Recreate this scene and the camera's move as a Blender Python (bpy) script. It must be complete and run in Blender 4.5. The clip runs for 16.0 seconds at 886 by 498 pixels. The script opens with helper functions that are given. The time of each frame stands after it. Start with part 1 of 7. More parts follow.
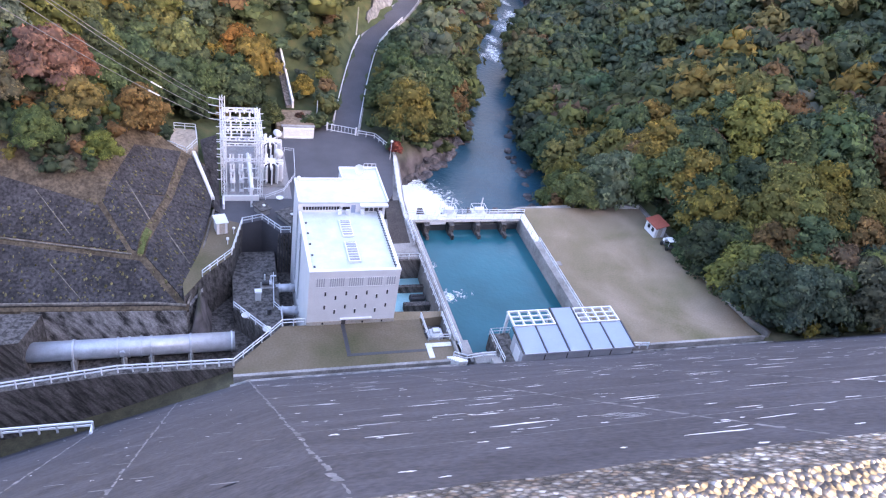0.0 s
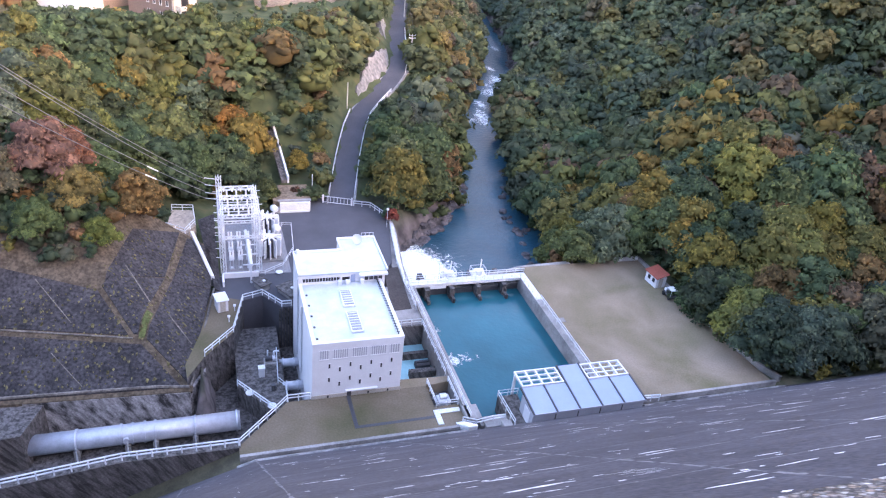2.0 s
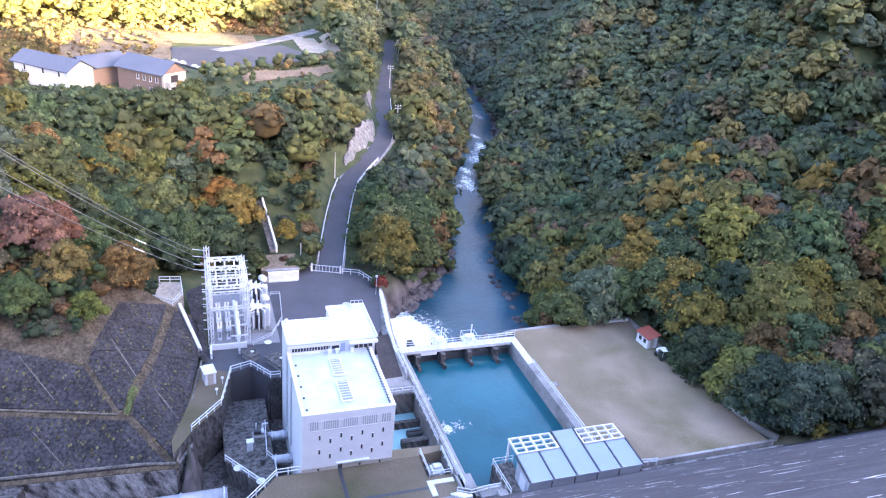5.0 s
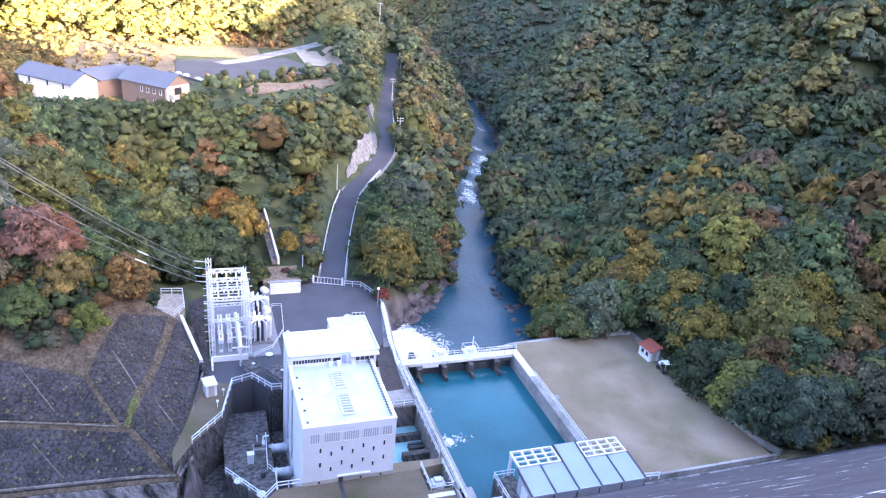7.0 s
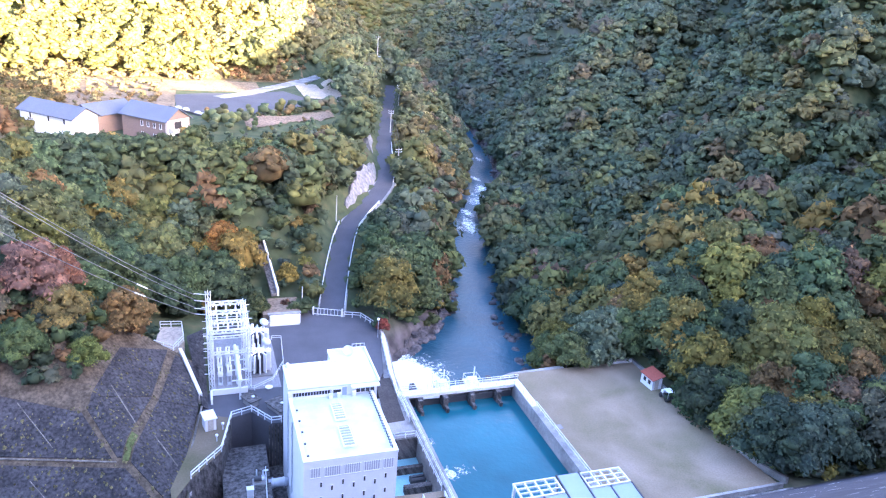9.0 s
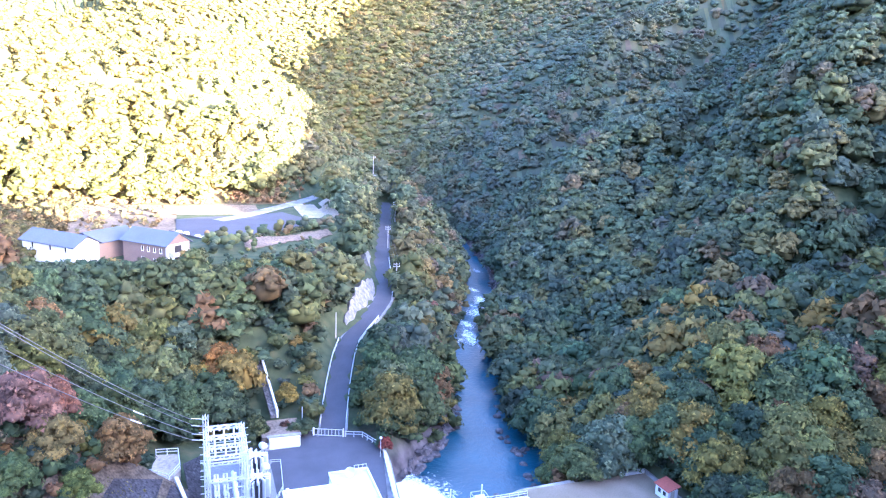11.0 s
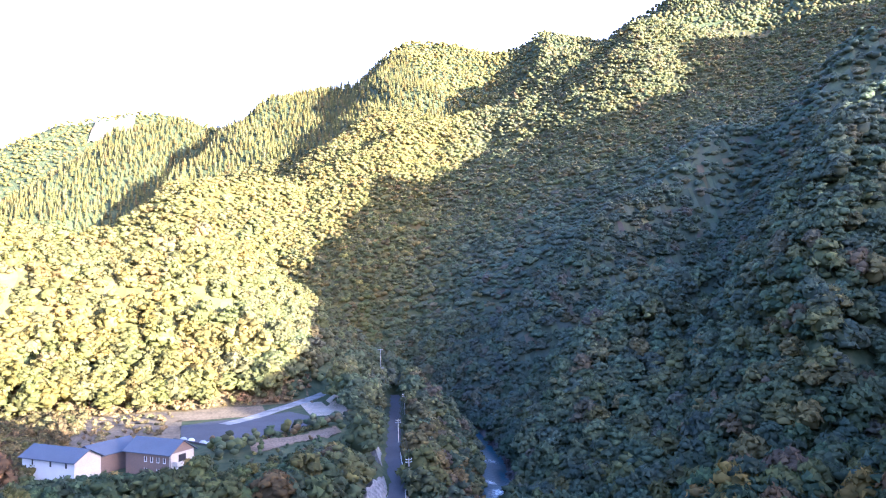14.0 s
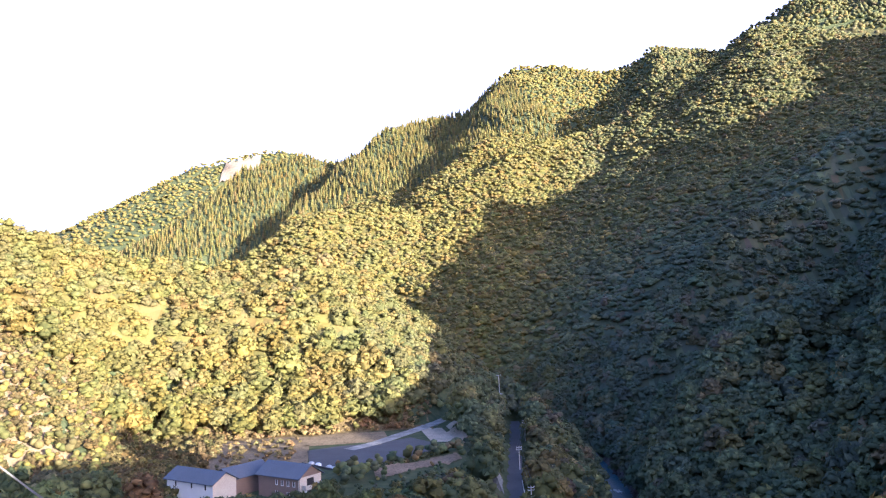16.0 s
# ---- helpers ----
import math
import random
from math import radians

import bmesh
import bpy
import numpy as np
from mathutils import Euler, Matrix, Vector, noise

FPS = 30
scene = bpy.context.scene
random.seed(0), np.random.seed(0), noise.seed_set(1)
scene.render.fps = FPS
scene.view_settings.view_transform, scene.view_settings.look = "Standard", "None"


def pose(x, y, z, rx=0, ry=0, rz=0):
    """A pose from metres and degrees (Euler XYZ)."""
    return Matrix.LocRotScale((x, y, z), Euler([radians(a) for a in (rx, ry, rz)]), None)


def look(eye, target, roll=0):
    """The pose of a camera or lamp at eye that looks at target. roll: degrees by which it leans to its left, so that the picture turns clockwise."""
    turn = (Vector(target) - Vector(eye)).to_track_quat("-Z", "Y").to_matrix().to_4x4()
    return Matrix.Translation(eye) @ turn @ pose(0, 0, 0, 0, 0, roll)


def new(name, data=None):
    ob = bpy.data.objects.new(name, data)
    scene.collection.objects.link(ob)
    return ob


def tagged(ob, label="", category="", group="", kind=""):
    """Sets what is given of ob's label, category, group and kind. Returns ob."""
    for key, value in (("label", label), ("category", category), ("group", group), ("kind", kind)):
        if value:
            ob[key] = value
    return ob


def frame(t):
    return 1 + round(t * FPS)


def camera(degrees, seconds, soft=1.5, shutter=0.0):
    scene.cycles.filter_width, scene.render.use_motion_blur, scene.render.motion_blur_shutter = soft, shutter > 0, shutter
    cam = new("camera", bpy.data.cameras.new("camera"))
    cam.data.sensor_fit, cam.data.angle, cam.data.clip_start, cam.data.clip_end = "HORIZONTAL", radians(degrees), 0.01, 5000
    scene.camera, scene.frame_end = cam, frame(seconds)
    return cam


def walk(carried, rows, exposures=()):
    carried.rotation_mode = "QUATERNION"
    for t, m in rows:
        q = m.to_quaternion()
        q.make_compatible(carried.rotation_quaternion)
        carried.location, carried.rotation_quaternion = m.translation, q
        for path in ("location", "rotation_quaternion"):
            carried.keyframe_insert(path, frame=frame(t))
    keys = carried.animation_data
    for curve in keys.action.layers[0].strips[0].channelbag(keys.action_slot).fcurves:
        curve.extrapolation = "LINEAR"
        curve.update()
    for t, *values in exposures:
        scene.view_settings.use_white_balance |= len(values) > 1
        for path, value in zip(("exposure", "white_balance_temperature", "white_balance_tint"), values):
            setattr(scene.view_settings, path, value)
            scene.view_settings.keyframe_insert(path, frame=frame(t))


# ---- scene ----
EXPOSURES = [(0.0, 4.45, 6050, 33), (3.0, 4.48, 5850, 33), (4.0, 4.55, 5650, 33), (8.0, 4.72, 5350, 33), (11.0, 5.02, 4600, 35), (12.0, 4.95, 4500, 35), (12.5, 4.8, 4500, 35), (13.0, 4.47, 4500, 35), (13.5, 4.06, 4400, 35), (14.5, 3.46, 4500, 35), (16.0, 2.82, 4680, 35)]
# one camera, on the crest of the dam
EYE = (0.0, 0.0, 62.0)
cam = camera(63.28, 16.0, 1.2)
walk(cam, [
    (0.0, look(EYE, (29.91, 76.98, 5.62), 11.01)),
    (0.5, look(EYE, (29.91, 77.90, 6.90), 10.16)),
    (1.0, look(EYE, (29.73, 79.59, 9.26), 8.65)),
    (1.5, look(EYE, (29.86, 80.93, 11.41), 7.87)),
    (2.0, look(EYE, (30.25, 81.79, 13.06), 6.85)),
    (2.5, look(EYE, (30.82, 82.63, 14.87), 6.35)),
    (3.0, look(EYE, (31.18, 83.49, 16.65), 6.00)),
    (3.5, look(EYE, (31.59, 84.36, 18.57), 5.78)),
    (4.0, look(EYE, (31.93, 85.15, 20.41), 5.58)),
    (6.5, look(EYE, (32.16, 85.84, 22.02), 5.69)),
    (7.0, look(EYE, (32.02, 86.26, 22.83), 5.65)),
    (7.5, look(EYE, (32.05, 86.44, 23.26), 5.64)),
    (8.0, look(EYE, (32.09, 86.59, 23.63), 5.49)),
    (8.2, look(EYE, (32.09, 86.69, 23.85), 5.29)),
    (10.3, look(EYE, (32.54, 90.76, 35.46), 3.85)),
    (10.5, look(EYE, (32.64, 91.16, 37.01), 3.46)),
    (11.0, look(EYE, (32.91, 92.20, 41.61), 2.49)),
    (11.5, look(EYE, (33.11, 93.17, 47.08), 1.43)),
    (12.0, look(EYE, (33.24, 93.83, 52.47), 0.31)),
    (12.5, look(EYE, (33.26, 94.24, 58.50), -0.54)),
    (13.0, look(EYE, (32.93, 94.41, 63.26), -1.01)),
    (13.5, look(EYE, (32.62, 94.47, 65.39), -0.99)),
    (14.0, look(EYE, (32.43, 94.44, 67.47), -1.20)),
    (14.5, look(EYE, (32.15, 94.42, 69.13), -1.44)),
    (15.0, look(EYE, (29.66, 95.14, 70.33), -1.98)),
    (15.5, look(EYE, (24.29, 96.61, 70.78), -2.15)),
    (16.0, look(EYE, (17.06, 98.08, 71.43), -2.30)),
], EXPOSURES)

# ---- world, sun ----
world = bpy.data.worlds.new("world")
scene.world = world
world.use_nodes = True
SUN_EL, SUN_FROM = radians(7.7), (0.559, -0.829)      # low sun behind the dam, over the right bank
wn = world.node_tree.nodes
sky = wn.new("ShaderNodeTexSky")
sky.sky_type = "NISHITA"
sky.sun_disc = False
sky.sun_elevation = SUN_EL
sky.sun_rotation = math.atan2(SUN_FROM[0], SUN_FROM[1])
sky.air_density, sky.dust_density = 1.0, 4.0
world.node_tree.links.new(sky.outputs[0], wn["Background"].inputs[0])
wn["Background"].inputs[1].default_value = 0.11

lamp = bpy.data.lights.new("sun", "SUN")
lamp.energy, lamp.angle, lamp.color = 5.0, radians(0.53), (1.0, 0.80, 0.34)
sun = new("sun", lamp)
sun.matrix_world = look((559, -829, 62 + 1000 * math.tan(SUN_EL)), (0, 0, 62))

# ---- materials ----
def nodes_of(name):
    m = bpy.data.materials.new(name)
    m.use_nodes = True
    nt = m.node_tree
    return m, nt, nt.nodes, nt.links, nt.nodes["Principled BSDF"]


def ramp_of(ns, stops):
    r = ns.new("ShaderNodeValToRGB")
    while len(r.color_ramp.elements) < len(stops):
        r.color_ramp.elements.new(0.5)
    for e, (pos, col) in zip(r.color_ramp.elements, stops):
        e.position, e.color = pos, (*col, 1)
    return r


def surface(name, col, rough=0.8, grain=6.0, vary=0.18, stain=0.35, dark=0.5, bump=0.3, metal=0.0, stain_scale=0.25, streak=None, spec=0.3, lean=0.0):
    """A weathered surface: fine grain, broad stains towards a darker tone, relief; streak stretches the stains."""
    m, nt, ns, ln, bsdf = nodes_of(name)
    co = ns.new("ShaderNodeNewGeometry")
    fine = ns.new("ShaderNodeTexNoise")
    fine.inputs["Scale"].default_value, fine.inputs["Detail"].default_value = grain, 5
    ln.new(co.outputs["Position"], fine.inputs["Vector"])
    broad = ns.new("ShaderNodeTexNoise")
    broad.inputs["Scale"].default_value, broad.inputs["Detail"].default_value, broad.inputs["Roughness"].default_value = stain_scale, 6, 0.65
    mp = ns.new("ShaderNodeMapping")
    mp.inputs["Scale"].default_value = streak or (1, 1, 1)
    turned = ns.new("ShaderNodeMapping")
    turned.inputs["Rotation"].default_value = (0, lean, 0)
    ln.new(co.outputs["Position"], turned.inputs[0])
    ln.new(turned.outputs[0], mp.inputs[0])
    ln.new(mp.outputs[0], broad.inputs["Vector"])
    r1 = ramp_of(ns, [(0.3, tuple(c * (1 - vary) for c in col)), (0.7, tuple(min(1, c * (1 + vary)) for c in col))])
    ln.new(fine.outputs[0], r1.inputs[0])
    r2 = ramp_of(ns, [(0.38, (dark, dark, dark)), (0.62, (1, 1, 1))])
    ln.new(broad.outputs[0], r2.inputs[0])
    mix = ns.new("ShaderNodeMixRGB")
    mix.blend_type = "MULTIPLY"
    mix.inputs[0].default_value = stain
    ln.new(r1.outputs[0], mix.inputs[1])
    ln.new(r2.outputs[0], mix.inputs[2])
    ln.new(mix.outputs[0], bsdf.inputs["Base Color"])
    if bump:
        b = ns.new("ShaderNodeBump")
        b.inputs["Strength"].default_value, b.inputs["Distance"].default_value = bump, 0.05
        ln.new(fine.outputs[0], b.inputs["Height"])
        ln.new(b.outputs[0], bsdf.inputs["Normal"])
    bsdf.inputs["Roughness"].default_value = rough
    bsdf.inputs["Metallic"].default_value = metal
    bsdf.inputs["Specular IOR Level"].default_value = spec
    return m


CONCRETE = surface("concrete", (0.30, 0.29, 0.28), stain=0.7, dark=0.35)
PALE = surface("pale_concrete", (0.62, 0.62, 0.62), stain=0.35, dark=0.6, stain_scale=0.6)
DARKCON = surface("dark_streaked_concrete", (0.135, 0.124, 0.118), stain=1.0, dark=0.2, stain_scale=1.1, streak=(1.8, 1.8, 0.22), lean=0.5, vary=0.35)
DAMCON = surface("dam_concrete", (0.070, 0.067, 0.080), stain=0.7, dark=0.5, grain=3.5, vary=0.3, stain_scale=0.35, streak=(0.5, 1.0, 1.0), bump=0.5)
SCRATCH = surface("pale_lime_streak", (0.78, 0.77, 0.78), stain=0.5, dark=0.5)
JOINT = surface("joint_concrete", (0.21, 0.205, 0.22), stain=0.8, dark=0.4, stain_scale=0.8)


def pebble_mat():
    """Exposed aggregate: pebbles of many greys, tans and whites, darker in the gaps between them."""
    m, nt, ns, ln, bsdf = nodes_of("exposed_aggregate")
    geo = ns.new("ShaderNodeNewGeometry")
    cell = ns.new("ShaderNodeTexVoronoi")
    cell.inputs["Scale"].default_value = 62
    ln.new(geo.outputs["Position"], cell.inputs["Vector"])
    one = ns.new("ShaderNodeSeparateColor")
    ln.new(cell.outputs["Color"], one.inputs[0])
    tone = ramp_of(ns, [(0.0, (0.10, 0.095, 0.095)), (0.35, (0.27, 0.25, 0.24)), (0.6, (0.42, 0.39, 0.36)), (0.8, (0.40, 0.30, 0.22)), (0.9, (0.66, 0.65, 0.64))])
    ln.new(one.outputs[0], tone.inputs[0])
    gap = ramp_of(ns, [(0.30, (1, 1, 1)), (0.62, (0.34, 0.33, 0.33))])
    ln.new(cell.outputs["Distance"], gap.inputs[0])
    mul = ns.new("ShaderNodeMixRGB")
    mul.blend_type, mul.inputs[0].default_value = "MULTIPLY", 1
    ln.new(tone.outputs[0], mul.inputs[1])
    ln.new(gap.outputs[0], mul.inputs[2])
    wear = ns.new("ShaderNodeTexNoise")
    wear.inputs["Scale"].default_value, wear.inputs["Detail"].default_value = 4.5, 6
    ln.new(geo.outputs["Position"], wear.inputs["Vector"])
    dirt = ramp_of(ns, [(0.38, (0.45, 0.43, 0.42)), (0.6, (1.1, 1.08, 1.05))])
    ln.new(wear.outputs[0], dirt.inputs[0])
    mul2 = ns.new("ShaderNodeMixRGB")
    mul2.blend_type, mul2.inputs[0].default_value = "MULTIPLY", 1
    ln.new(mul.outputs[0], mul2.inputs[1])
    ln.new(dirt.outputs[0], mul2.inputs[2])
    ln.new(mul2.outputs[0], bsdf.inputs["Base Color"])
    inv = ns.new("ShaderNodeMath")
    inv.operation, inv.inputs[0].default_value = "SUBTRACT", 1.0
    ln.new(cell.outputs["Distance"], inv.inputs[1])
    b = ns.new("ShaderNodeBump")
    b.inputs["Strength"].default_value, b.inputs["Distance"].default_value = 1.0, 0.012
    ln.new(inv.outputs[0], b.inputs["Height"])
    ln.new(b.outputs[0], bsdf.inputs["Normal"])
    bsdf.inputs["Roughness"].default_value = 0.8
    return m


COPING = pebble_mat()
ASPHALT = surface("asphalt", (0.075, 0.075, 0.085), grain=9, stain=0.5, dark=0.6, stain_scale=0.15)
GRASS = surface("grass", (0.10, 0.12, 0.045), grain=3.0, vary=0.35, stain=0.6, dark=0.5, rough=1.0, spec=0.05)
EARTH = surface("bare_earth", (0.20, 0.155, 0.11), grain=2.0, vary=0.3, stain=0.5, rough=1.0, spec=0.05)
ROCK = surface("rock", (0.115, 0.102, 0.104), grain=1.1, vary=0.55, stain=0.9, dark=0.25, stain_scale=0.35, bump=1.0)
WHITE = surface("white_paint", (0.64, 0.645, 0.665), vary=0.03, stain=0.25, dark=0.75, stain_scale=0.4, bump=0.05, rough=0.6)
ROOFW = surface("white_roof_coating", (0.47, 0.52, 0.55), vary=0.05, stain=0.55, dark=0.66, stain_scale=0.35, bump=0.08, rough=0.55)
STEELW = surface("white_painted_steel", (0.62, 0.64, 0.67), vary=0.05, stain=0.3, dark=0.6, rough=0.45, bump=0.05)
GALV = surface("galvanised_steel", (0.55, 0.57, 0.60), stain=0.4, dark=0.6, rough=0.42, metal=0.4, bump=0.05)
PENSTOCK = surface("silver_painted_steel", (0.50, 0.52, 0.57), vary=0.06, stain=0.45, dark=0.55, stain_scale=0.7, rough=0.4, metal=0.3, bump=0.05)
BLUEROOF = surface("blue_grey_sheet_roof", (0.27, 0.32, 0.44), vary=0.04, stain=0.25, dark=0.75, rough=0.45, bump=0.05)
GREYSHEET = surface("grey_sheet_wall", (0.36, 0.38, 0.42), vary=0.05, stain=0.35, dark=0.65, rough=0.5, bump=0.05)
# Solid near-black panels stand for windows and vents; no holes are cut.
DARK = surface("dark_panel", (0.02, 0.02, 0.024), stain=0.2, bump=0.0, rough=0.5)
DARKMETAL = surface("dark_steel", (0.06, 0.06, 0.065), stain=0.4, rough=0.5, bump=0.05)
SLATE = surface("slate_blue_roof_tile", (0.085, 0.10, 0.135), stain=0.3, dark=0.7, rough=0.75)
BRICKTAN = surface("tan_brick_cladding", (0.17, 0.125, 0.105), grain=8, stain=0.3, dark=0.7)
CREAM = surface("cream_render", (0.42, 0.385, 0.34), stain=0.3, dark=0.7)
REDROOF = surface("red_sheet_roof", (0.27, 0.075, 0.05), stain=0.3, rough=0.5)
WOODPOLE = surface("concrete_pole", (0.45, 0.44, 0.43), stain=0.4)
BARK = surface("bark", (0.11, 0.085, 0.065), grain=10, vary=0.4, stain=0.5, bump=0.8)
RUBBER = surface("black_rubber", (0.02, 0.02, 0.02), stain=0.1, bump=0.0)


def water_mat(name, deep, wave=0.35, scale=1.2, rough=0.08):
    m, nt, ns, ln, bsdf = nodes_of(name)
    co = ns.new("ShaderNodeNewGeometry")
    n1 = ns.new("ShaderNodeTexNoise")
    n1.inputs["Scale"].default_value, n1.inputs["Detail"].default_value = scale, 5
    ln.new(co.outputs["Position"], n1.inputs["Vector"])
    n2 = ns.new("ShaderNodeTexNoise")
    n2.inputs["Scale"].default_value, n2.inputs["Detail"].default_value = 0.09, 4
    ln.new(co.outputs["Position"], n2.inputs["Vector"])
    r = ramp_of(ns, [(0.3, tuple(c * 0.8 for c in deep)), (0.7, tuple(c * 1.25 for c in deep))])
    ln.new(n2.outputs[0], r.inputs[0])
    ln.new(r.outputs[0], bsdf.inputs["Base Color"])
    b = ns.new("ShaderNodeBump")
    b.inputs["Strength"].default_value, b.inputs["Distance"].default_value = wave, 0.15
    ln.new(n1.outputs[0], b.inputs["Height"])
    ln.new(b.outputs[0], bsdf.inputs["Normal"])
    bsdf.inputs["Roughness"].default_value, bsdf.inputs["IOR"].default_value = rough, 1.33
    return m


POOLWATER = water_mat("teal_still_water", (0.014, 0.088, 0.112), 0.2, 1.4)
RIVERWATER = water_mat("blue_running_water", (0.016, 0.062, 0.092), 1.0, 0.9, 0.34)
FOAM = surface("white_water", (0.80, 0.86, 0.88), grain=2.5, vary=0.12, stain=0.5, dark=0.6, stain_scale=0.8, bump=1.0, rough=0.6)


def leaf_mat(name, per_face, spread_):
    """Leaves: the tree's own tint, varied from leaf to leaf and from bough to bough."""
    m, nt, ns, ln, bsdf = nodes_of(name)
    if per_face:
        src = ns.new("ShaderNodeAttribute")
        src.attribute_name = "tint"
    else:
        src = ns.new("ShaderNodeObjectInfo")
    geo = ns.new("ShaderNodeNewGeometry")
    n = ns.new("ShaderNodeTexNoise")
    n.inputs["Scale"].default_value, n.inputs["Detail"].default_value = 0.55, 4
    ln.new(geo.outputs["Position"], n.inputs["Vector"])
    r = ramp_of(ns, [(0.30, (1 - 0.42 * spread_, 1 - 0.34 * spread_, 1 - 0.36 * spread_)), (0.70, (1 + 0.42 * spread_, 1 + 0.30 * spread_, 1 + 0.05 * spread_))])
    ln.new(n.outputs[0], r.inputs[0])
    r2 = ramp_of(ns, [(0.0, (1 - 0.48 * spread_, 1 - 0.44 * spread_, 1 - 0.44 * spread_)), (0.7, (1, 1, 1)), (1.0, (1 + 0.85 * spread_, 1 + 0.75 * spread_, 1 + 0.45 * spread_))])
    ln.new(geo.outputs["Random Per Island"], r2.inputs[0])
    m1 = ns.new("ShaderNodeMixRGB")
    m1.blend_type, m1.inputs[0].default_value = "MULTIPLY", 1
    ln.new(src.outputs["Color"], m1.inputs[1])
    ln.new(r.outputs[0], m1.inputs[2])
    m2 = ns.new("ShaderNodeMixRGB")
    m2.blend_type, m2.inputs[0].default_value = "MULTIPLY", 1
    ln.new(m1.outputs[0], m2.inputs[1])
    ln.new(r2.outputs[0], m2.inputs[2])
    ln.new(m2.outputs[0], bsdf.inputs["Base Color"])
    n3 = ns.new("ShaderNodeTexNoise")
    n3.inputs["Scale"].default_value, n3.inputs["Detail"].default_value, n3.inputs["Roughness"].default_value = 1.1, 6, 0.7
    ln.new(geo.outputs["Position"], n3.inputs["Vector"])
    b = ns.new("ShaderNodeBump")
    b.inputs["Strength"].default_value, b.inputs["Distance"].default_value = (0.2 if per_face else 0.5), 0.4
    ln.new(n3.outputs[0], b.inputs["Height"])
    ln.new(b.outputs[0], bsdf.inputs["Normal"])
    bsdf.inputs["Roughness"].default_value = 0.75
    bsdf.inputs["Specular IOR Level"].default_value = 0.08
    # thin leaves let part of the light through
    back_ = ns.new("ShaderNodeBsdfTranslucent")
    ln.new(m2.outputs[0], back_.inputs["Color"])
    both = ns.new("ShaderNodeMixShader")
    both.inputs[0].default_value = 0.42 if per_face else 0.3
    ln.new(bsdf.outputs[0], both.inputs[1])
    ln.new(back_.outputs[0], both.inputs[2])
    ln.new(both.outputs[0], ns["Material Output"].inputs["Surface"])
    return m


LEAF_TREE = leaf_mat("leaves", False, 0.8)
LEAF_FOREST = leaf_mat("forest_leaves", True, 0.6)
LEAF_FAR = leaf_mat("mountain_forest_leaves", True, 0.22)


def ground_mat():
    """Forest floor: leaf litter, with bare rock where the slope is steep."""
    m, nt, ns, ln, bsdf = nodes_of("forest_floor")
    geo = ns.new("ShaderNodeNewGeometry")
    n = ns.new("ShaderNodeTexNoise")
    n.inputs["Scale"].default_value, n.inputs["Detail"].default_value = 0.35, 8
    ln.new(geo.outputs["Position"], n.inputs["Vector"])
    r = ramp_of(ns, [(0.3, (0.040, 0.054, 0.028)), (0.55, (0.066, 0.080, 0.040)), (0.75, (0.100, 0.098, 0.050))])
    ln.new(n.outputs[0], r.inputs[0])
    sep = ns.new("ShaderNodeSeparateXYZ")
    ln.new(geo.outputs["Position"], sep.inputs[0])
    low = ns.new("ShaderNodeMapRange")
    low.inputs["From Min"].default_value, low.inputs["From Max"].default_value = 0.5, -3.0
    ln.new(sep.outputs["Z"], low.inputs["Value"])
    stone = ramp_of(ns, [(0.35, (0.055, 0.048, 0.047)), (0.65, (0.15, 0.13, 0.125))])
    ln.new(n.outputs[0], stone.inputs[0])
    bare = ns.new("ShaderNodeMixRGB")
    ln.new(low.outputs[0], bare.inputs[0])
    ln.new(r.outputs[0], bare.inputs[1])
    ln.new(stone.outputs[0], bare.inputs[2])
    ln.new(bare.outputs[0], bsdf.inputs["Base Color"])
    b = ns.new("ShaderNodeBump")
    b.inputs["Strength"].default_value, b.inputs["Distance"].default_value = 0.6, 0.6
    ln.new(n.outputs[0], b.inputs["Height"])
    ln.new(b.outputs[0], bsdf.inputs["Normal"])
    bsdf.inputs["Roughness"].default_value = 0.95
    bsdf.inputs["Specular IOR Level"].default_value = 0.1
    return m


FLOOR = ground_mat()


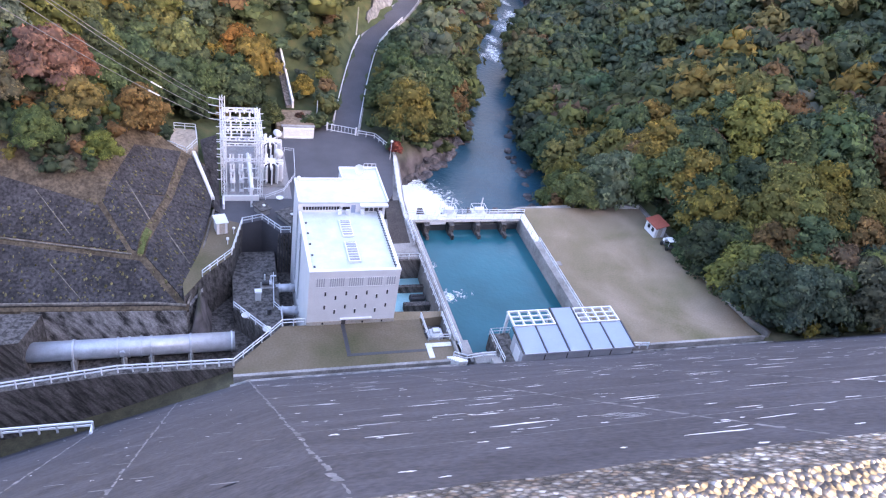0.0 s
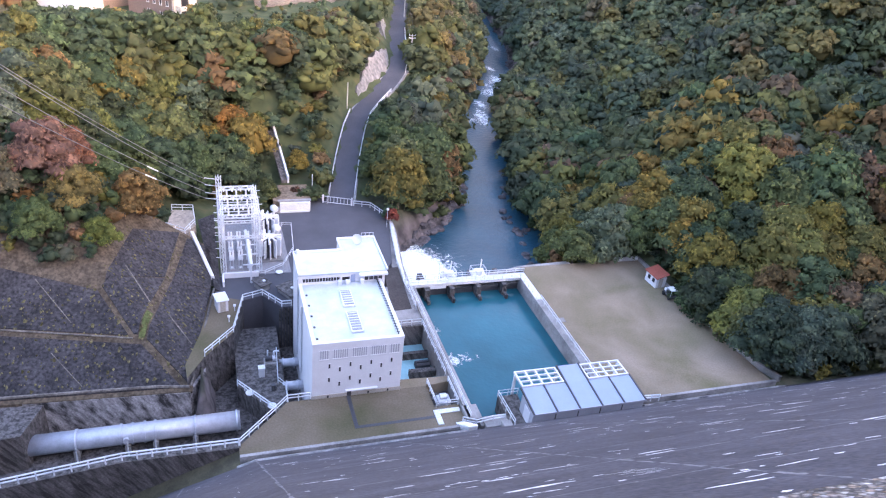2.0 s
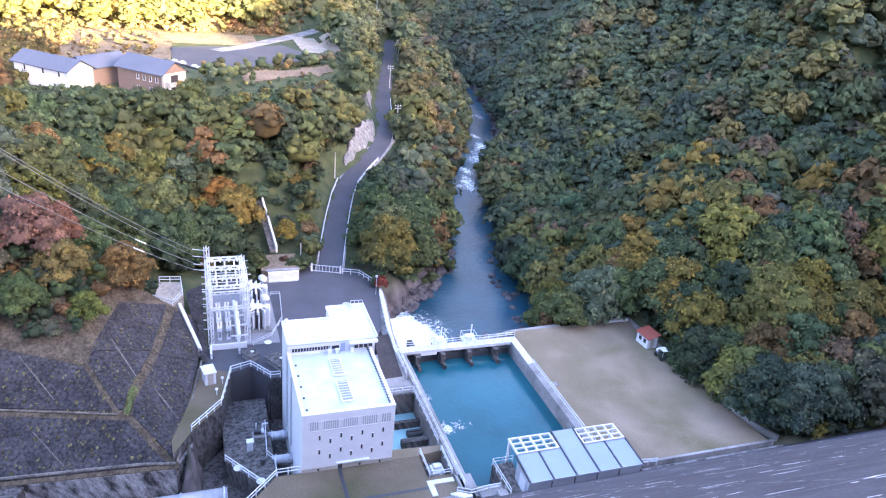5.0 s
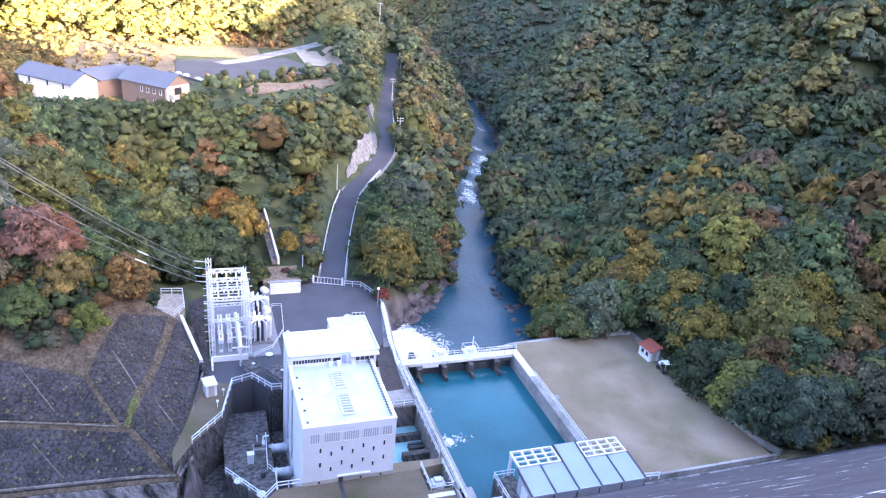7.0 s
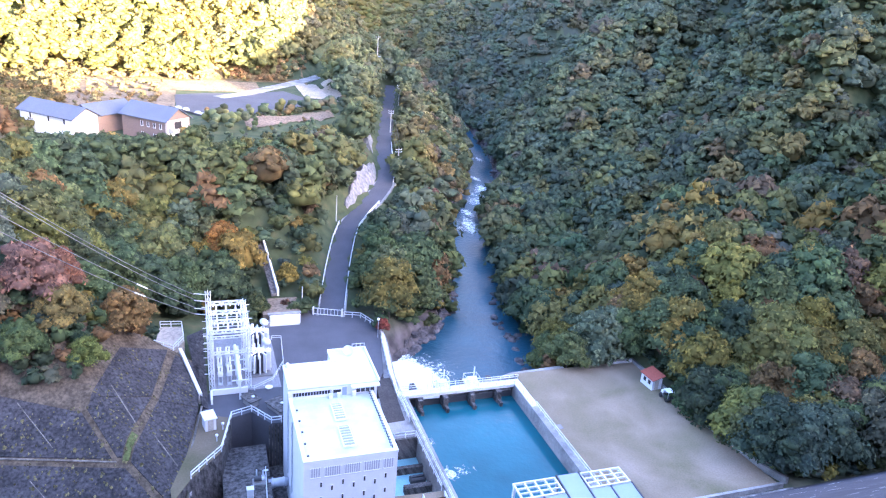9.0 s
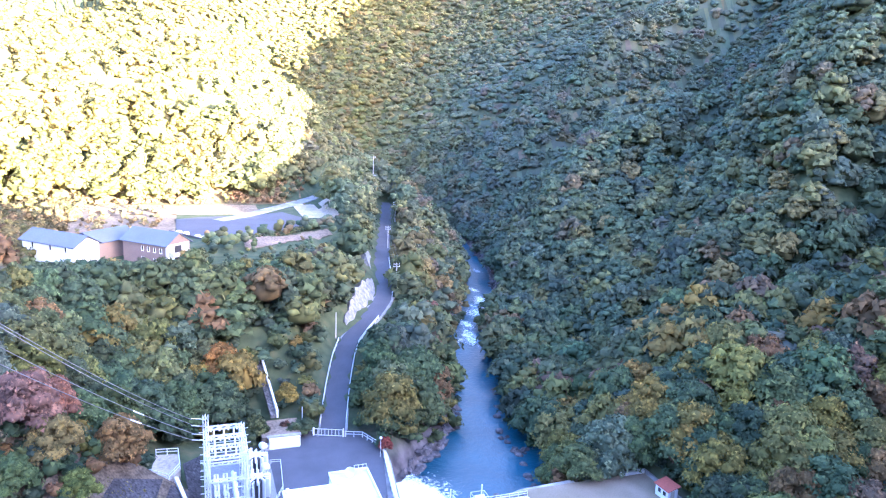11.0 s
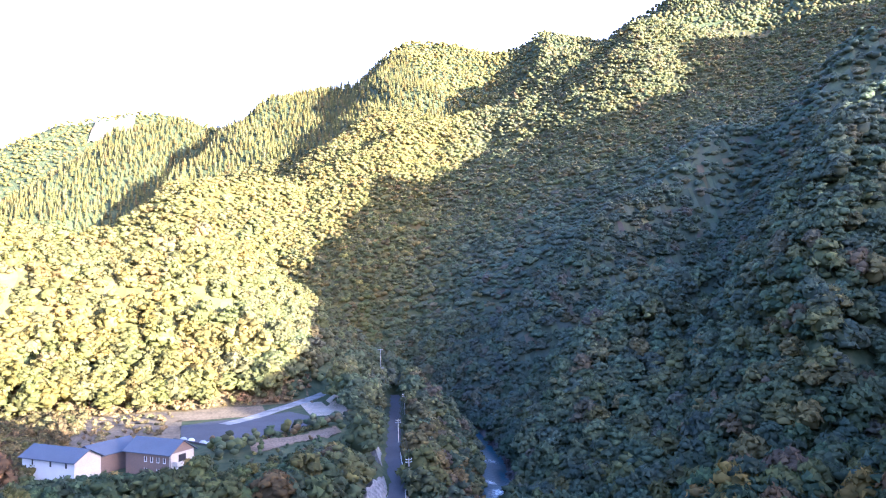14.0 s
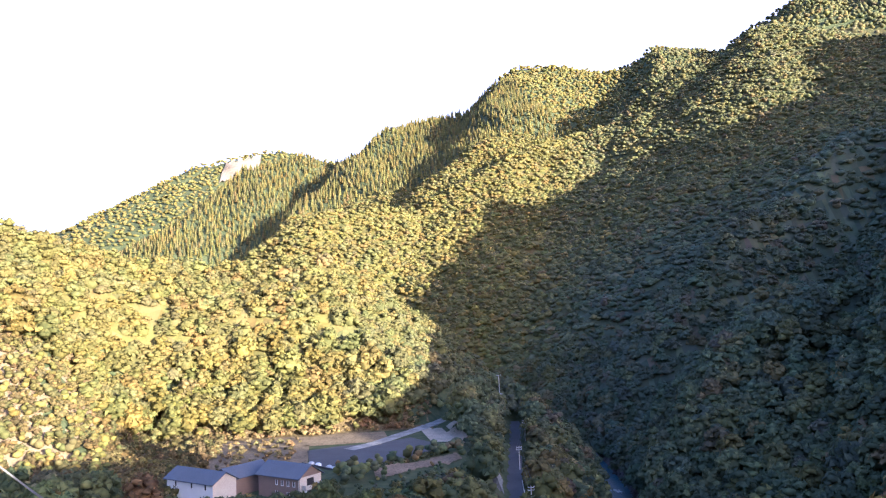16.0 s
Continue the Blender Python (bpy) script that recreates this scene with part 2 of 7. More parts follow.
def lawn_mat(name, tone=1.0):
    """Mown dry grass: worn pale swirls, brown and faintly green patches, fine blades."""
    m, nt, ns, ln, bsdf = nodes_of(name)
    geo = ns.new("ShaderNodeNewGeometry")
    big = ns.new("ShaderNodeTexNoise")
    big.inputs["Scale"].default_value, big.inputs["Detail"].default_value, big.inputs["Distortion"].default_value = 0.10, 8, 0.45
    ln.new(geo.outputs["Position"], big.inputs["Vector"])
    fine = ns.new("ShaderNodeTexNoise")
    fine.inputs["Scale"].default_value, fine.inputs["Detail"].default_value = 4.0, 4
    ln.new(geo.outputs["Position"], fine.inputs["Vector"])
    r1 = ramp_of(ns, [(0.24, (0.112, 0.108, 0.056)), (0.38, (0.156, 0.136, 0.084)), (0.52, (0.200, 0.162, 0.114)), (0.70, (0.262, 0.212, 0.162))])
    ln.new(big.outputs[0], r1.inputs[0])
    r2 = ramp_of(ns, [(0.3, (0.86 * tone, 0.87 * tone, 0.84 * tone)), (0.7, (1.08 * tone, 1.08 * tone, 1.08 * tone))])
    ln.new(fine.outputs[0], r2.inputs[0])
    mix = ns.new("ShaderNodeMixRGB")
    mix.blend_type, mix.inputs[0].default_value = "MULTIPLY", 1
    ln.new(r1.outputs[0], mix.inputs[1])
    ln.new(r2.outputs[0], mix.inputs[2])
    ln.new(mix.outputs[0], bsdf.inputs["Base Color"])
    b = ns.new("ShaderNodeBump")
    b.inputs["Strength"].default_value, b.inputs["Distance"].default_value = 0.5, 0.05
    ln.new(fine.outputs[0], b.inputs["Height"])
    ln.new(b.outputs[0], bsdf.inputs["Normal"])
    bsdf.inputs["Roughness"].default_value, bsdf.inputs["Specular IOR Level"].default_value = 1.0, 0.05
    return m


LAWN = lawn_mat("dry_lawn")
# the same lawn at a lower tone
LAWNDARK = lawn_mat("darker_dry_lawn", 0.72)

# ---- helpers for meshes ----
def thing(name, label, category, m=None, group="", kind=""):
    ob = new(name)
    ob.empty_display_size = 0.2
    ob.matrix_world = m or Matrix()
    return tagged(ob, label, category, group, kind)


def mesh_of(name, bm, material, smooth=False):
    me = bpy.data.meshes.new(name)
    bm.normal_update()
    bm.to_mesh(me)
    bm.free()
    if smooth:
        for p in me.polygons:
            p.use_smooth = True
    me.materials.append(material)
    return me


def part(name, bm, material, parent=None, label="", smooth=False):
    ob = new(name, mesh_of(name, bm, material, smooth))
    ob.parent = parent
    if label:
        ob["label"] = label
    return ob


def solo(name, bm, material, label, category, kind="", group="", smooth=False):
    """A thing or piece of the setting that is one mesh."""
    return tagged(part(name, bm, material, None, "", smooth), label, category, group, kind)


def box(bm, x0, x1, y0, y1, z0, z1, bev=0.0):
    vs = [bm.verts.new(p) for p in ((x0, y0, z0), (x1, y0, z0), (x1, y1, z0), (x0, y1, z0), (x0, y0, z1), (x1, y0, z1), (x1, y1, z1), (x0, y1, z1))]
    fs = [bm.faces.new([vs[i] for i in f]) for f in ((3, 2, 1, 0), (4, 5, 6, 7), (0, 1, 5, 4), (1, 2, 6, 5), (2, 3, 7, 6), (3, 0, 4, 7))]
    if bev:
        es = list({e for f in fs for e in f.edges})
        bmesh.ops.bevel(bm, geom=es, offset=bev, segments=1, affect="EDGES")
    return bm


def boxes(*rows, bev=0.0):
    bm = bmesh.new()
    for r in rows:
        box(bm, *r, bev=bev)
    return bm


def rod(bm, a, b, r, n=8, r2=None):
    """A round bar from a to b, capped."""
    a, b = Vector(a), Vector(b)
    d = (b - a).normalized()
    s = d.orthogonal().normalized()
    t = d.cross(s)
    r2 = r if r2 is None else r2
    ra = [bm.verts.new(a + (s * math.cos(k) + t * math.sin(k)) * r) for k in (2 * math.pi * i / n for i in range(n))]
    rb = [bm.verts.new(b + (s * math.cos(k) + t * math.sin(k)) * r2) for k in (2 * math.pi * i / n for i in range(n))]
    for i in range(n):
        bm.faces.new((ra[i], ra[(i + 1) % n], rb[(i + 1) % n], rb[i]))
    bm.faces.new(ra[::-1])
    bm.faces.new(rb)
    return bm


def rods(rows, n=8):
    bm = bmesh.new()
    for a, b, r in rows:
        rod(bm, a, b, r, n)
    return bm


def tube(bm, pts, r, n=6):
    """One bent bar through places."""
    pts = [Vector(p) for p in pts]
    rings = []
    for i, p in enumerate(pts):
        d = (pts[min(i + 1, len(pts) - 1)] - pts[max(i - 1, 0)]).normalized()
        s = d.cross(Vector((0, 0, 1)))
        s = s.normalized() if s.length > 0.05 else Vector((1, 0, 0))
        t = d.cross(s)
        rings.append([bm.verts.new(p + (s * math.cos(k) + t * math.sin(k)) * r) for k in (2 * math.pi * j / n for j in range(n))])
    for a, b in zip(rings, rings[1:]):
        for j in range(n):
            bm.faces.new((a[j], a[(j + 1) % n], b[(j + 1) % n], b[j]))
    bm.faces.new(rings[0][::-1])
    bm.faces.new(rings[-1])
    bmesh.ops.recalc_face_normals(bm, faces=bm.faces)
    return bm


def prism(bm, pts, z0, z1):
    """An upright block over a plan outline (counter-clockwise)."""
    lo = [bm.verts.new((x, y, z0)) for x, y in pts]
    hi = [bm.verts.new((x, y, z1)) for x, y in pts]
    n = len(pts)
    bm.faces.new(lo[::-1])
    bm.faces.new(hi)
    for i in range(n):
        bm.faces.new((lo[i], lo[(i + 1) % n], hi[(i + 1) % n], hi[i]))
    return bm


def lathe(bm, base, profile, n=16):
    """A turned body: profile of (radius, height) over base."""
    x, y, z = base
    rings = [[bm.verts.new((x + r * math.cos(2 * math.pi * i / n), y + r * math.sin(2 * math.pi * i / n), z + h)) for i in range(n)] for r, h in profile]
    for a, b in zip(rings, rings[1:]):
        for i in range(n):
            bm.faces.new((a[i], a[(i + 1) % n], b[(i + 1) % n], b[i]))
    bm.faces.new(rings[0][::-1])
    bm.faces.new(rings[-1])
    return bm


def arrays_mesh(name, verts, tris, material, tint=None, flat=False):
    me = bpy.data.meshes.new(name)
    me.vertices.add(len(verts))
    me.vertices.foreach_set("co", np.asarray(verts, np.float32).ravel())
    me.loops.add(tris.size)
    me.loops.foreach_set("vertex_index", tris.astype(np.int32).ravel())
    me.polygons.add(len(tris))
    me.polygons.foreach_set("loop_start", np.arange(0, tris.size, 3, dtype=np.int32))
    me.update(calc_edges=True)
    if flat:
        me.polygons.foreach_set("use_smooth", np.zeros(len(tris), bool))
    if tint is not None:
        at = me.attributes.new("tint", "FLOAT_COLOR", "FACE")
        at.data.foreach_set("color", np.asarray(tint, np.float32).ravel())
    me.materials.append(material)
    return me


_b = bmesh.new()
bmesh.ops.create_icosphere(_b, subdivisions=2, radius=1)
_b.verts.ensure_lookup_table()
_v = np.array([v.co[:] for v in _b.verts])
ICO_ROCK_F = np.array([[v.index for v in f.verts] for f in _b.faces])
_b.free()
_b = bmesh.new()
bmesh.ops.create_icosphere(_b, subdivisions=1, radius=1)
_b.verts.ensure_lookup_table()
ICO1_ROCK = np.array([v.co[:] for v in _b.verts])
ICO1_ROCK_F = np.array([[v.index for v in f.verts] for f in _b.faces])
_b.free()
_r = np.random.RandomState(9)
ICO_ROCK = [np.clip(_v * (1 + _r.uniform(-0.25, 0.2, (len(_v), 1))), -_r.uniform(0.6, 0.95, 3), _r.uniform(0.6, 0.95, 3)) for _ in range(6)]


# ---- the lie of the land ----
RIVER = [(36, 60), (44, 108), (56, 130), (63, 150), (75, 187), (92, 218), (106, 259), (120, 340), (108, 425), (40, 490), (-80, 520), (-260, 520), (-600, 600)]
ROADWAY = [(23.3, 122, 0), (28.0, 140, 3), (33.2, 156.5, 6), (41.3, 167.5, 8), (48.8, 181, 9.6), (51.8, 194, 10.8), (54.5, 209, 12), (66, 249, 14), (82, 307, 16)]
LANE = [(8, 234, 21.6), (17.7, 242.8, 21.6), (25, 254, 21.6), (34, 264.6, 21.8), (45, 278, 22.4), (57, 294.7, 23.2), (72, 317, 23.8), (86, 346, 24.0)]
# Ridges out of view on the right are shaped to throw the mountain shadow.
RIDGES = [  # crest, fall of its flanks
    ([(60, -380, 20), (170, -230, 52), (250, -130, 76), (322, -70, 96), (330, 10, 122), (350, 100, 138), (385, 130, 144), (438, 150, 186), (485, 145, 226), (540, 140, 258), (620, 172, 284), (690, 205, 332), (757, 218, 352), (812, 302, 402), (915, 300, 448)], 0.8),
    ([(540, 140, 256), (448, 284, 238), (346, 387, 180), (231, 374, 96), (151, 360, 48), (132, 357, 10)], 1.05),
    ([(118, 262, 18), (166, 262, 54), (190, 235, 86), (225, 205, 118), (300, 185, 150), (385, 160, 164), (438, 150, 186)], 1.0),
    ([(70, 92, -3), (78, 95, 8), (88, 97, 19), (100, 99, 30), (125, 98, 52), (160, 100, 60), (200, 100, 74), (250, 96, 108), (292, 96, 152), (350, 100, 146)], 1.1),
    # this unseen abutment is raised to keep sun off the terrace trees
    ([(135, -12, 56), (172, 0, 66), (200, 2, 73), (240, 0, 88), (262, 5, 97), (285, 50, 124), (292, 96, 152)], 1.0),
    ([(-182, 676, 70), (-81, 685, 112), (-1, 690, 160), (42, 699, 167), (101, 723, 172), (210, 762, 232), (288, 789, 269), (409, 813, 332), (525, 768, 392), (594, 767, 414), (667, 759, 428), (723, 748, 430), (778, 720, 418), (828, 693, 396)], 0.85),
    ([(-576, 1253, 120), (-260, 1273, 166), (-21, 1300, 386), (91, 1297, 382), (249, 1276, 466), (432, 1226, 534), (553, 1177, 520), (746, 1064, 548), (816, 1011, 578), (1003, 891, 640)], 0.62),
    ([(-1170, 2191, 200), (-793, 2266, 311), (-395, 2367, 567), (-256, 2386, 612), (-113, 2397, 633), (166, 2395, 570), (501, 2330, 500)], 0.6),
    ([(-330, 250, 150), (-236, 299, 125), (-131, 325, 102), (-79, 341, 90), (-31, 348, 87), (9, 349, 90), (31, 349, 72), (66, 341, 52), (80, 331, 30)], 0.68),
]
FLATS = [  # x0, x1, y0, y1, level, slope of its banks
    (-4.2, 73, 40, 97, -0.6, 0.72), (-90, -4.2, 40, 77.5, -2.4, 0.72), (2, 32, 93, 125.5, -0.3, 0.34), (60, 104, 40, 70, -0.5, 0.85),
    (-48, 2, 160, 200, 21.5, 0.6), (-60, 44, 203, 272, 21.5, 0.6),
]


def polyline(X, Y, pts, best="near"):
    """Distance to a line in plan and the line's height at the nearest place."""
    dist, high = np.full(X.shape, 1e9), np.zeros(X.shape)
    for a, b in zip(pts, pts[1:]):
        dx, dy = b[0] - a[0], b[1] - a[1]
        t = np.clip(((X - a[0]) * dx + (Y - a[1]) * dy) / (dx * dx + dy * dy), 0, 1)
        d = np.hypot(X - a[0] - t * dx, Y - a[1] - t * dy)
        if len(a) > 2:
            high = np.where(d < dist, a[2] + t * (b[2] - a[2]), high)
        dist = np.minimum(d, dist)
    return dist, high


def ridge(X, Y, pts, fall):
    z = np.full(X.shape, -1e3)
    for a, b in zip(pts, pts[1:]):
        dx, dy = b[0] - a[0], b[1] - a[1]
        t = np.clip(((X - a[0]) * dx + (Y - a[1]) * dy) / (dx * dx + dy * dy), 0, 1)
        d = np.hypot(X - a[0] - t * dx, Y - a[1] - t * dy)
        z = np.maximum(z, a[2] + t * (b[2] - a[2]) - fall * d)
    return z


def waves(X, Y, size, seed):
    """A smooth uneven field of about -1 to 1."""
    r = np.random.RandomState(seed)
    z = np.zeros(X.shape)
    for k in range(7):
        a, ph, s = r.uniform(0, math.pi), r.uniform(0, 6.28, 2), size * r.uniform(0.6, 1.6)
        z += np.sin((X * math.cos(a) + Y * math.sin(a)) / s * 6.28 + ph[0]) * np.cos((Y * math.cos(a) - X * math.sin(a)) / s * 4 + ph[1])
    return z / 3.2


RX, RY = [p[0] for p in RIVER], [p[1] for p in RIVER]


def land(X, Y):
    """Height of the ground."""
    X, Y = np.asarray(X, float), np.asarray(Y, float)
    river, _ = polyline(X, Y, RIVER)
    z = np.full(X.shape, -7.0)
    for i, (pts, fall) in enumerate(RIDGES):
        z = np.maximum(z, ridge(X, Y, pts, fall))
    far = np.clip((np.hypot(X, Y) - 150) / 500, 0, 1)
    # spurs and gullies on the big flank across the river
    flank = np.clip((X - np.interp(Y, RY[:10], RX[:10])) / 90, 0, 1) * np.clip((500 - Y) / 100, 0, 1)
    turn = ((Y - 0.35 * X - 15) / 92 + 0.12 * waves(X, Y, 120, 6)) % 1
    z = z + flank * 20 * (2 * np.abs(2 * turn - 1) - 1.6) * np.clip((z + 6) / 40, 0, 1)
    z = z + (waves(X, Y, 150, 3) * 6 + waves(X, Y, 55, 4) * 3) * far * np.clip((z + 6) / 60, 0, 1)
    back = np.clip((Y - 760) / 120, 0, 1) * np.clip((1950 - Y) / 200, 0.12, 1)
    fold = ((X - 0.42 * Y) / 250 + 0.10 * waves(X, Y, 300, 9)) % 1
    z = z + back * np.clip(z / 150, 0, 1) * (-40 * np.where(fold < 0.36, 1 - fold / 0.36, (fold - 0.36) / 0.64) + waves(X, Y, 160, 8) * 8)
    # the shelf on this side of the river
    left = X < np.interp(Y, RY[:10], RX[:10])
    shelf = np.minimum(21.5 + waves(X, Y, 60, 5) * 1.5, 0.72 * (river - 6) - 6)
    z = np.where(left & (Y < 420), np.maximum(z, shelf), z)
    for x0, x1, y0, y1, level, k in FLATS:
        d = np.hypot(np.maximum(np.maximum(x0 - X, X - x1), 0), np.maximum(np.maximum(y0 - Y, Y - y1), 0))
        z = np.clip(z, level - k * 1.3 * d, level + k * d + 0.75 * np.maximum(d - 14, 0))
    for line, half in ((ROADWAY, 2.6), (LANE, 2.8)):
        d, h = polyline(X, Y, line)
        d = np.maximum(d - half, 0)
        z = np.clip(z, h - 0.15 - 1.1 * d, h - 0.15 + 0.9 * d)
    width = np.interp(Y, [95, 112, 126, 150, 260, 340], [12, 10.5, 2.6, 2.4, 2.5, 4])
    z = np.where(Y > 90, np.minimum(z, -8.5 + 1.25 * np.maximum(river - width, 0)), z)
    return np.maximum(z, -9)


def spread(*spans):
    """Grid lines: (start, end, step) one after another."""
    out = []
    for a, b, s in spans:
        out += list(np.arange(a, b, s))
    return np.array(out + [spans[-1][1]], float)


gx = spread((-4000, -1200, 280), (-1200, -400, 40), (-400, -120, 14), (-120, 130, 2.5), (130, 330, 8), (330, 700, 14), (700, 1400, 40), (1400, 4000, 260))
gy = spread((-3000, -600, 300), (-600, -150, 30), (-150, 30, 12), (30, 320, 2.5), (320, 720, 8), (720, 1400, 16), (1400, 2600, 40), (2600, 4500, 190))
GX, GY = np.meshgrid(gx, gy)
GZ = land(GX, GY)
# under the works, the pool and the yard the sheet lies deep
works = ((GX > -0.5) & (GX < 72) & (GY > 40) & (GY < 95.5)) | ((GX > 4) & (GX < 27) & (GY > 93) & (GY < 121)) | ((GX > -75) & (GX < 2) & (GY > 40) & (GY < 74)) | ((GX > -75) & (GX < -3.5) & (GY > 40) & (GY < 79))
GZ = np.where(works, -12.0, GZ)
GZ = np.where((GY < 44) & (np.abs(GX) < 150) & (GY > -30), np.minimum(GZ, -12 + np.maximum(GX - 84, 0) * 0.9 + np.maximum(-62 - GX, 0) * 0.9), GZ)
nx, ny = len(gx), len(gy)
idx = np.arange(nx * ny).reshape(ny, nx)
q = np.stack([idx[:-1, :-1], idx[:-1, 1:], idx[1:, 1:], idx[1:, :-1]], -1).reshape(-1, 4)
tri = np.concatenate([q[:, [0, 1, 2]], q[:, [0, 2, 3]]])
ground = new("ground", arrays_mesh("ground", np.stack([GX, GY, GZ], -1).reshape(-1, 3), tri, FLOOR))
tagged(ground, "steep valley ground under forest litter and rock", "ground", kind="structure")
for p in ground.data.polygons:
    p.use_smooth = True

# ---- dam ----
TOE, FALL = 60.0, 0.943


def face_z(x, y):
    """Height of the dam's face: it draws back towards the pipe trough, bent to fit the camera's view of the toe."""
    return (TOE - y) * FALL - 0.333 * min(max(3 - x, 0), 30)


def strip_solid(profiles):
    """A long solid through outlines (lists of x, y, z) of equal length."""
    bm = bmesh.new()
    rows = [[bm.verts.new(p) for p in pr] for pr in profiles]
    bm.faces.new(rows[0])
    bm.faces.new(rows[-1][::-1])
    for a, b in zip(rows, rows[1:]):
        for i in range(len(a)):
            j = (i + 1) % len(a)
            bm.faces.new((a[i], b[i], b[j], a[j]))
    bmesh.ops.recalc_face_normals(bm, faces=bm.faces)
    return bm


def dam_outline(x):
    return [(x, TOE + 6, face_z(x, TOE + 6)), (x, 0.66, face_z(x, 0.66)), (x, 0.66, 60.1), (x, -6.6, 60.1), (x, -6.6, 30), (x, -9, -20), (x, TOE + 6, -20)]


# Its unseen end past x 150 is lengthened to keep sun off the terrace.
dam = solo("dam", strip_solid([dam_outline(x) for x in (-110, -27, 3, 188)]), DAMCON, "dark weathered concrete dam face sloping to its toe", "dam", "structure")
COPE = [(0.80, 60.1), (0.80, 60.84), (0.77, 60.885), (0.635, 60.995), (0.25, 61.03), (0.25, 60.1)]
solo("parapet", strip_solid([[(x, y + 0.006 * noise.noise((x * 7, y * 9, 1)), z + 0.006 * noise.noise((x * 9, y * 20, 5))) for y, z in COPE] for x in [-110] + [i * 0.12 for i in range(-60, 120)] + [188]]), COPING, "rough exposed-aggregate parapet along the dam crest", "parapet", "structure")
solo("crest_parapet", boxes((-110, 188, -6.5, -6.2, 60.1, 61.1)), CONCRETE, "plain concrete wall on the far side of the crest", "parapet", "structure")


def on_face(bm, x, y, length, width, turn, lift=0.012, tip=0.2):
    """A ragged flake of lime on the dam's face, about length by width."""
    up = Vector((0, -1, FALL)).normalized()
    nrm = Vector((0, FALL, 1)).normalized()
    c = Vector((x, y, face_z(x, y))) + nrm * lift
    u = (Vector((1, 0, 0)) * math.cos(turn) + up * math.sin(turn))
    v = nrm.cross(u)
    n = 5
    top = [bm.verts.new(c + u * length * (i / n - 0.5) + v * width * random.uniform(0.15, 0.6) * (1 if 0 < i < n else tip)) for i in range(n + 1)]
    bot = [bm.verts.new(c + u * length * (i / n - 0.5) - v * width * random.uniform(0.15, 0.6) * (1 if 0 < i < n else tip)) for i in range(n + 1)]
    for i in range(n):
        bm.faces.new((top[i], bot[i], bot[i + 1], top[i + 1]))


random.seed(5)
bm = bmesh.new()
for i in range(330):
    y = random.uniform(6, 57)
    x = random.uniform(4, 20 + (60 - y) * 0.2 + y * 1.3)
    long = random.choice((0.35, 0.5, 0.8, 1.3, 2.6)) * random.uniform(0.6, 1.3)
    on_face(bm, x, y, long, random.uniform(0.08, 0.3) + 0.03 * long, random.uniform(-0.1, 0.1))
for i in range(90):
    on_face(bm, random.uniform(-20, 14), random.uniform(15, 56), random.uniform(0.1, 0.5), random.uniform(0.08, 0.25), random.uniform(-0.5, 0.5))
for i in range(9):
    on_face(bm, 16.6 + random.uniform(-0.7, 0.7), 17.2 + 0.16 * i, random.uniform(0.8, 2.0), 0.05, 0.06)
solo("lime_streaks", bm, SCRATCH, "pale lime streaks and flakes on the dam face", "stain", "stuff")
bm = bmesh.new()
for x in (-12.5, -4.7, 3.1, 18.7, 34.3, 49.9, 65.5):
    for i in range(42):
        on_face(bm, x + random.uniform(-0.06, 0.06), 59 - i * 1.35, 1.45, random.uniform(0.1, 0.4), math.pi / 2 + random.uniform(-0.02, 0.02), 0.008, 0.9)
for y in (54.2, 49, 43.5, 38, 32.5, 27, 21.5, 16):
    for i in range(60):
        if random.random() < 0.9:
            on_face(bm, -8 + i * 1.7, y + random.uniform(-0.05, 0.05), 1.9, random.uniform(0.06, 0.2), 0.0, 0.006, 0.8)
solo("joint_lines", bm, JOINT, "leached joint lines between the pours of the dam", "stain", "stuff")

# ---- slabs of the works ----
WALLCON = surface("leached_concrete", (0.36, 0.345, 0.34), stain=1.0, dark=0.08, stain_scale=0.9, streak=(1.1, 1.1, 0.35), vary=0.3, lean=0.5)
W0 = -12.0
PLAT = -4.0                                   # the sunken platform beside the powerhouse


def slab(name, outline, z, material, label, category="ground"):
    bm = bmesh.new()
    prism(bm, outline, W0, z)
    return solo(name, bm, material, label, category, "structure")


def layer(name, outline, z, material, label, category="lawn", thick=0.06):
    bm = bmesh.new()
    prism(bm, outline, z, z + thick)
    return solo(name, bm, material, label, category, "structure")


F1 = [(1.4, 61.0), (28.6, 61.0), (28.6, 64.9), (25.4, 64.9), (25.4, 69.0), (7.5, 69.0), (6.0, 67.3), (1.4, 62.6)]
slab("terrace_base", F1, -0.06, CONCRETE, "concrete base of the lawn terrace")
layer("lawn_by_powerhouse", F1, -0.06, LAWNDARK, "dry brown lawn between the powerhouse and the dam")
F2 = [(50.0, 61.3), (75.0, 61.3), (73.4, 78.0), (73.0, 96.0), (50.0, 96.0)]
slab("lawn_base", F2, -0.06, CONCRETE, "concrete base of the wide lawn")
layer("lawn_by_pool", F2, -0.06, LAWN, "wide dry brown lawn beside the pool")
F3 = [(3.6, 92.2), (6.5, 93.2), (9.0, 89.7), (11.5, 89.7), (23.0, 90.5), (26.0, 96.5), (28.3, 100.5), (30.6, 112.0), (31.2, 117), (30.2, 121.6), (27.0, 124.4), (18, 125.5), (11.5, 120), (4, 121), (-1.5, 112), (-0.2, 94.0)]
slab("yard", F3, 0.0, ASPHALT, "dark asphalt yard behind the powerhouse", "yard")
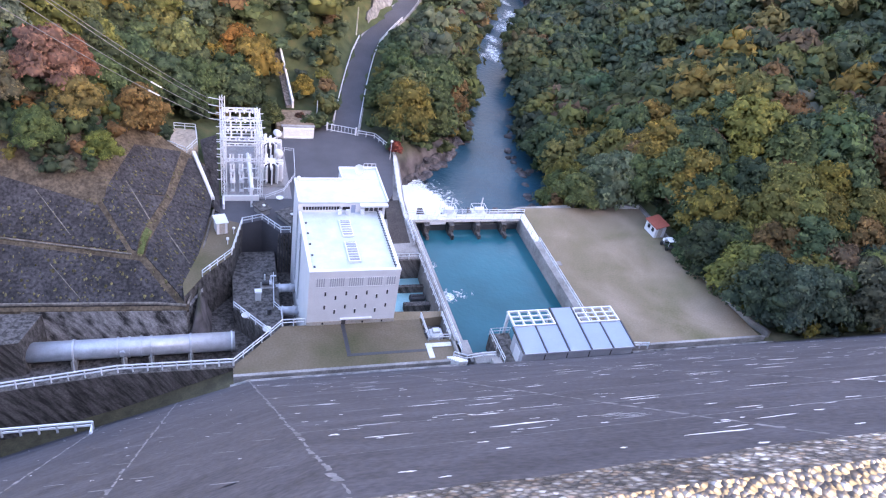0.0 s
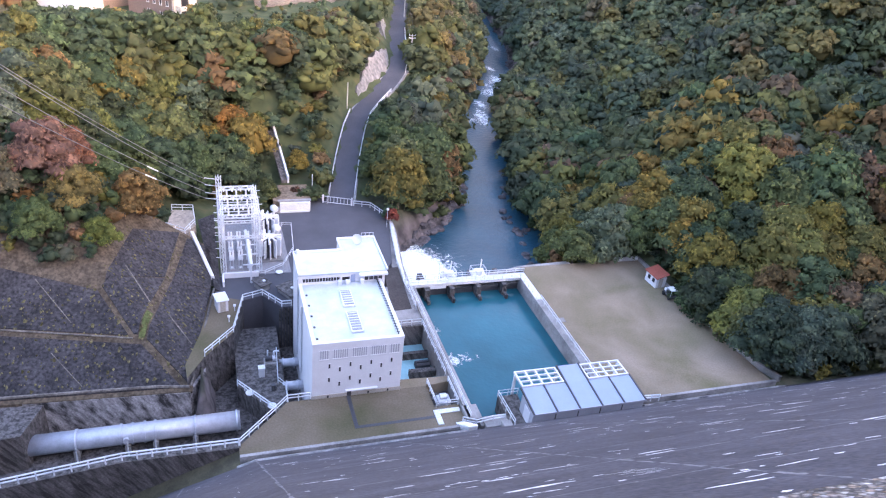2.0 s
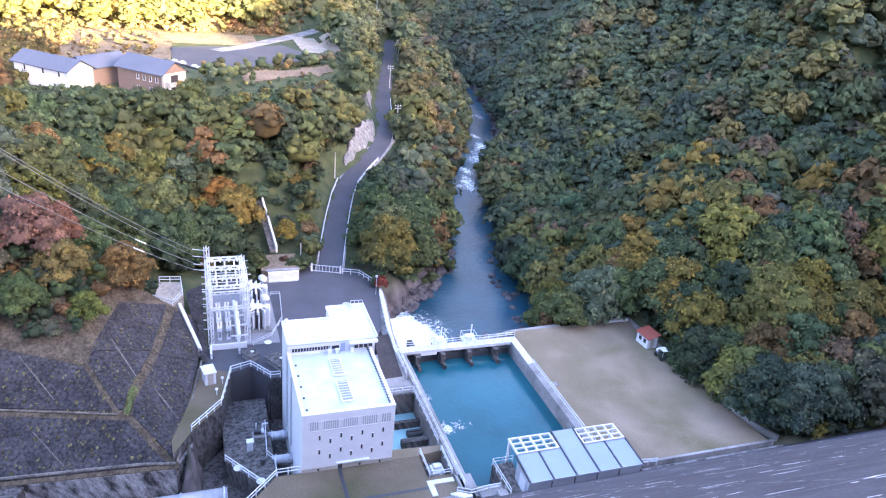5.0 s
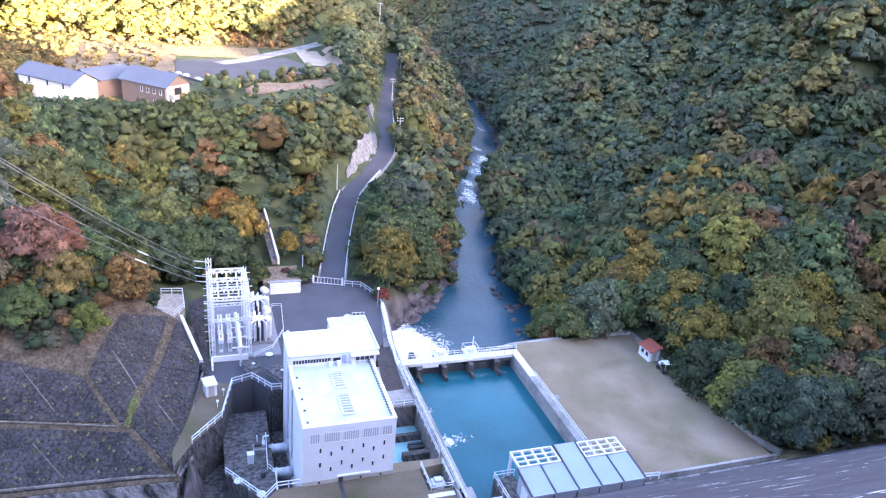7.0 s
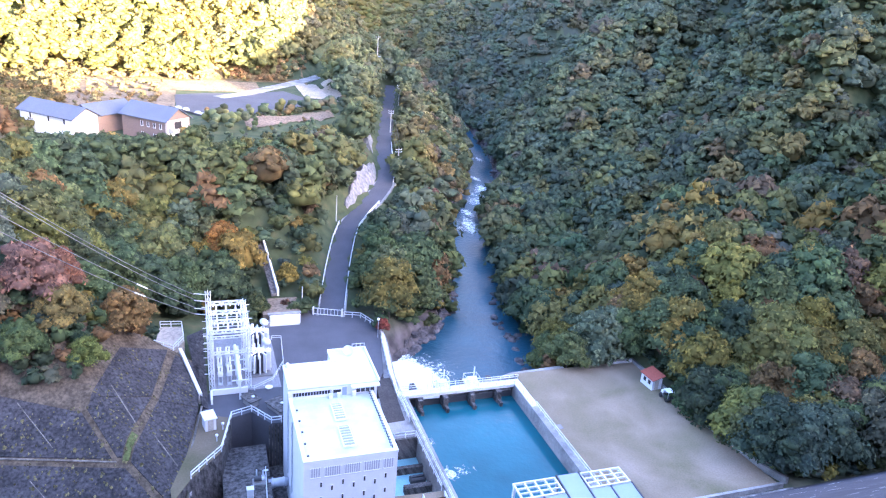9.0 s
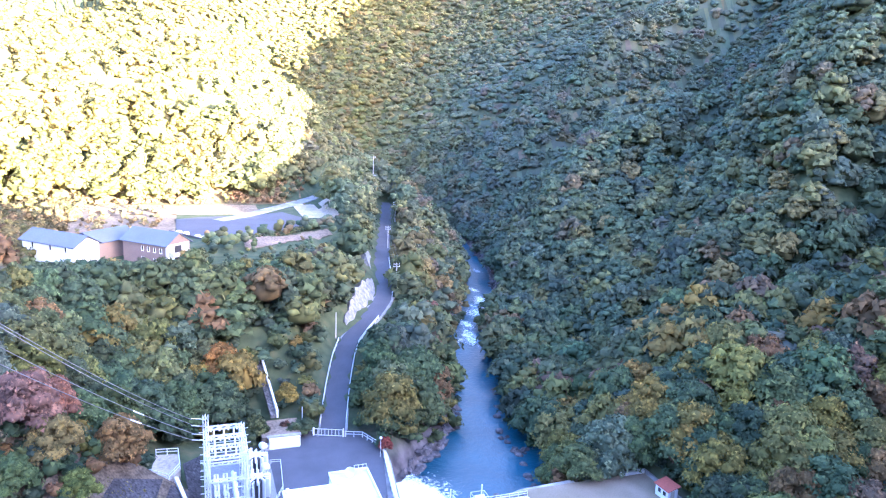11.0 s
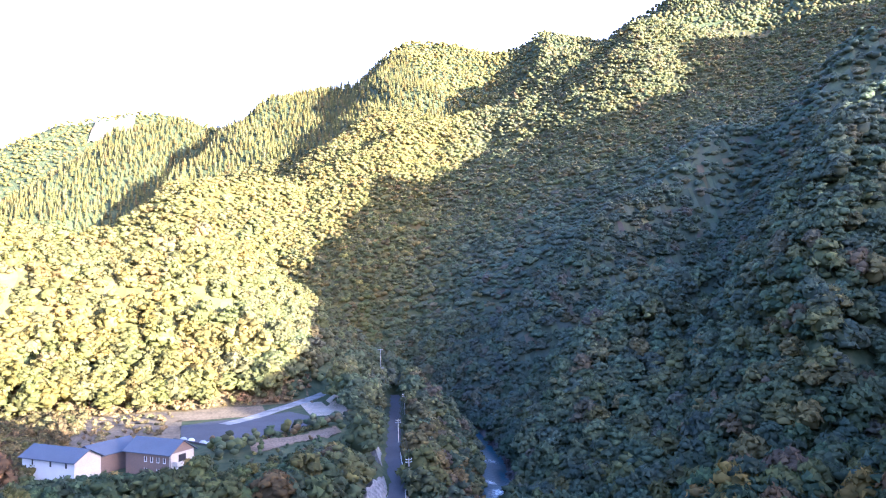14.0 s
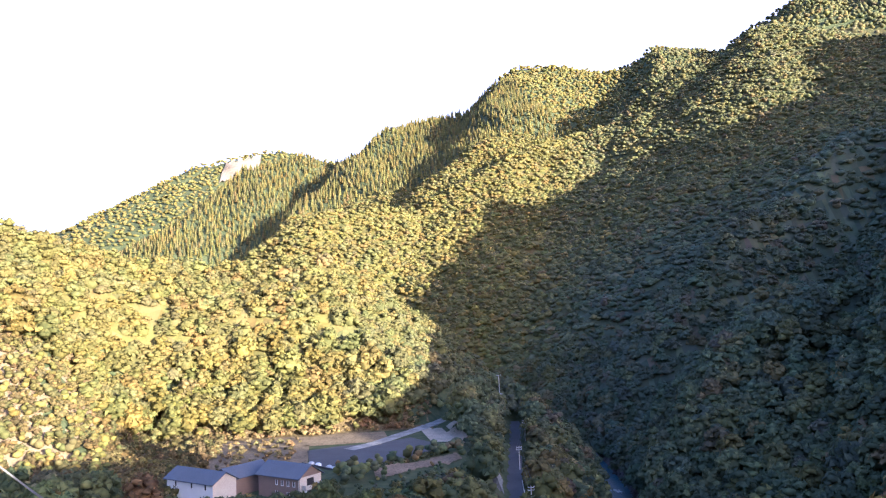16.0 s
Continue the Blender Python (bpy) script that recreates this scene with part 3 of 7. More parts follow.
F4 = [(-4.2, 75.6), (-2.0, 79.7), (1.9, 84.5), (3.6, 92.2), (-0.2, 94.0), (-6, 94)]
slab("bench_base", F4, -0.06, DARKCON, "dark stained concrete wall under the grass bench", "wall")
layer("bench_lawn", F4, -0.06, LAWNDARK, "narrow dry grass bench beside the pit")
slab("platform", [(1.9, 77.8), (6.4, 71.7), (8.0, 72.4), (8.2, 90.5), (1.9, 90.5)], PLAT, DARKCON, "dark concrete platform in the pit", "floor")
slab("pit_floor", [(-1, 68), (10.5, 68), (10.5, 92), (-1, 92)], -7.4, DARKCON, "dark concrete pit floor", "floor")
slab("trough_floor", [(-70, 63.2), (2.4, 63.2), (2.4, 77), (-70, 77)], -7.5, DARKCON, "dark concrete trough floor", "floor")
solo("trough_wall_north", strip_solid([[(x, y1, W0), (x, y0, W0), (x, y0, -1.9), (x, y1, -1.7)] for x, y0, y1 in ((-75, 79.5, 84), (-26, 76.4, 82), (-4.0, 75.0, 80), (-2.0, 79.0, 81.5))]), WALLCON, "dark streaked concrete wall behind the penstock", "wall", "structure")
solo("trough_wall_south", strip_solid([[(x, y0, W0), (x, y0 - 0.3, z), (x, y0 + 0.6, z), (x, y0 + 0.9, W0)] for x, y0, z in ((-70, 55.0, 0.8), (-22, 60.6, 0.8), (-10.8, 62.3, 0.5), (1.6, 62.6, 0.0))]), DARKCON, "dark streaked concrete wall beside the dam toe", "wall", "structure")
solo("toe_gutter", strip_solid([[(x, y - 3, W0), (x, y - 3, z), (x, y + 1.4, z), (x, y + 1.4, W0)] for x, y, z in ((-70, 54, -9), (-22, 59.6, -6.6), (-10.8, 61.4, -5.0), (1.4, 61.6, -0.4))]), surface("mossy_concrete", (0.075, 0.068, 0.04), stain=0.8, stain_scale=0.6), "mossy gutter at the dam toe", "gutter", "structure")
solo("toe_kerb", boxes((1.4, 28.0, 60.6, 61.0, W0, 0.25)), CONCRETE, "stained concrete kerb along the dam toe", "kerb", "structure")
solo("toe_kerb_lawn", boxes((52.0, 75.5, 60.9, 61.3, W0, 0.3)), CONCRETE, "stained concrete kerb between lawn and dam", "kerb", "structure")
slab("outfall_block", [(-70, 66), (-22.5, 71.0), (-20.5, 77), (-70, 80)], -2.2, DARKCON, "dark concrete block from which the penstock comes", "block")

# revetment of the cut slope: planes that rise at the angle of the bank
REV = 0.75


def rev_z(x, y):
    da = (y - 75.4 - max(-4 - x, 0) * 0.06) * 0.998
    db = (-3.2 + 0.17 * (y - 75.4) - x) * 0.985
    return -1.7 + 0.09 * max(0, y - 77) + REV * min(da, db)


def sheet(name, outline, material, label, lift, parent=None, n=10):
    """A thick panel over the cut slope, between four plan corners."""
    a, b, c, d = (Vector(p) for p in outline)
    bm = bmesh.new()
    rows = []
    for lo in (0.0, 0.35):
        g = []
        for j in range(n + 1):
            row = []
            for i in range(n + 1):
                p = a.lerp(b, i / n).lerp(d.lerp(c, i / n), j / n)
                row.append(bm.verts.new((p.x, p.y, rev_z(p.x, p.y) + lift - lo)))
            g.append(row)
        rows.append(g)
    for g in rows:
        for j in range(n):
            for i in range(n):
                bm.faces.new((g[j][i], g[j][i + 1], g[j + 1][i + 1], g[j + 1][i]))
    top, low = rows
    rim = [(0, i) for i in range(n)] + [(j, n) for j in range(n)] + [(n, i) for i in range(n, 0, -1)] + [(j, 0) for j in range(n, 0, -1)]
    for p, q2 in zip(rim, rim[1:] + rim[:1]):
        bm.faces.new((top[p[0]][p[1]], low[p[0]][p[1]], low[q2[0]][q2[1]], top[q2[0]][q2[1]]))
    bmesh.ops.recalc_face_normals(bm, faces=bm.faces)
    return part(name, bm, material, parent)


revet = thing("revetment", "grid-stained dark sprayed-concrete slope panels with pale ribs", "retaining wall", kind="structure")
RIBCON = surface("rib_concrete", (0.175, 0.158, 0.138), grain=3, vary=0.4, stain=0.8, dark=0.35, stain_scale=0.5)
REVCON = surface("sprayed_concrete", (0.048, 0.044, 0.046), grain=2.6, vary=0.75, stain=0.9, dark=0.4, stain_scale=0.35, bump=1.0)
sheet("bed", [(-75, 79.2), (-3.7, 75.1), (-0.2, 104), (-75, 106)], surface("mossy_earth", (0.115, 0.092, 0.066), grain=2.5, vary=0.4, stain=0.7, dark=0.4, stain_scale=0.6, rough=1.0, spec=0.05), "", 0.16, revet, 44)
for corners in ([(-75, 79.6), (-4.9, 75.6), (-9.6, 80.4), (-75, 90.4)], [(-75, 91.0), (-11.1, 81.5), (-14.7, 86.4), (-75, 104)],
                [(-10.5, 81.6), (-10.0, 81.5), (-6.9, 92.2), (-14.2, 86.9)], [(-13.8, 87.3), (-6.9, 92.5), (-5.0, 103.5), (-11.0, 99)],
                [(-8.9, 80.9), (-4.0, 75.9), (-0.9, 94.5), (-6.1, 92.0)], [(-6.0, 92.2), (-0.9, 94.7), (-0.5, 103.6), (-3.9, 103.2)],
                [(-0.3, 95.2), (0.5, 95.2), (0.3, 113), (-2.3, 109)]):
    sheet("panel", corners, REVCON, "", 0.3, revet, 14)
sheet("grass_patch", [(-9.9, 81.2), (-9.2, 81.1), (-8.2, 84.6), (-8.9, 84.8)], GRASS, "", 0.24, revet, 4)


def rib(pts, r=0.16):
    bm = bmesh.new()
    n = 12
    fine = []
    for a, b in zip(pts, pts[1:]):
        fine += [Vector(a).lerp(Vector(b), i / n) for i in range(n)]
    fine.append(Vector(pts[-1]))
    tube(bm, [(a.x, a.y, rev_z(a.x, a.y) + 0.3 + 0.04 * noise.noise(a.to_3d())) for a in fine], r)
    part("rib", bm, RIBCON, revet, "pale weathered rib")


rib([(-75, 90.7), (-24.4, 83.25), (-10.6, 81.1)], 0.12)
rib([(-8.6, 86.4), (-11.6, 91.0)], 0.10)
rib([(-6.4, 85.7), (-3.6, 82.3)], 0.10)
rib([(-75, 79.7), (-8.2, 76.0), (-4.0, 75.5)], 0.2)
rib([(-3.8, 75.6), (-0.4, 95.0)], 0.16)
rib([(-22.0, 88.2), (-17.8, 83.4)], 0.07)
rib([(-20.0, 80.6), (-16.5, 77.0)], 0.07)
# moss and dead weeds caught on the sprayed concrete
bm = bmesh.new()
rm = random.Random(11)
for i in range(1500):
    y = rm.uniform(76.5, 100)
    x = rm.uniform(-32, -1.5)
    if rev_z(x, y) > 9.5 or rev_z(x, y) < -1.2 or (y > 87 and x < -14):
        continue
    s = rm.uniform(0.05, 0.2) * (1.6 if rm.random() < 0.1 else 1)
    vs = []
    for k in range(5):
        a = k * 1.257 + rm.uniform(-0.4, 0.4)
        px, py = x + s * math.cos(a) * rm.uniform(0.5, 1.2), y + s * math.sin(a) * rm.uniform(0.5, 1.2)
        vs.append(bm.verts.new((px, py, rev_z(px, py) + 0.31)))
    top = bm.verts.new((x, y, rev_z(x, y) + 0.36 + 0.3 * s))
    for k in range(5):
        bm.faces.new((vs[k], vs[(k + 1) % 5], top))
solo("moss_tufts", bm, surface("moss", (0.13, 0.115, 0.055), grain=1.0, vary=0.6, stain=0.8, dark=0.35, stain_scale=2.0, rough=1.0, spec=0.05), "olive and straw moss tufts on the sprayed concrete", "moss", "stuff")

# ---- pool ----
POOL_Z = -2.4
solo("pool_wall_west", boxes((28.7, 30.2, 61.3, 94.0, W0, 0.0), (28.9, 29.2, 61.5, 92.6, 0.0, 0.5)), CONCRETE, "concrete wall between the pool and the tailrace", "wall", "structure")
solo("pool_wall_east", boxes((48.6, 49.9, 61.4, 94.0, W0, 0.0)), CONCRETE, "stained concrete wall between the pool and the lawn", "wall", "structure")
solo("pool_wall_south", boxes((30.2, 36.0, 60.5, 62.0, W0, 0.0), (36.0, 48.6, 60.0, 62.3, W0, 0.0)), CONCRETE, "concrete wall at the dam end of the pool", "wall", "structure")
solo("weir_deck", boxes((28.7, 49.9, 92.7, 94.2, -0.45, 0.06), (48.7, 49.9, 86.0, 92.7, 0.0, 0.07)), PALE, "pale concrete walkway over the weir", "walkway", "structure")
solo("pool_water", boxes((30.2, 48.6, 61.0, 94.0, W0, POOL_Z)), POOLWATER, "teal still water in the concrete pool", "water", "structure")
pier = thing("weir_piers", "dark wet concrete piers of the weir below the walkway", "weir", kind="structure")
for x in (32.2, 36.4, 41.0, 45.6):
    part("pier", boxes((x - 0.4, x + 0.4, 91.6, 97.0, W0, -0.45), (x - 0.22, x + 0.22, 90.4, 91.6, W0, -1.7)), DARKCON, pier)
# Leaves coloured dark to pass for the shaded openings under the walkway.
for x0, x1 in ((30.2, 31.7), (32.7, 35.9), (36.9, 40.5), (41.5, 45.1), (46.1, 48.6)):
    part("gate_leaf", boxes((x0, x1, 93.2, 93.5, W0, -1.3)), DARKMETAL, pier, "steel gate leaf, dark for the shaded opening")
part("sign_panel", boxes((32.9, 35.6, 92.66, 92.69, -0.9, -0.42)), WHITE, pier, "plain white panel")
slab("tailrace_deck", [(21.8, 82.4), (28.7, 82.4), (28.7, 93), (23, 93)], 0.0, CONCRETE, "worn concrete deck beside the tailrace", "deck")
# A level slab; only its dark colour suggests the sunken ramp.
slab("side_ramp", [(25.0, 86.3), (28.1, 86.5), (28.9, 98.6), (26.4, 98.4)], 0.06, surface("dark_gravel_ramp", (0.055, 0.046, 0.042), grain=5, vary=0.5, stain=0.6), "dark ramp strip laid level beside the powerhouse", "ramp")
slab("tailrace_lawn", [(21.8, 69.0), (25.4, 69.0), (28.7, 69.4), (28.7, 70.4), (21.8, 70.8)], -0.02, LAWN, "dry grass strip by the tailrace", "lawn")
solo("tailrace_wall", boxes((24.9, 28.7, 74.4, 75.3, W0, -2.3), (24.9, 28.7, 78.6, 79.2, W0, -2.3), (21.8, 28.7, 82.0, 82.4, W0, 0.02)), DARKCON, "dark wet divider walls of the tailrace", "wall", "structure")
solo("tailrace_water", boxes((21.0, 28.7, 70.4, 82.4, W0, -3.4)), water_mat("pale_churned_water", (0.22, 0.42, 0.46), 0.8, 1.6, 0.3), "pale churned water in the tailrace", "water", "structure")
for y in (72.4, 76.9):
    g = thing("draft_gate", "black steel draft-tube gate in the tailrace", "gate", group="tailrace gates")
    part("leaf", boxes((26.3, 28.5, y - 0.6, y + 0.6, -3.8, -2.6), bev=0.15), DARKMETAL, g)
    part("rib", boxes((26.5, 28.3, y - 0.1, y + 0.1, -2.6, -2.45)), DARKMETAL, g)

# river, foam
bm = bmesh.new()
ys = list(np.arange(94, 400, 3.0))
rows = []
for y in ys:
    xc = float(np.interp(y, RY[:9], RX[:9]))
    rows.append([bm.verts.new((xc + k, y, -6.0 + 0.012 * max(0, y - 130))) for k in (-26, -12, -4, 0, 4, 12, 26)])
for a, b in zip(rows, rows[1:]):
    for i in range(6):
        bm.faces.new((a[i], a[i + 1], b[i + 1], b[i]))
solo("river", bm, RIVERWATER, "blue river running out of the gorge", "water", "structure", smooth=True)


def foam(name, spots, label):
    """Broken white water: sheets just above the surface, dense at their middle and torn at the rim. spots: x, y, z, half-width, half-length."""
    bm = bmesh.new()
    lay = bm.verts.layers.float.new("core")
    for x, y, z, sx, sy, dense in spots:
        rings = []
        for k in range(7):
            f = k / 6
            ring = []
            for i in range(20):
                a = 2 * math.pi * i / 20
                v = bm.verts.new((x + sx * f * math.cos(a), y + sy * f * math.sin(a), z + 0.25 * (1 - f) * noise.noise((x + i, y, k))))
                v[lay] = (1 - f) * dense
                ring.append(v)
            rings.append(ring)
        for p, q2 in zip(rings[1:], rings[2:]):
            for i in range(20):
                bm.faces.new((p[i], p[(i + 1) % 20], q2[(i + 1) % 20], q2[i]))
        bm.faces.new(rings[1])
        bmesh.ops.delete(bm, geom=rings[0], context="VERTS")
    return solo(name, bm, FOAMSHEET, label, "white water", "stuff")


def foam_sheet_mat():
    m, nt, ns, ln, bsdf = nodes_of("torn_foam")
    geo = ns.new("ShaderNodeNewGeometry")
    n1 = ns.new("ShaderNodeTexNoise")
    n1.inputs["Scale"].default_value, n1.inputs["Detail"].default_value, n1.inputs["Roughness"].default_value = 1.3, 9, 0.78
    ln.new(geo.outputs["Position"], n1.inputs["Vector"])
    at = ns.new("ShaderNodeAttribute")
    at.attribute_name = "core"
    add = ns.new("ShaderNodeMath")
    ln.new(at.outputs["Fac"], add.inputs[0])
    gain = ns.new("ShaderNodeMath")
    gain.operation = "MULTIPLY_ADD"
    gain.inputs[1].default_value, gain.inputs[2].default_value = 2.0, -0.5
    ln.new(n1.outputs[0], gain.inputs[0])
    ln.new(gain.outputs[0], add.inputs[1])
    mr = ns.new("ShaderNodeMapRange")
    mr.inputs["From Min"].default_value, mr.inputs["From Max"].default_value = 0.66, 1.0
    ln.new(add.outputs[0], mr.inputs["Value"])
    ln.new(mr.outputs[0], bsdf.inputs["Alpha"])
    bsdf.inputs["Base Color"].default_value = (0.80, 0.86, 0.88, 1)
    bsdf.inputs["Roughness"].default_value = 0.7
    b = ns.new("ShaderNodeBump")
    b.inputs["Strength"].default_value, b.inputs["Distance"].default_value = 1.0, 0.3
    ln.new(n1.outputs[0], b.inputs["Height"])
    ln.new(b.outputs[0], bsdf.inputs["Normal"])
    return m


FOAMSHEET = foam_sheet_mat()
def outflow():
    """The torn white tongue of water that shoots from the weir along the wall."""
    bm = bmesh.new()
    lay = bm.verts.layers.float.new("core")
    n, m, g = 26, 14, []
    for j in range(n + 1):
        f = j / n
        y = 94.3 + 22 * f
        x0, x1 = 30.6 + 1.2 * f, 38.4 + 3.4 * min(1, 2.5 * f) - 5.0 * max(0, f - 0.5)
        row = []
        for i in range(m + 1):
            k = i / m
            rim = min(1, (1 - k) * 3.2)
            v = bm.verts.new((x0 + (x1 - x0) * k, y, -5.75 + 0.9 * max(0, 0.25 - f) + 0.35 * (1 - f) * noise.noise((x0 + k * 9, y * 0.8, 2))))
            v[lay] = (2.3 - 1.9 * f - 0.5 * k * f) * rim
            row.append(v)
        g.append(row)
    for a, b in zip(g, g[1:]):
        for i in range(m):
            bm.faces.new((a[i], a[i + 1], b[i + 1], b[i]))
    solo("outflow_tongue", bm, FOAMSHEET, "dense white water shooting from the weir", "white water", "stuff")


outflow()
foam("outflow_foam", [(34.5, 113.0, -5.88, 4.6, 8.0, 0.5), (39.0, 108.0, -5.9, 6.5, 9.0, 0.34)], "white foam where the weir spills into the river")
rap = []
rr = random.Random(3)
for k in range(26):
    y = rr.uniform(180, 218) if k < 18 else rr.uniform(146, 262)
    rap.append((float(np.interp(y, RY, RX)) + rr.uniform(-1.6, 1.6), y, -5.82 + 0.012 * (y - 130) + 0.003 * (k % 9), rr.uniform(2.0, 3.6), rr.uniform(3.0, 7.0), rr.uniform(0.28, 0.55)))
foam("rapids", rap, "white rapids of the river in the gorge")
foam("pool_boil", [(31.8, 76.3, POOL_Z + 0.03, 2.0, 1.8, 0.55), (33.4, 76.6, POOL_Z + 0.035, 3.0, 1.3, 0.30), (31.4, 84.0, POOL_Z + 0.03, 1.2, 2.0, 0.26)], "pale swirls on the pool water")


def toe_band(name, x0, x1, y0, y1, material, label):
    """A strip of rough concrete lying on the foot of the dam."""
    n = 40
    rows = []
    for i in range(n + 1):
        x = x0 + (x1 - x0) * i / n
        ya = y0 + 0.35 * noise.noise((x * 0.6, 3, 1))
        rows.append([(x, ya, face_z(x, ya) + 0.02), (x, y1, face_z(x, y1) + 0.02), (x, y1, face_z(x, y1) + 0.25), (x, ya + 0.2, face_z(x, ya + 0.2) + 0.25)])
    solo(name, strip_solid(rows), material, label, "kerb", "structure")


toe_band("toe_apron", 1.0, 28.0, 59.0, 60.5, surface("scoured_concrete", (0.30, 0.29, 0.29), stain=0.9, dark=0.3, stain_scale=0.7), "pale scoured concrete along the foot of the dam")
toe_band("toe_apron_lawn", 52.5, 76.0, 59.3, 60.8, surface("broken_concrete", (0.26, 0.25, 0.25), stain=1.0, dark=0.12, stain_scale=0.6), "broken stained concrete along the foot of the dam")

# ---- roads ----
def ribbon(name, line, half, material, label, lift=0.0, thick=0.5, step=2.0):
    """A strip with thickness along a line of places."""
    pts = []
    for a, b in zip(line, line[1:]):
        n = max(1, int(math.dist(a[:2], b[:2]) / step))
        pts += [Vector(a).lerp(Vector(b), i / n) for i in range(n)]
    pts.append(Vector(line[-1]))
    for _ in range(6):
        pts = [pts[0]] + [(p + 2 * q + r) / 4 for p, q, r in zip(pts, pts[1:], pts[2:])] + [pts[-1]]
    bm = bmesh.new()
    rows = []
    for i, p in enumerate(pts):
        d = (pts[min(i + 1, len(pts) - 1)] - pts[max(i - 1, 0)])
        s = Vector((d.y, -d.x, 0)).normalized() * half
        rows.append([bm.verts.new(v) for v in (p - s + Vector((0, 0, lift)), p + s + Vector((0, 0, lift)), p + s + Vector((0, 0, lift - thick)), p - s + Vector((0, 0, lift - thick)))])
    for a, b in zip(rows, rows[1:]):
        for k in range(4):
            bm.faces.new((a[k], b[k], b[(k + 1) % 4], a[(k + 1) % 4]))
    bm.faces.new(rows[0])
    bm.faces.new(rows[-1][::-1])
    bmesh.ops.recalc_face_normals(bm, faces=bm.faces)
    solo(name, bm, material, label, "road", "structure")
    return pts


road_line = ribbon("road", ROADWAY, 2.3, ASPHALT, "narrow asphalt road climbing from the yard")
lane_line = ribbon("lane", LANE, 2.5, CONCRETE, "pale lane along the terrace", 0.05)
bm = bmesh.new()
prism(bm, [(5.8, 200), (17.1, 205.1), (27.4, 212.6), (36.1, 226.2), (34.4, 238), (29.5, 249), (20, 243), (4, 241), (-5, 237), (-4, 216)], 20.5, 21.62)
solo("car_park", bm, ASPHALT, "grey asphalt car park on the terrace", "car park", "structure")

# ---- powerhouse ----
house = thing("powerhouse", "white flat-roofed powerhouse with louvres and slit windows", "building", pose(10.5, 68.9, 0))
part("wall", boxes((0, 11.3, 0, 13.5, W0, 8.2)), WHITE, house)
part("plinth", boxes((-0.06, 11.36, -0.06, 0, -0.3, 0.55)), CREAM, house, "pale plinth band")
part("roof", boxes((0.4, 10.9, 0.4, 13.5, 8.2, 8.3)), ROOFW, house, "white coated flat roof")
part("parapet", boxes((-0.05, 11.35, -0.05, 0.4, 8.2, 8.6), (-0.05, 0.4, 0.4, 13.5, 8.2, 8.6), (10.9, 11.35, 0.4, 13.5, 8.2, 8.6), bev=0.03), WHITE, house)
rear = part("rear_block", boxes((0.0, 11.9, 13.5, 19.3, W0, 9.8), (6.7, 12.1, 19.3, 22.5, W0, 9.8)), WHITE, house)
part("rear_roof", boxes((-0.12, 12.02, 13.3, 19.4, 9.8, 10.05), (6.6, 12.22, 19.4, 22.62, 9.8, 10.05), bev=0.04), ROOFW, house)
part("rear_coping", boxes((-0.12, 6.6, 19.2, 19.4, 10.05, 10.3), (6.6, 6.8, 19.4, 22.62, 10.05, 10.3), (6.8, 12.22, 22.42, 22.62, 10.05, 10.3), (12.02, 12.22, 13.3, 22.42, 10.05, 10.3), (-0.12, 0.08, 13.3, 19.2, 10.05, 10.3)), WHITE, house)
strip = part("ribbon_window", boxes((0.5, 5.6, 13.44, 13.5, 8.75, 9.25), (5.9, 6.9, 13.44, 13.5, 8.75, 9.2)), DARK, house, "dark ribbon window")
for i in range(14):
    part("mullion", boxes((0.5 + i * 0.38, 0.56 + i * 0.38, 13.38, 13.44, 8.75, 9.25)), WHITE, strip)
part("door", boxes((7.1, 7.7, 13.4, 13.5, 8.3, 9.5)), BLUEROOF, house, "blue-grey roof door")
win = part("corner_window", boxes((8.9, 11.6, 13.44, 13.5, 8.5, 9.6)), DARKMETAL, house, "dark corner window")
for i in range(5):
    part("mullion", boxes((8.9 + i * 0.65, 8.98 + i * 0.65, 13.36, 13.44, 8.5, 9.6)), WHITE, win)
part("canopy", boxes((8.2, 12.1, 12.7, 13.4, 9.55, 9.85)), WHITE, house)
for x in (5.2, 6.3, 8.3):
    part("cooling_unit", boxes((x, x + 0.55, 12.75, 13.2, 8.3, 9.0), bev=0.04), STEELW, house, "white cooling unit on the roof")
for y0, y1 in ((1.9, 6.2), (7.5, 11.2)):
    sk = part("skylight", boxes((5.05, 6.6, y0, y1, 8.3, 8.62), bev=0.05), WHITE, house)
    part("glazing", boxes((5.2, 6.45, y0 + 0.15, y1 - 0.15, 8.62, 8.66)), surface("wired_glazing", (0.24, 0.25, 0.27), stain=0.3, rough=0.35, bump=0.02), sk, "grey wired glazing")
    n = int((y1 - y0) / 0.5)
    for i in range(1, n):
        part("bar", boxes((5.15, 6.5, y0 + (y1 - y0) * i / n - 0.05, y0 + (y1 - y0) * i / n + 0.05, 8.66, 8.74)), STEELW, sk)
for x0, x1 in ((0.85, 1.95), (2.5, 4.35), (4.85, 6.7), (7.2, 9.1), (9.6, 10.8)):
    lv = part("louvre", boxes((x0, x1, -0.03, 0.0, 6.2, 7.5)), GREYSHEET, house, "grey ventilation louvre")
    n = int((x1 - x0) / 0.26)
    for i in range(n + 1):
        part("slat", boxes((x0 + (x1 - x0) * i / n - 0.06, x0 + (x1 - x0) * i / n + 0.06, -0.09, -0.03, 6.2, 7.5)), WHITE, lv)
    part("sill", boxes((x0 - 0.08, x1 + 0.08, -0.12, 0.0, 6.1, 6.2)), WHITE, lv)
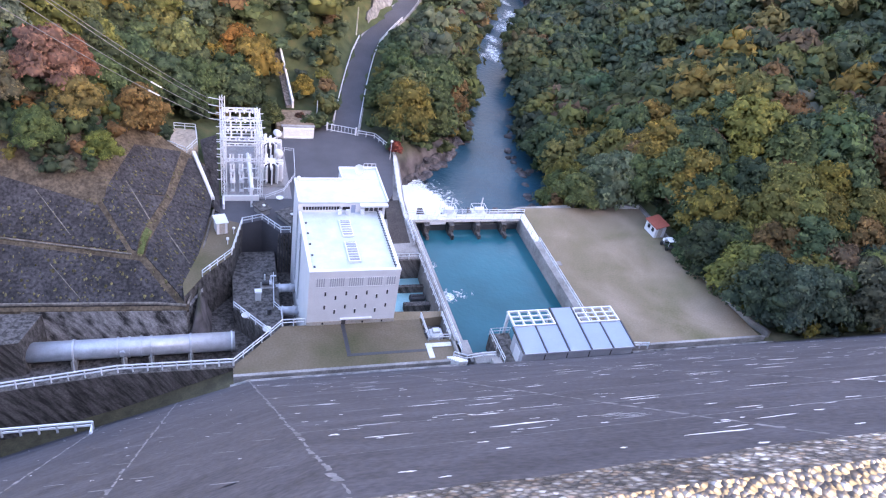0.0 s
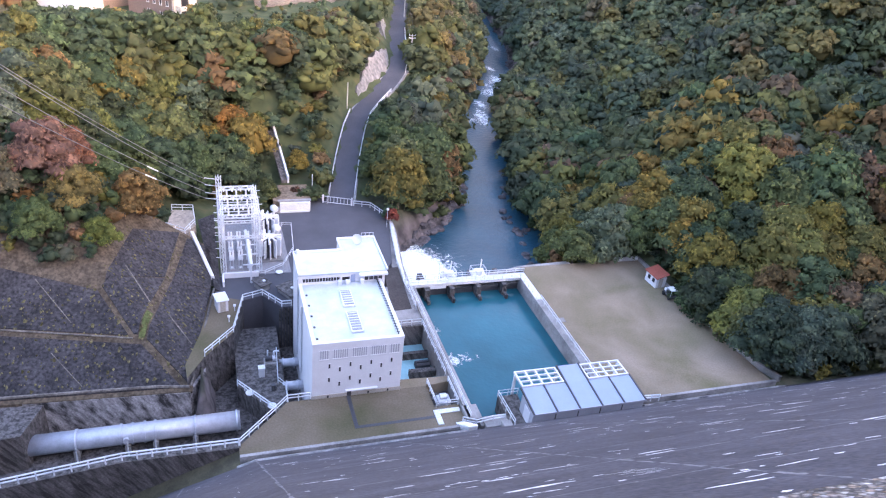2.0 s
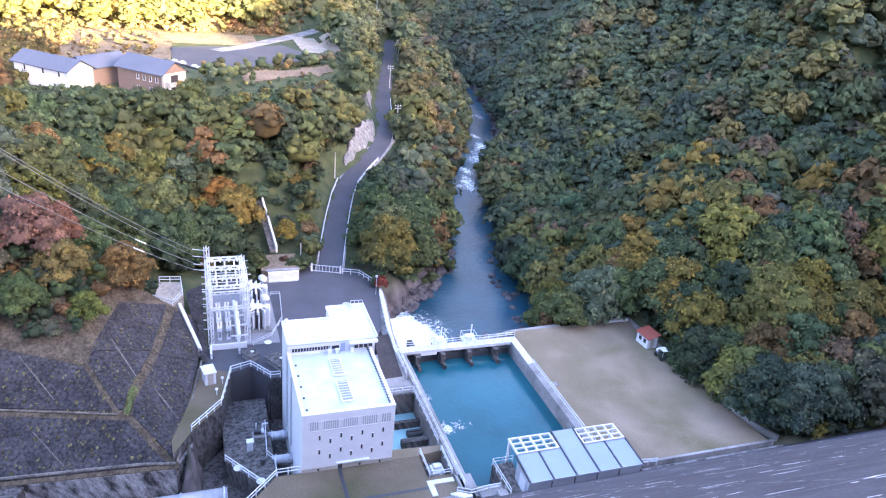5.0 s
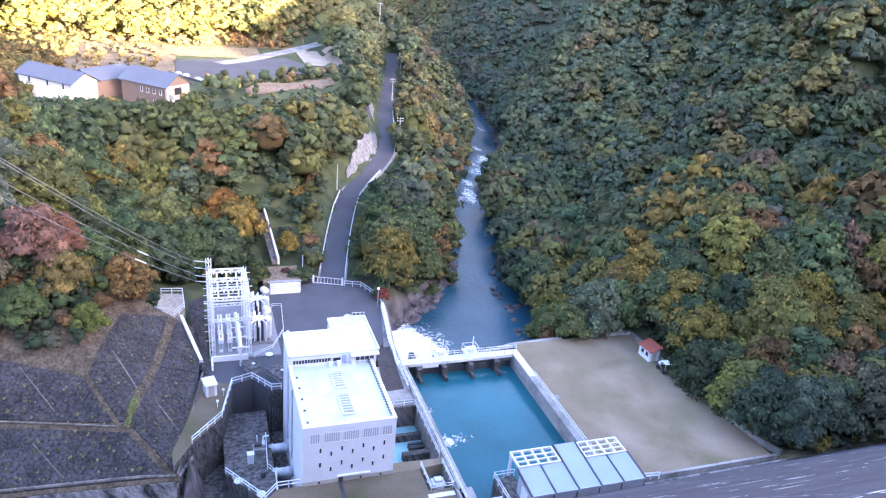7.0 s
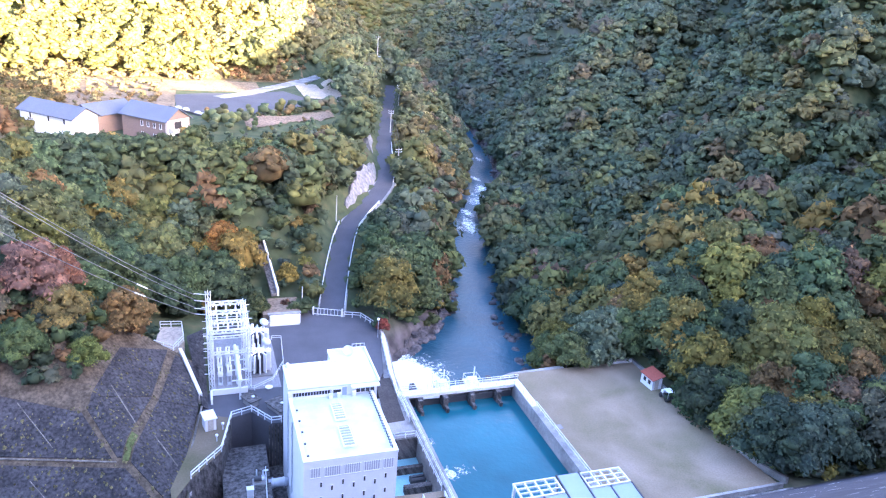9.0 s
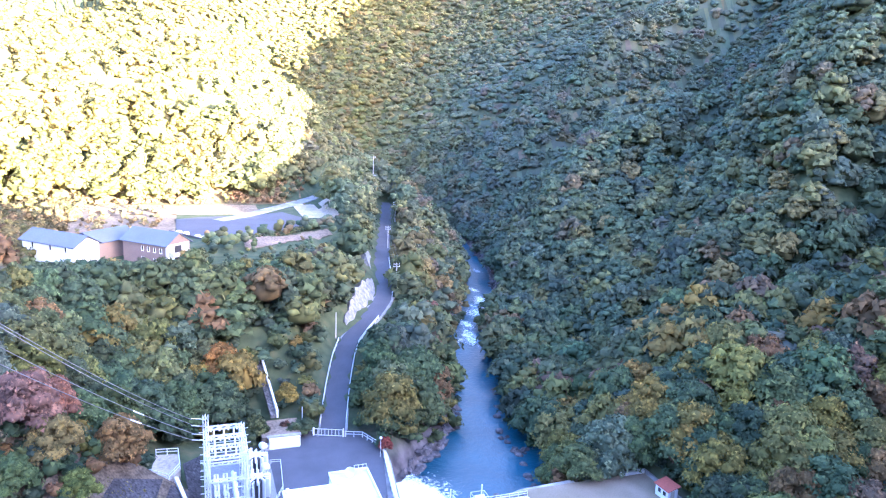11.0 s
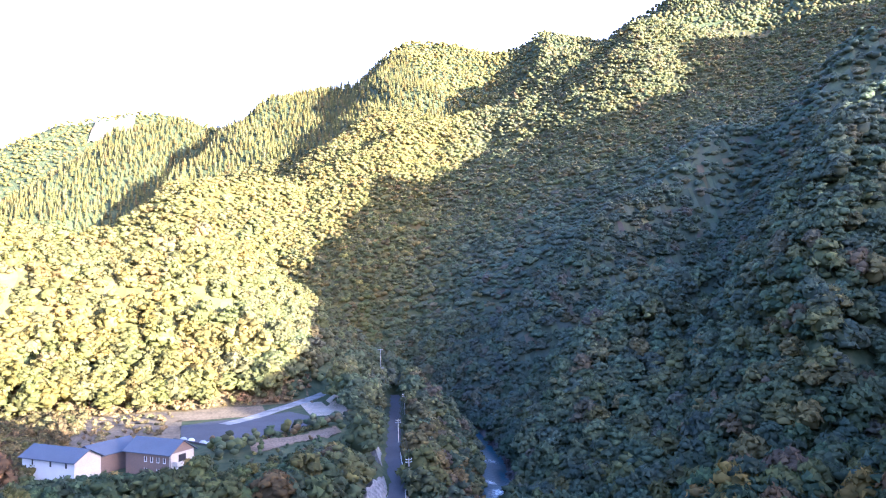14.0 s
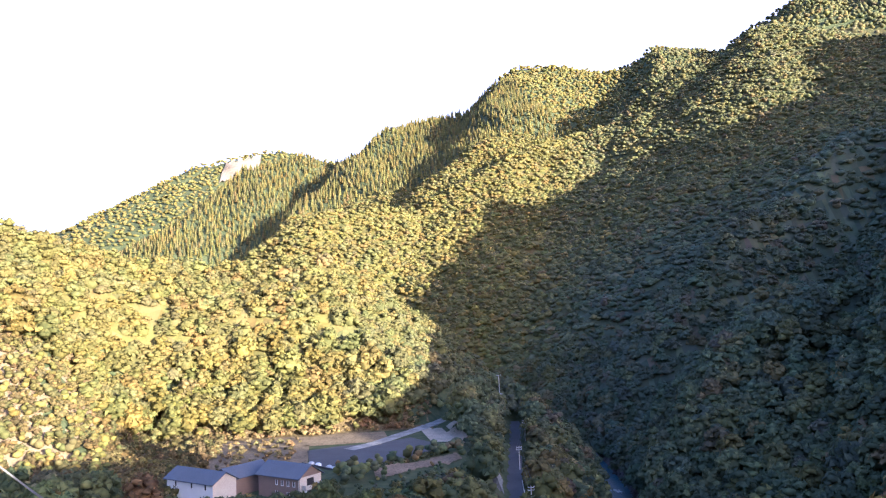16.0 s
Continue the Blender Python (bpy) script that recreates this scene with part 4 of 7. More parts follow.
for i in range(7):
    x = 2.08 + i * 1.305
    for z in ((5.05, 2.9) if i % 2 == 0 else (4.4, 2.1)):
        sl = part("slit_window", boxes((x - 0.11, x + 0.11, -0.02, 0.0, z - 0.34, z + 0.34)), DARK, house, "dark slit window")
        part("frame", boxes((x - 0.16, x - 0.11, -0.06, 0, z - 0.39, z + 0.39), (x + 0.11, x + 0.16, -0.06, 0, z - 0.39, z + 0.39), (x - 0.11, x + 0.11, -0.06, 0, z + 0.34, z + 0.39)), WHITE, sl)
for x in (2.0, 7.15, 9.7):
    part("vent", boxes((x - 0.11, x + 0.11, -0.1, -0.06, 0.1, 0.42)), DARK, house, "small dark vent")
part("door", boxes((4.4, 4.95, -0.08, -0.06, -0.1, 1.0)), DARKMETAL, house, "dark service door")
part("canopy", boxes((4.2, 8.3, -0.35, 0, 0.95, 1.03)), WHITE, house)
for i in range(22):
    part("rail_stub", rods([((10.75, 0.8 + i * 0.58, 8.3), (10.75, 0.8 + i * 0.58, 8.75), 0.05), ((10.5, 0.8 + i * 0.58, 8.72), (10.9, 0.8 + i * 0.58, 8.72), 0.05)], 5), DARKMETAL, house)
for i in range(5):
    part("cleat", boxes((0.6, 0.85, 1.2 + i * 2.4, 1.45 + i * 2.4, 8.3, 8.42)), DARKMETAL, house)
part("downpipe", rods([((-0.12, 9.0, -3), (-0.12, 9.0, 8.0), 0.09), ((-0.12, 13.2, -3), (-0.12, 13.2, 9.6), 0.1)], 8), GALV, house)
bm = bmesh.new()
lathe(bm, (0, 0, 0), [(0.05, 0.0), (0.35, 0.05), (0.62, 0.18), (0.78, 0.36), (0.74, 0.36), (0.58, 0.22), (0.3, 0.1), (0.04, 0.06)], 20)
bmesh.ops.rotate(bm, verts=bm.verts, cent=(0, 0, 0), matrix=Matrix.Rotation(radians(78), 3, (0.85, -0.5, 0)))
bmesh.ops.translate(bm, verts=bm.verts, vec=(9.4, 20.7, 11.0))
dish = part("dish_aerial", bm, WHITE, house, "white dish aerial", True)
part("mast", rods([((9.4, 20.9, 10.05), (9.4, 20.9, 11.2), 0.07)]), GALV, dish)
part("roof_rail", rods([((x, 22.3, 10.05), (x, 22.3, 11.0), 0.035) for x in (10.2, 10.8, 11.4, 12.0)] + [((10.2, 22.3, z), (12.0, 22.3, z), 0.035) for z in (10.5, 11.0)], 6), STEELW, house)
part("vent_cowl", lathe(bmesh.new(), (0.5, 18.9, 10.05), [(0.1, 0), (0.1, 0.5), (0.24, 0.5), (0.26, 0.62), (0.1, 0.78)], 12), WHITE, house)


# ---- handrails ----
post_meshes = {}


def handrail(path, label, h=1.05, gap=1.6, material=None, r=0.045, group="handrails", bars=(1.0, 0.55)):
    """A railing along places on the ground: bars, and a post every so often."""
    material = material or STEELW
    t = thing("handrail", label, "railing", pose(*path[0]), group)
    o = Vector(path[0])
    for k in bars:
        bm = tube(bmesh.new(), [Vector(a) - o + Vector((0, 0, h * k)) for a in path], r)
        part("top_rail" if k == 1.0 else "mid_rail", bm, material, t)
    key = (h, r, material.name)
    if key not in post_meshes:
        post_meshes[key] = mesh_of("post", rods([((0, 0, 0), (0, 0, h), r)], 6), material)
    for a, b in zip(path, path[1:]):
        a, b = Vector(a), Vector(b)
        n = max(1, round((b - a).length / gap))
        for i in range(n + (b == Vector(path[-1]))):
            p = new("post", post_meshes[key])
            p.parent = t
            p.location = a.lerp(b, i / n) - o
    return t


WR = "white-painted steel handrail "
handrail([(-2.0, 79.7, 0), (1.9, 84.5, 0), (3.6, 92.2, 0), (6.5, 93.2, 0), (9.0, 89.7, 0), (10.4, 89.7, 0)], WR + "round the pit edge", r=0.07)
handrail([(1.9, 77.8, PLAT), (6.4, 71.7, PLAT)], WR + "on the pit platform", r=0.07)
handrail([(1.5, 62.7, 0), (6.0, 67.4, 0), (7.5, 69.05, 0), (10.3, 69.05, 0)], WR + "at the corner of the lawn", r=0.07)
handrail([(8.0, 72.4, PLAT), (8.1, 76, PLAT), (7.2, 77.5, PLAT), (7.6, 84, PLAT)], WR + "along the pipe trench", r=0.05)
handrail([(-45, 57.8, 0.8), (-22, 60.5, 0.8), (-10.8, 62.3, 0.5), (1.4, 62.7, 0.0)], WR + "on the trough wall", r=0.09)
handrail([(-40, 54.4, 0.6), (-12.4, 54.4, 0.6), (-12.4, 53.0, 0.6)], WR + "of a landing on the dam face", r=0.13, h=1.1)
handrail([(29.05, 61.6, 0.5), (29.05, 92.5, 0.5)], WR + "on the pool wall", h=0.9, r=0.05)
handrail([(28.5, 70.5, 0), (28.5, 82.3, 0), (22.2, 82.3, 0)], WR + "round the tailrace", r=0.06)
handrail([(25.6, 69.3, 0), (25.6, 64.8, 0), (28.5, 64.8, 0), (28.5, 69.3, 0)], WR + "round the hatch pit", r=0.07, h=0.9)
handrail([(49.4, 65.5, 0), (49.4, 86, 0)], WR + "between pool and lawn", h=0.9, r=0.06)
handrail([(29.2, 94.1, 0.06), (49.8, 94.1, 0.06)], WR + "along the weir walkway", h=0.9, r=0.05)
handrail([(29.2, 92.8, 0.06), (48.7, 92.8, 0.06), (48.8, 86.2, 0.06)], WR + "on the pool side of the weir", h=0.9, r=0.05)
handrail([(28.6, 86.0, 0), (29.0, 99.7, 0), (30.7, 112, 0)], WR + "above the river wall", h=0.9, r=0.06)
handrail([(28.0, 61.4, 0), (29.5, 60.6, 0), (31.8, 60.9, 0), (33.4, 60.9, 0)], WR + "by the steps at the dam toe", r=0.07)
handrail([(33.8, 58.8, 0.9), (34.0, 65.0, 0.2), (36.8, 65.0, 0.2)], WR + "round the intake block", r=0.05)
handrail([(52.2, 60.6, 0.3), (54.2, 60.4, 0.3), (54.6, 59.4, 1.2)], WR + "by the gate house", r=0.08)
handrail([(11.6, 114.8, 0), (13.2, 114.6, 0), (12.6, 106, 0), (10.4, 101, 0), (7.4, 99.0, 0), (5.8, 99.2, 0)], "grey mesh-topped fence rail round the switchyard", h=0.8, r=0.04)

# river wall beside the outflow
slab("river_wall", [(28.7, 93.9), (29.9, 93.9), (30.2, 100), (31.9, 112), (32.4, 119), (30.4, 119), (28.2, 100)], -0.6, CONCRETE, "stained concrete river wall beside the outflow", "wall")
solo("river_wall_coping", strip_solid([[(x, y, -0.6), (x + 0.5, y, -0.6), (x + 0.5, y, 0.1), (x, y, 0.1)] for x, y in ((28.9, 86.0), (28.7, 94.0), (29.3, 100.0), (31.0, 112.0), (31.4, 117.5))]), PALE, "pale coping of the river wall", "coping", "structure")

# ---- dark path, hatch, white landing on the small lawn ----
solo("dark_path", boxes((14.85, 15.35, 62.9, 68.8, 0.0, 0.02), (15.35, 25.0, 62.9, 63.35, 0.0, 0.02)), DARKMETAL, "dark cable-duct covers set in the lawn", "path", "structure")
solo("white_landing", boxes((25.0, 28.4, 63.5, 64.2, 0.0, 0.12), (25.0, 25.7, 61.6, 63.5, 0.0, 0.12)), PALE, "white concrete landing at the lawn corner", "landing", "structure")
hatch = thing("valve_unit", "white machine in the sunken hatch by the tailrace", "machine", pose(27.2, 67, -1.0))
part("body", boxes((-0.8, 0.9, -0.9, 0.6, -0.6, 0.5), bev=0.08), STEELW, hatch)
part("hood", boxes((-0.5, 0.5, -0.5, 0.3, 0.5, 0.95), bev=0.08), GALV, hatch)
part("wheel", rods([((0.2, -0.9, 0.2), (0.2, -1.05, 0.2), 0.35)], 14), STEELW, hatch)
slab("hatch_floor", [(25.4, 64.9), (28.7, 64.9), (28.7, 69.4), (25.4, 69.0)], -1.6, DARKCON, "dark floor of the hatch", "floor")

# toe steps and clutter where the dam meets the pool
steps = thing("toe_steps", "white concrete steps climbing the dam toe", "steps")
for i in range(7):
    part("tread", boxes((27.2 + 0.12 * i, 28.4 + 0.12 * i, 61.2 - 0.32 * i, 61.55 - 0.32 * i, -0.2, 0.15 + 0.2 * i)), PALE, steps)
for x0, x1, y0, y1, z in ((28.6, 30.6, 61.4, 64.0, 0.5), (30.6, 33.6, 59.8, 61.2, 0.35), (32.4, 33.6, 58.4, 59.8, 1.2)):
    b = thing("toe_block", "weathered concrete block at the dam toe", "block", pose(x0, y0, 0), "toe blocks")
    part("body", boxes((0, x1 - x0, 0, y1 - y0, -2, z), bev=0.06), CONCRETE, b)
slab("intake_block", [(33.8, 58.4), (36.2, 58.4), (36.9, 65.2), (34.1, 65.2)], 0.1, DARKCON, "dark concrete intake block beside the gate house", "block")

# ---- gate house with sheet roof and lattice ----
shed = thing("gate_house", "blue-grey sheet-roofed gate house with white lattice canopies", "building", pose(36.0, 58.7, 0))
part("wall", boxes((0, 15.7, 0, 3.6, -3, 2.55)), GREYSHEET, shed)
for i in range(1, 5):
    part("wall_rib", boxes((3.14 * i - 0.06, 3.14 * i + 0.06, -0.06, 0, -0.5, 2.55)), DARKMETAL, shed)
for i in range(5):
    part("wall_band", boxes((3.14 * i + 0.15, 3.14 * i + 2.95, -0.04, 0, 0.75, 0.95)), STEELW, shed)
part("door", boxes((-0.05, 0, 0.8, 2.4, 0.1, 2.1)), STEELW, shed, "pale sheet-steel door")
for i in range(5):
    y1 = 7.2 if i == 2 else 4.2
    pan = part("roof_panel", strip_solid([[(x, -0.25, 2.6), (x, y1, 3.35 if i == 2 else 3.03), (x, y1, 3.47 if i == 2 else 3.15), (x, -0.25, 2.72)] for x in (3.14 * i + 0.08, 3.14 * (i + 1) - 0.08)]), BLUEROOF, shed, "blue-grey sheet roof panel")
for i in range(6):
    y1 = 7.25 if i in (2, 3) else 4.25
    part("roof_rib", strip_solid([[(x, -0.3, 2.6), (x, y1, 3.35 if i in (2, 3) else 3.0), (x, y1, 3.6 if i in (2, 3) else 3.26), (x, -0.3, 2.85)] for x in (3.14 * i - 0.09, 3.14 * i + 0.09)]), DARKMETAL, shed, "dark roof rib")
part("eave", boxes((-0.1, 15.8, -0.32, -0.22, 2.45, 2.75)), GREYSHEET, shed)
for x0, x1, cols in ((0.2, 6.1, 4), (9.6, 15.6, 4)):
    lat = part("lattice", boxes((x0, x1, 4.3, 4.5, 3.0, 3.3), (x0, x1, 7.1, 7.3, 3.0, 3.3)), WHITE, shed, "white lattice canopy")
    for i in range(cols + 1):
        x = x0 + (x1 - x0 - 0.2) * i / cols
        part("beam", boxes((x, x + 0.2, 4.5, 7.1, 3.0, 3.3)), WHITE, lat)
    for j in (1, 2):
        part("crossbeam", boxes((x0 + 0.2, x1 - 0.2, 4.5 + 0.867 * j - 0.08, 4.5 + 0.867 * j + 0.08, 3.02, 3.24)), WHITE, lat)
for x in (0.3, 6.4, 9.3, 15.4):
    part("column", boxes((x - 0.15, x + 0.15, 6.7, 7.0, -4, 3.0)), WHITE, shed)

# ---- penstock ----
pipe = thing("penstock", "silver painted steel penstock pipe with stiffening rings", "pipe", pose(-23.5, 72.8, -5.5))
part("barrel", rods([((0, 0, 0), (25.4, 0, 0), 1.25)], 36), PENSTOCK, pipe, smooth=True)
for x in (6.3, 11.3, 12.6, 14.0, 15.2, 19.9, 25.0):
    part("ring", rods([((x - 0.11, 0, 0), (x + 0.11, 0, 0), 1.38)], 36), PENSTOCK, pipe)
for x in (6.3, 12.0, 15.2, 19.9):
    part("saddle", boxes((x - 0.3, x + 0.3, -1.5, 1.5, -2.3, -0.6)), CONCRETE, pipe, "stained concrete saddle")
    part("strut", rods([((x, -1.35, 0), (x, -1.6, -2.0), 0.1), ((x, 1.35, 0), (x, 1.6, -2.0), 0.1)]), GALV, pipe)
part("manhole", rods([((11.9, -1.2, 0.2), (11.9, -1.55, 0.25), 0.35)], 14), PENSTOCK, pipe)
for y in (77.2, 82.2):
    b = thing("branch_pipe", "silver branch pipe entering the powerhouse", "pipe", pose(7.8, y, -4.5), "branch pipes")
    part("barrel", rods([((0, 0, 0), (2.7, 0, 0), 0.62)], 24), PENSTOCK, b, smooth=True)
    part("flange", rods([((0.5, 0, 0), (0.65, 0, 0), 0.75)], 24), PENSTOCK, b)
    part("flange", rods([((2.0, 0, 0), (2.15, 0, 0), 0.75)], 24), PENSTOCK, b)

# ---- pit platform clutter ----
c = thing("control_cabinet", "small white control cabinet on the pit platform", "cabinet", pose(5.2, 79.3, PLAT))
part("body", boxes((-0.4, 0.4, -0.35, 0.35, 0, 1.5), bev=0.04), WHITE, c)
part("roof", boxes((-0.47, 0.47, -0.42, 0.42, 1.5, 1.58)), WHITE, c)
part("door", boxes((-0.3, 0.3, -0.38, -0.35, 0.2, 1.35)), STEELW, c)
pm = thing("pump_set", "dark pump set with pipes on the pit platform", "machine", pose(6.6, 82.2, PLAT))
part("base", boxes((-0.9, 0.9, -0.7, 0.7, 0, 0.15)), CONCRETE, pm)
part("motor", rods([((-0.7, 0, 0.6), (0.3, 0, 0.6), 0.35)], 16), DARKMETAL, pm)
part("pump", rods([((0.3, 0, 0.6), (0.7, 0, 0.6), 0.42)], 16), GALV, pm)
part("riser", rods([((0.5, 0, 0.6), (0.5, 0, 1.8), 0.12), ((0.5, 0, 1.8), (1.2, 0, 1.8), 0.12), ((-0.3, 0.6, 0), (-0.3, 0.6, 1.6), 0.1)]), STEELW, pm)
dr = thing("drum", "dark steel drum on the pit platform", "drum", pose(6.5, 76.2, PLAT))
part("body", lathe(bmesh.new(), (0, 0, 0), [(0.3, 0), (0.32, 0.3), (0.3, 0.32), (0.32, 0.6), (0.3, 0.9)], 14), DARKMETAL, dr)
for x, y, z in ((3.4, 75.9, PLAT), (6.0, 72.9, PLAT), (9.6, 99.2, 0)):
    d = thing("round_cover", "white round manhole cover on a low upstand", "cover", pose(x, y, z), "round covers")
    part("upstand", lathe(bmesh.new(), (0, 0, 0), [(0.5, 0), (0.5, 0.2)], 18), CONCRETE, d)
    part("lid", lathe(bmesh.new(), (0, 0, 0.2), [(0.58, 0), (0.58, 0.05), (0.3, 0.12), (0.05, 0.14)], 18), WHITE, d)
for x0, x1, y0, y1, h in ((5.6, 7.6, 94.0, 96.6, 1.0), (9.2, 12.0, 91.2, 95.0, 0.8)):
    p = thing("shaft_house", "low dark concrete shaft house with a slab roof", "structure", pose((x0 + x1) / 2, (y0 + y1) / 2, 0, 0, 0, 30), "shaft houses")
    w, d = (x1 - x0) / 2, (y1 - y0) / 2
    part("wall", boxes((-w + 0.3, w - 0.3, -d + 0.3, d - 0.3, -0.3, h)), CONCRETE, p)
    part("roof", boxes((-w, w, -d, d, h, h + 0.18), bev=0.03), DARKCON, p, "dark overhanging slab roof")
    part("hatch", boxes((0.1, 0.5, -0.3, 0.1, h + 0.18, h + 0.3)), STEELW, p)
for i in range(5):
    solo("pit_pilaster", boxes((8.6 + 0.42 * i, 8.8 + 0.42 * i, 89.5, 89.7, -7.4, -0.2)), DARKCON, "dark concrete fluting of the pit wall", "pilaster", "structure")

# white store by the slope
st = thing("store_hut", "white corrugated store hut on the grass bench", "hut", pose(0.5, 90.6, 0, 0, 0, 12))
part("wall", boxes((-0.75, 0.75, -1.0, 1.0, 0, 1.9)), WHITE, st)
for i in range(6):
    part("roof_sheet", boxes((-0.9 + 0.3 * i, -0.62 + 0.3 * i, -1.2, 1.2, 1.9, 2.0)), STEELW, st)
part("door", boxes((-0.4, 0.4, -1.04, -1.0, 0.05, 1.75)), CREAM, st)
for x, y in ((2.3, 89.6), (1.4, 87.0)):
    l = thing("bollard_light", "white bollard light on the grass bench", "light", pose(x, y, 0), "bollard lights")
    part("post", rods([((0, 0, 0), (0, 0, 0.8), 0.05)]), STEELW, l)
    part("head", lathe(bmesh.new(), (0, 0, 0.8), [(0.05, 0), (0.2, 0.08), (0.2, 0.3), (0.05, 0.36)], 12), WHITE, l)

# ---- switchyard ----
gan = thing("switchyard_gantry", "white-grey lattice steel switchyard gantry", "gantry", pose(0, 0, 0))


def lattice(a, b, w, n, r=0.05):
    """A square lattice mast from a to b."""
    a, b = Vector(a), Vector(b)
    d = (b - a).normalized()
    s = d.orthogonal().normalized() * w / 2
    t = d.cross(s).normalized() * w / 2
    corner = [s + t, s - t, -s - t, -s + t]
    bm = bmesh.new()
    for c in corner:
        rod(bm, a + c, b + c, r, 5)
    for i in range(n):
        p, q2 = a.lerp(b, i / n), a.lerp(b, (i + 1) / n)
        for k in range(4):
            c, e = corner[k], corner[(k + 1) % 4]
            rod(bm, p + (c if i % 2 else e), q2 + (e if i % 2 else c), r * 0.6, 4)
    return bm


for x in (1.2, 6.6):
    for y in (100, 105, 110):
        top = 12.3 if (x < 2 and y == 110) else 10.4
        part("mast", lattice((x, y, 0), (x, y, top), 0.55, 12, 0.065), STEELW, gan)
    part("side_beam", lattice((x, 100, 10), (x, 110, 10), 0.5, 12, 0.06), STEELW, gan)
    part("side_beam", lattice((x, 100, 6.4), (x, 110, 6.4), 0.45, 12, 0.05), STEELW, gan)
for y in (100, 103.4, 106.6, 110):
    part("cross_beam", lattice((1.2, y, 10), (6.6, y, 10), 0.5, 8, 0.06), STEELW, gan)
for y in (100, 105):
    part("cross_beam", lattice((1.2, y, 6.4), (6.6, y, 6.4), 0.4, 8, 0.05), STEELW, gan)
INSUL = surface("white_porcelain", (0.75, 0.75, 0.76), stain=0.15, rough=0.25, bump=0)


def insulator(base, n, r, parent, h=0.16):
    prof = []
    for i in range(n):
        prof += [(r * 0.45, h * i), (r, h * i + h * 0.35), (r * 0.95, h * i + h * 0.55), (r * 0.45, h * i + h * 0.7)]
    return part("insulator", lathe(bmesh.new(), base, prof, 10), INSUL, parent, "white ribbed insulator")


for y in (103.4, 106.6, 110):
    for x in (2.4, 3.9, 5.4):
        insulator((x, y - 0.1, 8.4), 8, 0.16, gan)
for x in (0.95, 6.85):
    for z in (3.0, 4.6, 6.9, 8.2, 9.4):
        for y in (100, 105, 110):
            part("arm", rods([((x, y, z), (x + (0.75 if x > 2 else -0.75), y, z + 0.05), 0.055)], 5), STEELW, gan)
for y in (101.7, 105, 108.3):
    part("bus_bar", rods([((0.6, y, 8.3), (7.2, y, 8.3), 0.07)], 6), STEELW, gan)
    for x in (1.9, 3.2, 4.5, 5.8):
        insulator((x, y, 10.2), 4, 0.13, gan)
for z in (8.0, 9.0, 10.4, 11.6):
    part("line_arm", rods([((1.2, 110, z), (-0.9, 110.6, z + 0.1), 0.06)], 6), STEELW, gan)
for k, (y, n) in enumerate(((101.5, 3), (104.2, 3), (107.4, 3))):
    for i in range(n):
        sw = thing("circuit_breaker", "grey circuit breaker with white bushings", "breaker", pose(2.5 + 1.35 * i, y, 0), "switchgear")
        part("frame", boxes((-0.35, 0.35, -0.35, 0.35, 0, 0.2), (-0.3, -0.2, -0.3, -0.2, 0.2, 1.6), (0.2, 0.3, -0.3, -0.2, 0.2, 1.6), (-0.3, -0.2, 0.2, 0.3, 0.2, 1.6), (0.2, 0.3, 0.2, 0.3, 0.2, 1.6)), GALV, sw)
        part("tank", boxes((-0.4, 0.4, -0.35, 0.35, 1.6, 2.3), bev=0.1), STEELW, sw)
        insulator((-0.2, 0, 2.3), 7, 0.17, sw)
        insulator((0.25, 0, 2.3), 7, 0.17, sw)
        part("terminal", rods([((-0.2, 0, 3.4), (0.25, 0, 3.4), 0.05)]), GALV, sw)
bus = thing("bus_duct", "white bus duct running to the powerhouse", "duct", pose(5.2, 96.5, 0))
part("duct", rods([((0, 0, 3.4), (-0.2, 11, 3.4), 0.28)], 14), STEELW, bus)
for y in (0.4, 3.5, 6.5, 9.5):
    part("leg", boxes((-0.2, 0.1, y - 0.1, y + 0.1, 0, 3.2)), STEELW, bus)
    part("cross_arm", rods([((-1.2, y, 3.3), (1.3, y, 3.3), 0.1)]), STEELW, bus)
